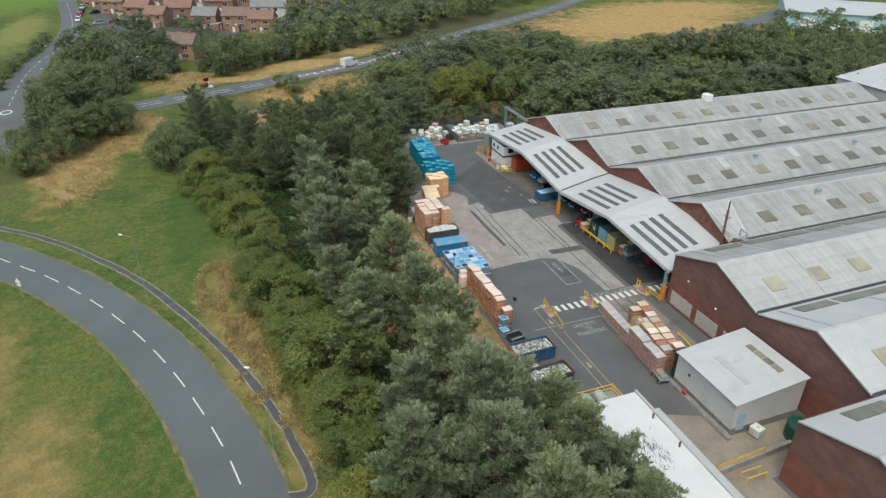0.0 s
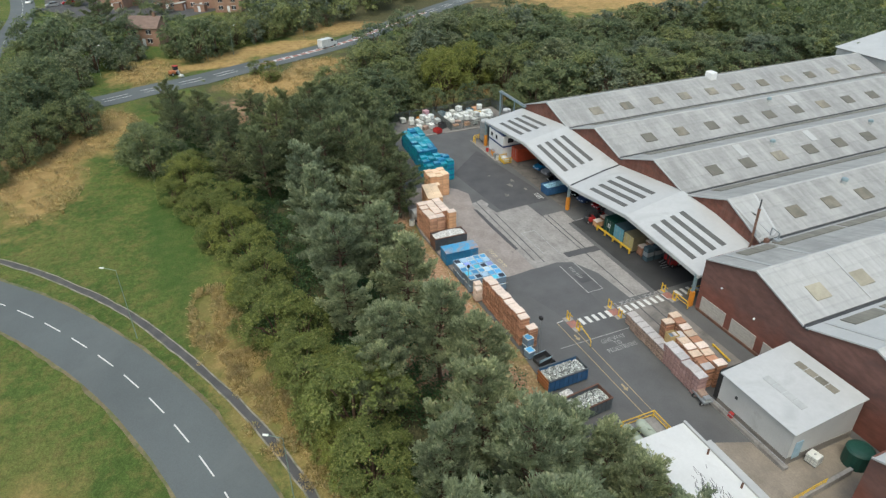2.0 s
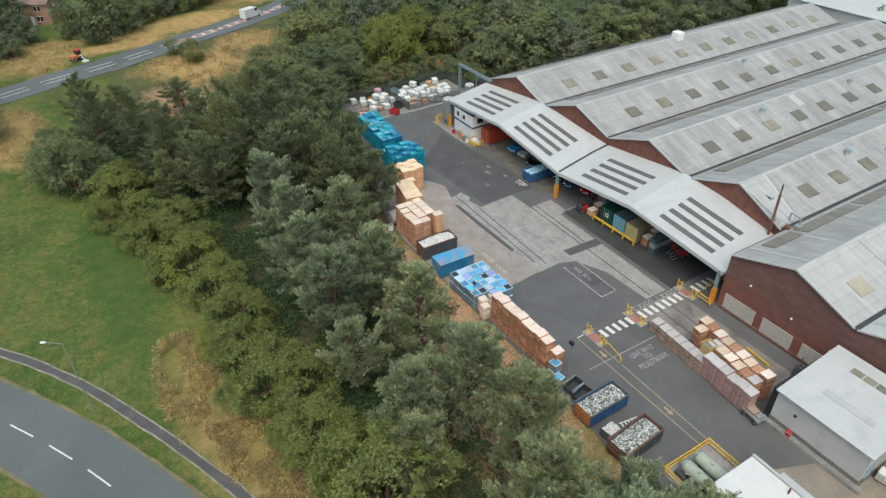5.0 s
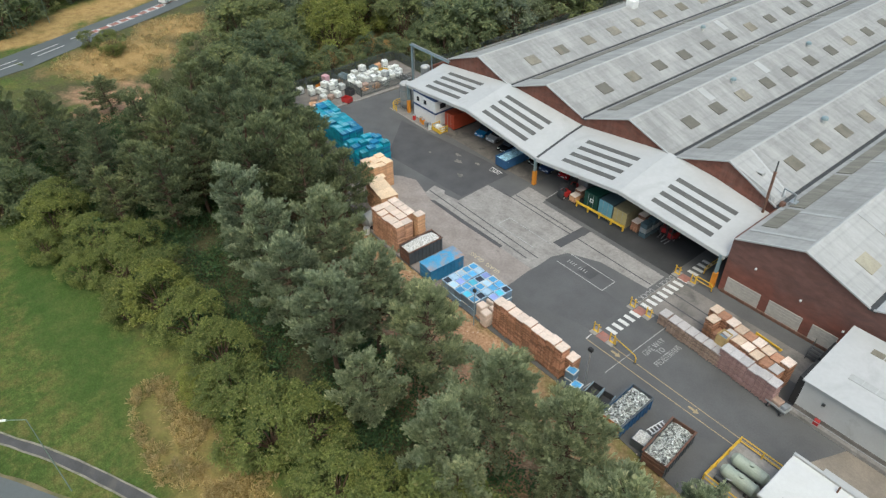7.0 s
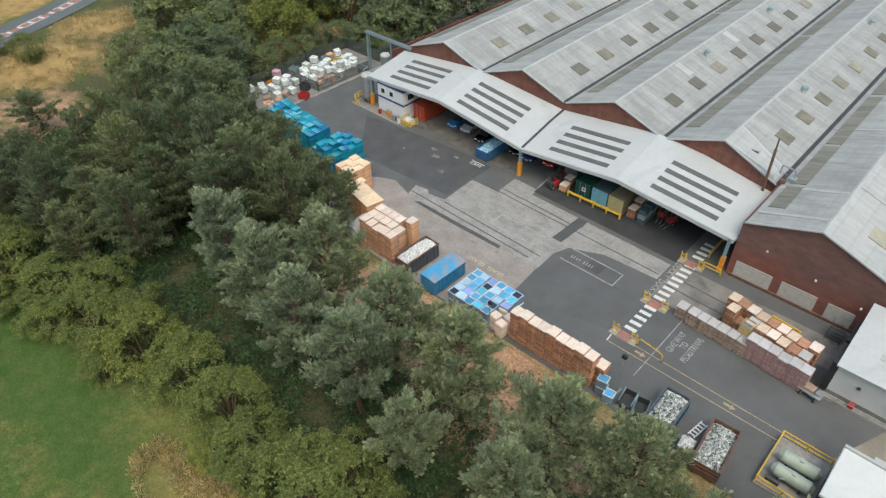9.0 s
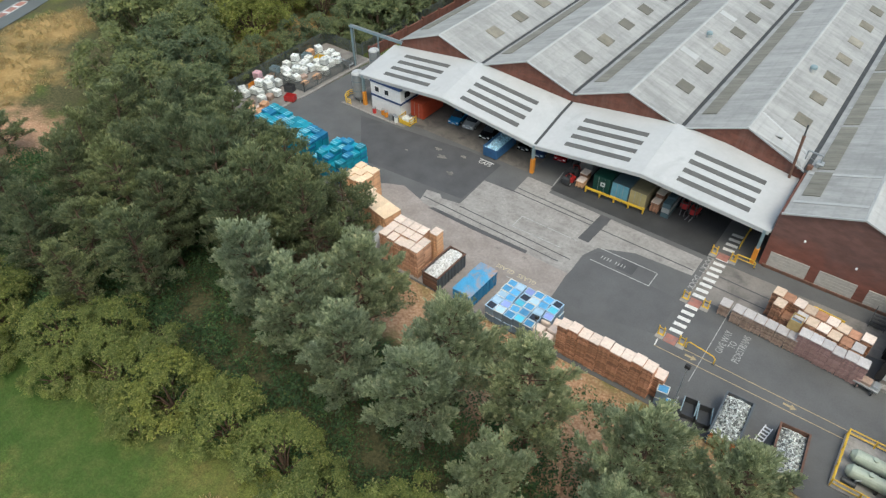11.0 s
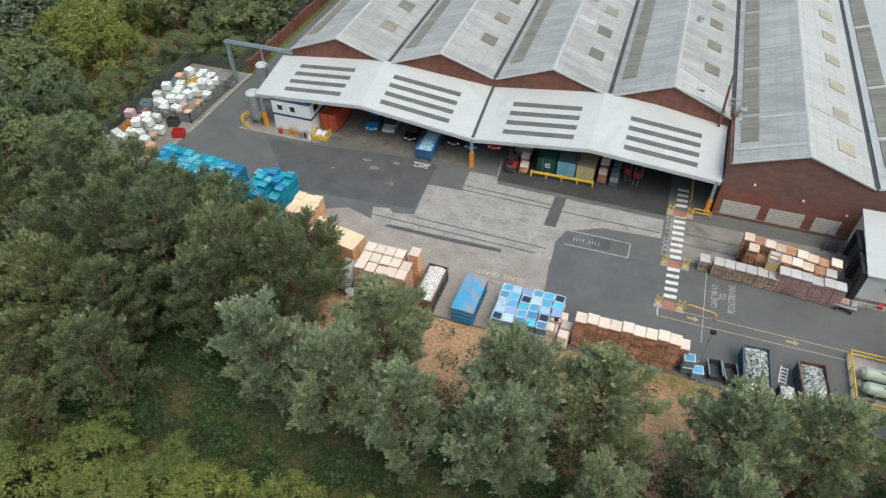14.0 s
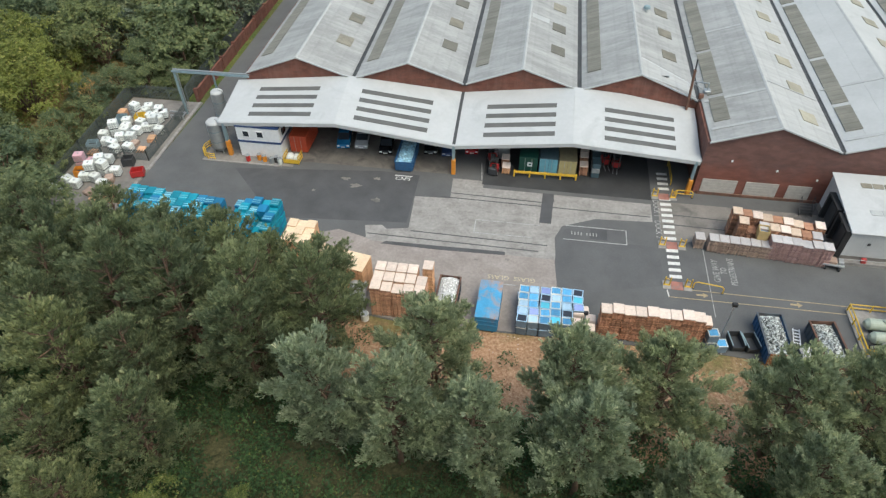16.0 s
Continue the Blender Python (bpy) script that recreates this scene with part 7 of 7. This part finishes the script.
for x, y, top in ((3.9, -35.9, 15.4), (-3.3, -40.9, 16.8), (1.9, -41.9, 16.0), (8.0, -42.6, 15.0), (14.9, -37.4, 15.4), (15.7, -42.6, 16.0), (22.0, -36.3, 14.8), (31.2, -36.4, 14.6), (-16.6, -45.4, 15.7),
                  (-11.6, -36.6, 16.4), (-18.1, -34.4, 17.0), (23.1, -43.8, 12.8), (37.6, -35.2, 14.4), (44.9, -38.2, 15.6), (51.9, -37.2, 17.0), (-24.2, -41.2, 17.0), (-34.0, -42.0, 14.6), (-11.2, -34.2, 17.2),
                  (-20.4, -40.4, 13.4), (31.6, -42.6, 13.8), (58.0, -38.5, 16.5), (63.5, -36.0, 15.5), (55.5, -44.5, 15.5), (66.5, -42.5, 15.0), (73.0, -38.0, 15.0), (47.0, -42.8, 14.2), (35.4, -44.2, 12.4), (-38.5, -33.5, 14.5), (-45.5, -37.0, 9.2), (48, -31.5, 11.5), (52.0, -30.5, 12), (56, -30, 12), (60.5, -29.5, 12.5), (65, -30, 13)):
    tree("pine" if x > -8 else "dark", x, y, top, 1.12)
for x, y, top in ((-24.2, -34.5, 17.4), (-28.1, -28.8, 14.6), (-20.5, -30.0, 15.2), (-14.5, -30.2, 14.8), (-34.5, -29.0, 14.0), (-39.9, -56.8, 15.6), (-30.5, -48.5, 13.8), (-40.5, -47.5, 11.6), (-46.5, -52.0, 13.0), (-41, -24, 12.5), (-35, -24.5, 10.8), (-24, -47, 13.0), (-52.5, -57.0, 14.5), (-19.5, -40.5, 15.0), (-29.5, -36.8, 15.0), (-43.0, -33.0, 13.0), (-37.5, -38.5, 14.5), (-25.5, -30.5, 15.0), (-24.3, -24.6, 12.8), (-17.6, -26.0, 12.5), (-8.4, -26.4, 11.0), (-12.6, -28.0, 12.0), (-30.8, -23.0, 11.5), (-7.1, -31.8, 15.6), (-31.4, -33.0, 15.0), (-46.0, -29.0, 12.5), (-48, -57, 12), (-52.5, -51, 11), (-28, -51, 11), (-20, -50.5, 12.5), (-36.5, -52, 12.5)):
    tree("dark", x, y, top, 1.0 if top > 13.2 else 1.3)
tree("dark", -57.2, -41.0, 8.8, 2.0)
for x, y, top in ((8.5, -50.9, 9.0), (-3.8, -52.6, 9.4), (2.2, -51.4, 9.2), (-13.8, -51.4, 8.8), (-6.6, -50.6, 8.7), (19.4, -51.4, 10.2), (-17.6, -54.6, 8.8), (-10.5, -54.0, 8.9), (13.5, -52.2, 9.0), (27.5, -50.0, 9.2), (21.0, -48.6, 8.8), (35.6, -47.2, 12.0), (42.5, -47.5, 9.4), (30.0, -47.4, 8.2), (-25.0, -57.5, 9.4),
                  (49.0, -48.0, 9.0), (56, -49, 9.5), (-14.0, -57.2, 7.6), (-4.6, -55.8, 7.2), (10.2, -53.6, 7.0), (-21.0, -59.6, 7.6), (25.5, -51.6, 6.4), (33.0, -50.2, 7.4), (39.0, -49.4, 7.4), (63, -47, 9), (-28.0, -56.0, 9.0)):
    tree("bush", x, y, top, 1.15)
for x, y, top in ((-87.0, -35.6, 6.9), (-82.0, -32.8, 7.8)):
    tree("bush", x, y, top, 1.0)
for x, y, top in ((-33.5, -62.0, 12.4), (-52.5, -13.5, 10.6), (-50.4, -22.0, 12.0), (-58.0, -18.0, 10.0), (-61.0, -6.0, 10.5), (-44.0, -20.0, 11.0), (-37.0, -63.5, 11.0), (-45, -63, 9.5), (-34, -58.5, 10)):
    tree("dim", x, y, top)
for x, y, top in ((-52.2, -6.0, 4.6), (-53.0, -1.5, 5.2), (-52.6, 3.0, 4.4), (-53.4, 7.5, 5.4), (-52.0, 12.5, 4.8), (-48.2, 14.2, 4.0), (-44.8, 15.5, 4.4), (-46.5, 19.5, 5.2), (-50.0, 18.0, 6.0), (-44.2, 24.0, 5.0), (-45.0, 31.0, 5.5), (-54.5, -9.5, 6.0)):
    tree("dim", x, y, top, 1.1 if top > 5 else 1.4)
tree("willow", -61.0, 4.5, 11.6), tree("willow", -66.0, 14.0, 11.0), tree("grey", -78.0, 9.5, 17.0), tree("grey", -84, 16, 15.0)
# the mixed wood beyond the compound and along the hall
wood = random.Random(8)
spots = []
while len(spots) < 150:
    x, y = wood.uniform(-100, -43), wood.uniform(-28, 125)
    if (x > -57 and y < 20) or x > -44 and y < 30 or x < -78 - 0.42 * (y + 30) and y < 40 or (x + 62) ** 2 + (y - 8) ** 2 < 100 or any((x - a) ** 2 + (y - b) ** 2 < 22 for a, b in spots) or (x < -88 and y > 55) or (x < -63 and y < -12) or ((x + 63) / 11) ** 2 + ((y + 31) / 9) ** 2 < 1:
        continue
    spots.append((x, y))
for x, y in spots:
    tree("far" if wood.random() < 0.85 else "dim", x, y, height(x, y) + (wood.uniform(6.5, 12.0) if y < 45 else wood.uniform(5, 8.5)), 1.05 if y < 45 else 1.3)
for x, y, top in ((-62, -82, 15), (-70, -86, 16), (-66, -76, 13), (-75, -80, 15), (-44, -88.5, 11), (-54, -86, 11), (-57, -77, 11), (-60, -72.5, 11), (-121, -87, 14), (-128, -82, 13), (-112, -89, 12), (-52, -81, 12), (-82, -84, 14), (-107, -72, 14), (-112, -80, 16), (-118, -70, 15), (-122, -84, 17), (-132, -78, 14), (-100, -80, 11), (-104, -66, 9), (-113, -62, 10), (-126, -64, 12), (-106, -47.5, 15), (-111, -42, 14), (-114, -51, 14), (-116, -36, 11), (-118.5, -30, 10), (-121, -24.5, 11), (-124.5, -18.5, 9.5), (-127, -12, 10), (-130.5, -6, 9.5), (-124, -34, 12), (-128, -26, 12), (-132, -16, 11), (-64, -84.5, 16.5), (-71, -80, 16), (-47, -82.5, 10), (-40, -87, 9.5), (-89.5, -82, 13), (-94, -75.5, 12), (-97, -86, 12), (-124, -44, 11), (-112, -52, 11)):
    tree("dim" if x > -90 else "far", x, y, top)

# woods too far and dense to count
def woods(name, label, count, seed, inside, mat=LEAF_DARK):
    rng = np.random.default_rng(seed)
    vs, taken, misses, n = [], [], 0, 0
    rr = random.Random(seed)
    while n < count:
        x, y = inside(rr)
        if x is None or min((x - q.x) ** 2 + (y - q.y) ** 2 for q in far_line[::6]) < 200 or ((x + 135) / 46) ** 2 + ((y - 118) / 62) ** 2 < 1 or (x + 107) ** 2 + (y - 203) ** 2 < 1700:
            continue
        z = height(x, y)
        if any((x - p) ** 2 + (y - q) ** 2 < 15 for p, q in taken[-160:]):
            misses += 1
            if misses < 4000:
                continue
        taken.append((x, y))
        H = rr.uniform(6, 13)
        R = H * rr.uniform(0.3, 0.42)
        C = [(x, y, z + H * 0.84)]
        for i in range(13):
            t = rr.random()
            k = R * 0.8 * math.sin(math.pi * (0.2 + 0.68 * t)) ** 0.6
            C.append((x + k * math.cos(i * 2.4), y + k * math.sin(i * 2.4), z + H * (0.22 + 0.6 * t)))
        v, f = sprays(rng, np.array(C), np.full(14, R * 0.36), 560, 0.38, 0.8, 0.5, 0.7, 0.5)
        vs.append(v)
        n += 1
    v = np.concatenate(vs)
    tagged(new(name, blades(name, v, np.arange(len(v)).reshape(-1, 3), mat)), label, "woods", "", "stuff")


def beyond_road(r):
    y = r.uniform(-45, 175)
    x = (-117 if y < 0 else -121 - 0.62 * y) - r.uniform(2, 75)
    if y < -20 and x < -135 or x < -190 and y < 10:
        return None, None
    return x, y


def behind_hall(r):
    x, y = r.uniform(-92, 60), r.uniform(100, 175)
    if x < -60 and y < 118 and x < -88 + (y - 100) * 0.2:
        return None, None
    return x, y


def horizon_wood(r):
    a, d = r.uniform(-0.35, 2.2), r.uniform(215, 420)
    return -60 - d * math.cos(a), 40 + d * math.sin(a)


def undergrowth():
    """Brambles and saplings under the pines, a low uneven carpet of leaves."""
    rng, rr, C, R = np.random.default_rng(9), random.Random(9), [], []
    while len(C) < 1700:
        x, y = rr.uniform(-55, 78), rr.uniform(-57, -27)
        if y > -35.5 and x > -14 and rr.random() < 0.88 or y < -53 and x > -16 or y < -49.5 and x > 20 or noise.noise((x * 0.12, y * 0.12, 3)) < -0.42:
            continue
        r = rr.uniform(0.6, 1.7)
        C.append((x, y, height(x, y) + r * 0.35)), R.append(r)
    v, f = sprays(rng, np.array(C), np.array(R), 170000, 0.135, 0.75, 0.4, 0.6, 0.6)
    tagged(new("undergrowth", blades("undergrowth", v, f, IVY)), "dense dark green brambles under the pines", "undergrowth", "", "stuff")


undergrowth()
woods("woodland", "dense green woodland beyond the main road", 150, 3, beyond_road)
woods("woodland", "grey-green trees among the woodland", 110, 13, beyond_road, LEAF_GREY)
woods("woodland", "dense green woodland behind the factory", 190, 4, behind_hall)
woods("woodland", "far dark woodland on the horizon", 260, 6, horizon_wood)


tree("dark", -128, -69, 17.5, 1.5)
# the low hedge along the residential road, and small trees in the gardens
for x, y, top in ((-107, -104.6, 6.6), (-113, -105.2, 6.0), (-120, -105.0, 6.4), (-127, -105.2, 6.8), (-133, -104.6, 6.2), (-140, -104.0, 6.6), (-147, -103.2, 6.2), (-155, -102.6, 6.8), (-163, -102.2, 6.4), (-171, -102.0, 6.8), (-199, -80, 8.5), (-214, -64, 8.0), (-238, -76, 8.8), (-187, -42, 9.0), (-200, -34, 8.4), (-211, -22, 9.0), (-236, -38, 9.2), (-256, -62, 9.0), (-186, -58, 8.0), (-172, -52, 9.0), (-160, -56, 9.5), (-152, -64, 10.0)):
    tree("far", x, y, top, 1.3)

STRAW = leafy("dry_straw_grass", (0.36, 0.27, 0.12), (0.66, 0.52, 0.28), (0.45, 0.44, 0.2), patch=0.5)


def dry_grass():
    """Tall dead grass along the hedge and on the banks, in ragged drifts."""
    rng, rr, P = np.random.default_rng(21), random.Random(21), []
    drifts = ((15.0, -57.4, 11, 3.2), (26, -55.0, 11, 2.6), (38, -51.2, 14, 2.4), (-80, -33, 8, 12), (-88, -18, 7, 9), (-60, -71, 13, 8), (-44, -79, 22, 7), (-100, -61, 12, 7))
    for cx, cy, rx, ry in drifts:
        n = int(85 * rx * ry if cx > 0 else 24 * rx * ry)
        while n > 0:
            x, y = cx + rx * rr.uniform(-1, 1), cy + ry * rr.uniform(-1, 1)
            n -= 1
            if ((x - cx) / rx) ** 2 + ((y - cy) / ry) ** 2 > 1 or noise.noise((x * 0.35, y * 0.35, 5)) < -0.12 or min((x - q.x) ** 2 + (y - q.y) ** 2 for q in path_line[::3]) < 2.2 or min((x - q.x) ** 2 + (y - q.y) ** 2 for q in far_line[::3]) < 30:
                continue
            P.append((x, y, height(x, y) - 0.05))
    P = np.array(P)
    v, f = tufts(rng, P, rng.normal(size=P.shape) * 0.6 + np.array([0, 0, 0.7]), 5, 0.5, 0.04, 0.9)
    tagged(new("dry_grass", blades("dry_grass", v, f, STRAW)), "tall straw-coloured dry grass along the hedge", "grass", "", "stuff")


dry_grass()


def litter():
    """Loose scraps along the foot of the bank."""
    rr, g = random.Random(17), Geo()
    for _ in range(80):
        x, y, a, s = rr.uniform(-4, 42), rr.gauss(-27.0, 1.0), rr.uniform(0, 3), rr.uniform(0.04, 0.1)
        c, d, z = math.cos(a) * s, math.sin(a) * s, height(x, y) + 0.03
        g.add([(x - c, y - d, z), (x + d, y - c, z), (x + c, y + d, z), (x - d, y + c, z), (x, y, z + 0.07)], [(3, 2, 1, 0), (0, 1, 4), (1, 2, 4), (2, 3, 4), (3, 0, 4)])
    tagged(new("litter", g.mesh("litter", TOP_BOARD)), "pale scraps of litter on the bank", "litter", "", "stuff")


litter()


# ---- houses, far buildings and vehicles beyond the wood ----
ROOF_TILE = [surface("roof_tiles_" + n, c, 0.2, 0.6, 4.0, 0.85, 0, 0.2, stretch=(1, 1, 3)) for n, c in (("brown", (0.19, 0.135, 0.11)), ("grey", (0.2, 0.205, 0.21)), ("red", (0.22, 0.13, 0.10)))]
RENDER_WALL = plain("pale_house_wall", (0.55, 0.54, 0.5), 0.8)


def house(x, y, rz, L=9.0, D=7.0, H=5.2, roof=0, wall=None, label="brick terraced house with a tiled roof"):
    t = thing("house", x, y, height(x, y), rz, label, "house", "houses of the estate")
    top = H + D * 0.34
    part("wall", Geo().prism([(-D / 2, -0.2), (D / 2, -0.2), (D / 2, H), (0, top), (-D / 2, H)], "x", -L / 2, L / 2), wall or BRICK_HOUSE, t)
    for s in (-1, 1):
        a, b = (0.0, top + 0.02), (s * (D / 2 + 0.35), H - 0.22)
        o = [a, b, (b[0], b[1] + 0.16), (0.0, top + 0.18)]
        part("roof", Geo().prism(o if s > 0 else o[::-1], "x", -L / 2 - 0.2, L / 2 + 0.2), ROOF_TILE[roof], t, "weathered tiled roof slope")
    c = part("chimney", Geo().cbox(L * 0.3 - 0.35, -0.35, top - 0.6, L * 0.3 + 0.35, 0.35, top + 1.0, 0.04), BRICK_HOUSE, t)
    part("pot", Geo().cyl((L * 0.3, 0, top + 1.0), (L * 0.3, 0, top + 1.35), 0.12, n=8), ROOF_TILE[2], c)
    for s in (-1, 1):
        for u in (-L * 0.28, L * 0.2):
            for z in (0.9, 3.3):
                yy = s * D / 2
                w = part("window", Geo().box(u - 0.7, yy - 0.04, z, u + 0.7, yy + 0.04, z + 1.15), GLASS_DARK, t)
                part("window_frame", Geo().box(u - 0.78, yy - 0.06, z - 0.08, u + 0.78, yy + 0.06, z).box(u - 0.78, yy - 0.06, z + 1.15, u + 0.78, yy + 0.06, z + 1.23).box(u - 0.04, yy - 0.06, z, u + 0.04, yy + 0.06, z + 1.15), WHITE_WALL, w)
    part("door", Geo().box(-0.45, -D / 2 - 0.05, 0, 0.45, -D / 2 + 0.02, 2.05), WHITE_WALL, t)


for i, (x, y, rz, L, rf, w) in enumerate(((-131, -58, 62, 9, 0, None), (-178, -38, 70, 10, 0, None), (-182, -49, 70, 9, 1, None), (-196, -24, 75, 14, 1, RENDER_WALL), (-210, -73, 62, 10, 2, None), (-229, -83, 62, 10, 0, None), (-205, -58, 70, 11, 2, None), (-226, -60, 65, 10, 0, None),
                                          (-218, -41, 70, 11, 2, None), (-221, -28, 75, 10, 0, None), (-232, -14, 75, 12, 0, None), (-226, 0, 80, 14, 1, None), (-246, -70, 65, 11, 0, None), (-244, -48, 70, 11, 1, None), (-250, -32, 72, 12, 2, None), (-268, -80, 65, 12, 0, None), (-266, -58, 68, 12, 2, None),
                                          (-274, -38, 70, 12, 0, None), (-262, -14, 75, 12, 1, None), (-290, -66, 66, 12, 2, None), (-296, -44, 70, 12, 0, None), (-190, -66, 60, 8, 2, None), (-168, -30, 70, 9, 2, None), (-252, -92, 60, 10, 2, None), (-310, -88, 60, 12, 0, None))):
    house(x, y, rz, L, 7.2, 5.0, rf, w, "white-walled house with a grey roof" if w else ("brick house with a grey slate roof" if rf == 1 else "red brick house with a brown tiled roof"))
structure("pavement", Geo().slab([(-164, -72), (-196, -90), (-300, -98), (-330, -20), (-240, 14), (-205, 8), (-176, -24), (-160, -50)][::-1], RISE - 0.2, RISE + 0.03), FOOTPATH, "grey paved courts between the houses", "street")
structure("pavement", ribbon(curve_points([(-196, -92), (-214, -50), (-208, -36), (-205, -12)]), -4, 4, 0.05), FOOTPATH, "grey estate street between houses", "street")
structure("pavement", ribbon(curve_points([(-232, -96), (-236, -60), (-240, -22), (-246, 4)]), -4, 4, 0.05), FOOTPATH, "grey estate street between houses", "street")
def garden_shed(x, y, rz, w, d, wall, label):
    t = thing("garden_shed", x, y, height(x, y), rz, label, "shed", "sheds in the gardens")
    part("wall", Geo().prism([(-d / 2, -0.1), (d / 2, -0.1), (d / 2, 2.1), (-d / 2, 2.5)], "x", -w / 2, w / 2), wall, t)
    part("roof", Geo().prism([(-d / 2 - 0.15, 2.52), (d / 2 + 0.15, 2.1), (d / 2 + 0.15, 2.2), (-d / 2 - 0.15, 2.62)], "x", -w / 2 - 0.15, w / 2 + 0.15), ROOF_LIGHT, t, "pale sheet roof")
    part("door", Geo().box(-0.45, -d / 2 - 0.04, 0, 0.45, -d / 2 + 0.01, 1.95), WHITE_WALL, t)


shed_rng = random.Random(12)
for x, y in ((-186, -66), (-192, -60), (-198, -68), (-190, -52), (-197, -46), (-214, -80), (-218, -68), (-211, -48), (-228, -72), (-232, -50), (-206, -30), (-212, -34), (-228, -30), (-238, -66), (-254, -50), (-176, -46), (-170, -40)):
    brick = shed_rng.random() < 0.5
    garden_shed(x, y, 62 + shed_rng.choice((0, 90)) + shed_rng.uniform(-6, 6), shed_rng.uniform(2.4, 5.0), shed_rng.uniform(2.0, 3.2), BRICK_HOUSE if brick else RENDER_WALL, "small brick outhouse with a pale roof" if brick else "small pale rendered shed with a sheet roof")
car_rng = random.Random(4)
for i in range(16):
    x, y = ((-201.5 - 0.45 * (i * 5.5), -88 + 5.0 * i) if i < 7 else (-229 - 0.12 * (i - 7) * 7, -92 + (i - 7) * 7.0))
    car(x, y, 20 + car_rng.uniform(-8, 8), car_rng.choice((CAR_SILVER, CAR_WHITE, CAR_BLACK, CAR_RED, CAR_BLUE)), "car parked in the estate street")
for i in range(6):
    car(-212 - 11 * i, -96.2 - 0.55 * i, 86, car_rng.choice((CAR_SILVER, CAR_WHITE, CAR_BLACK, CAR_RED)), "car parked beside the residential road")
car(-104.6, -12.5, 206, CAR_WHITE, "white panel van on the main road", 5.4, 2.0, 2.4, True)
t = thing("mowing_tractor", -94.5, -54.2, height(-94, -54), 30, "small orange-red mowing tractor on the verge", "tractor")
part("body", Geo().cbox(-0.6, -1.3, 0.5, 0.6, 0.9, 1.2, 0.1), plain("faded_orange_paint", (0.45, 0.15, 0.06), 0.6), t)
part("cab", Geo().cbox(-0.55, 0.0, 1.2, 0.55, 1.0, 2.1, 0.1), GLASS_DARK, t)
part("cab_roof", Geo().cbox(-0.62, -0.06, 2.1, 0.62, 1.06, 2.2, 0.04), RED, t)
part("mower_arm", Geo().tube([(0.6, 0.2, 0.9), (1.8, 0.0, 1.5), (2.6, 0.0, 0.4)], 0.09, 6), TOTE, t)
part("mower_head", Geo().cbox(2.2, -0.5, 0.1, 3.3, 0.5, 0.5, 0.05), TOTE, t)
for s in (-0.65, 0.65):
    wheel(t, s, 0.6, 0.55, 0.3), wheel(t, s, -0.9, 0.36, 0.24)
for x, y, rz in ((-99.5, -71, 90), (-107, -38, 110), (-104, -45, 110), (-118, -16, 120), (-93, -92, 60), (-121, -95, 90)):
    lamp_post(x, y, 7.5, 1.4, rz, "grey street lamp beside the main road")
t = thing("road_sign", 6.0, -81.2, height(6.0, -81.2), 60, "triangular white road sign with a smaller plate on a grey post", "sign")
part("post", Geo().cyl((0, 0, 0), (0, 0, 2.9), 0.04, n=8), STEEL, t)
part("plate", Geo().prism([(-0.42, 2.2), (0.42, 2.2), (0.0, 2.95)], "y", -0.07, -0.045), WHITE_WALL, t, "white triangular plate")
part("plate", Geo().prism([(-0.26, 1.7), (0.26, 1.7), (0.26, 2.1), (-0.26, 2.1)], "y", -0.07, -0.045), WHITE_WALL, t, "small white plate")
far_mat = plain("pale_blue_cladding", (0.35, 0.5, 0.56), 0.5)
t = thing("warehouse", -107.4, 203.0, RISE, 49, "distant pale blue warehouse with a white roof", "warehouse")
part("wall", Geo().prism([(-20, -0.3), (20, -0.3), (20, 6.0), (0, 7.6), (-20, 6.0)], "x", -34, 34), far_mat, t)
for s in (-1, 1):
    o = [(0, 7.62), (s * 20.6, 5.97), (s * 20.6, 6.15), (0, 7.8)]
    part("roof", Geo().prism(o if s > 0 else o[::-1], "x", -34.5, 34.5), ROOF_WHITE, t, "white metal roof slope")
for i in range(6):
    part("roller_door", Geo().box(-28 + 10 * i, -20.08, 0, -23.5 + 10 * i, -19.95, 4.2), WHITE_WALL, t)
t = thing("back_hall", 0, 0, 0, 0, "pale roofed hall behind the factory", "factory")
part("wall", Geo().box(-30, 96, 0, 40, 130, 9.2), CLADDING, t)
part("roof", Geo().prism([(95.5, 9.2), (130.5, 9.2), (113, 11.6)], "x", -30.5, 40.5), ROOF_WHITE, t, "pale metal roof")
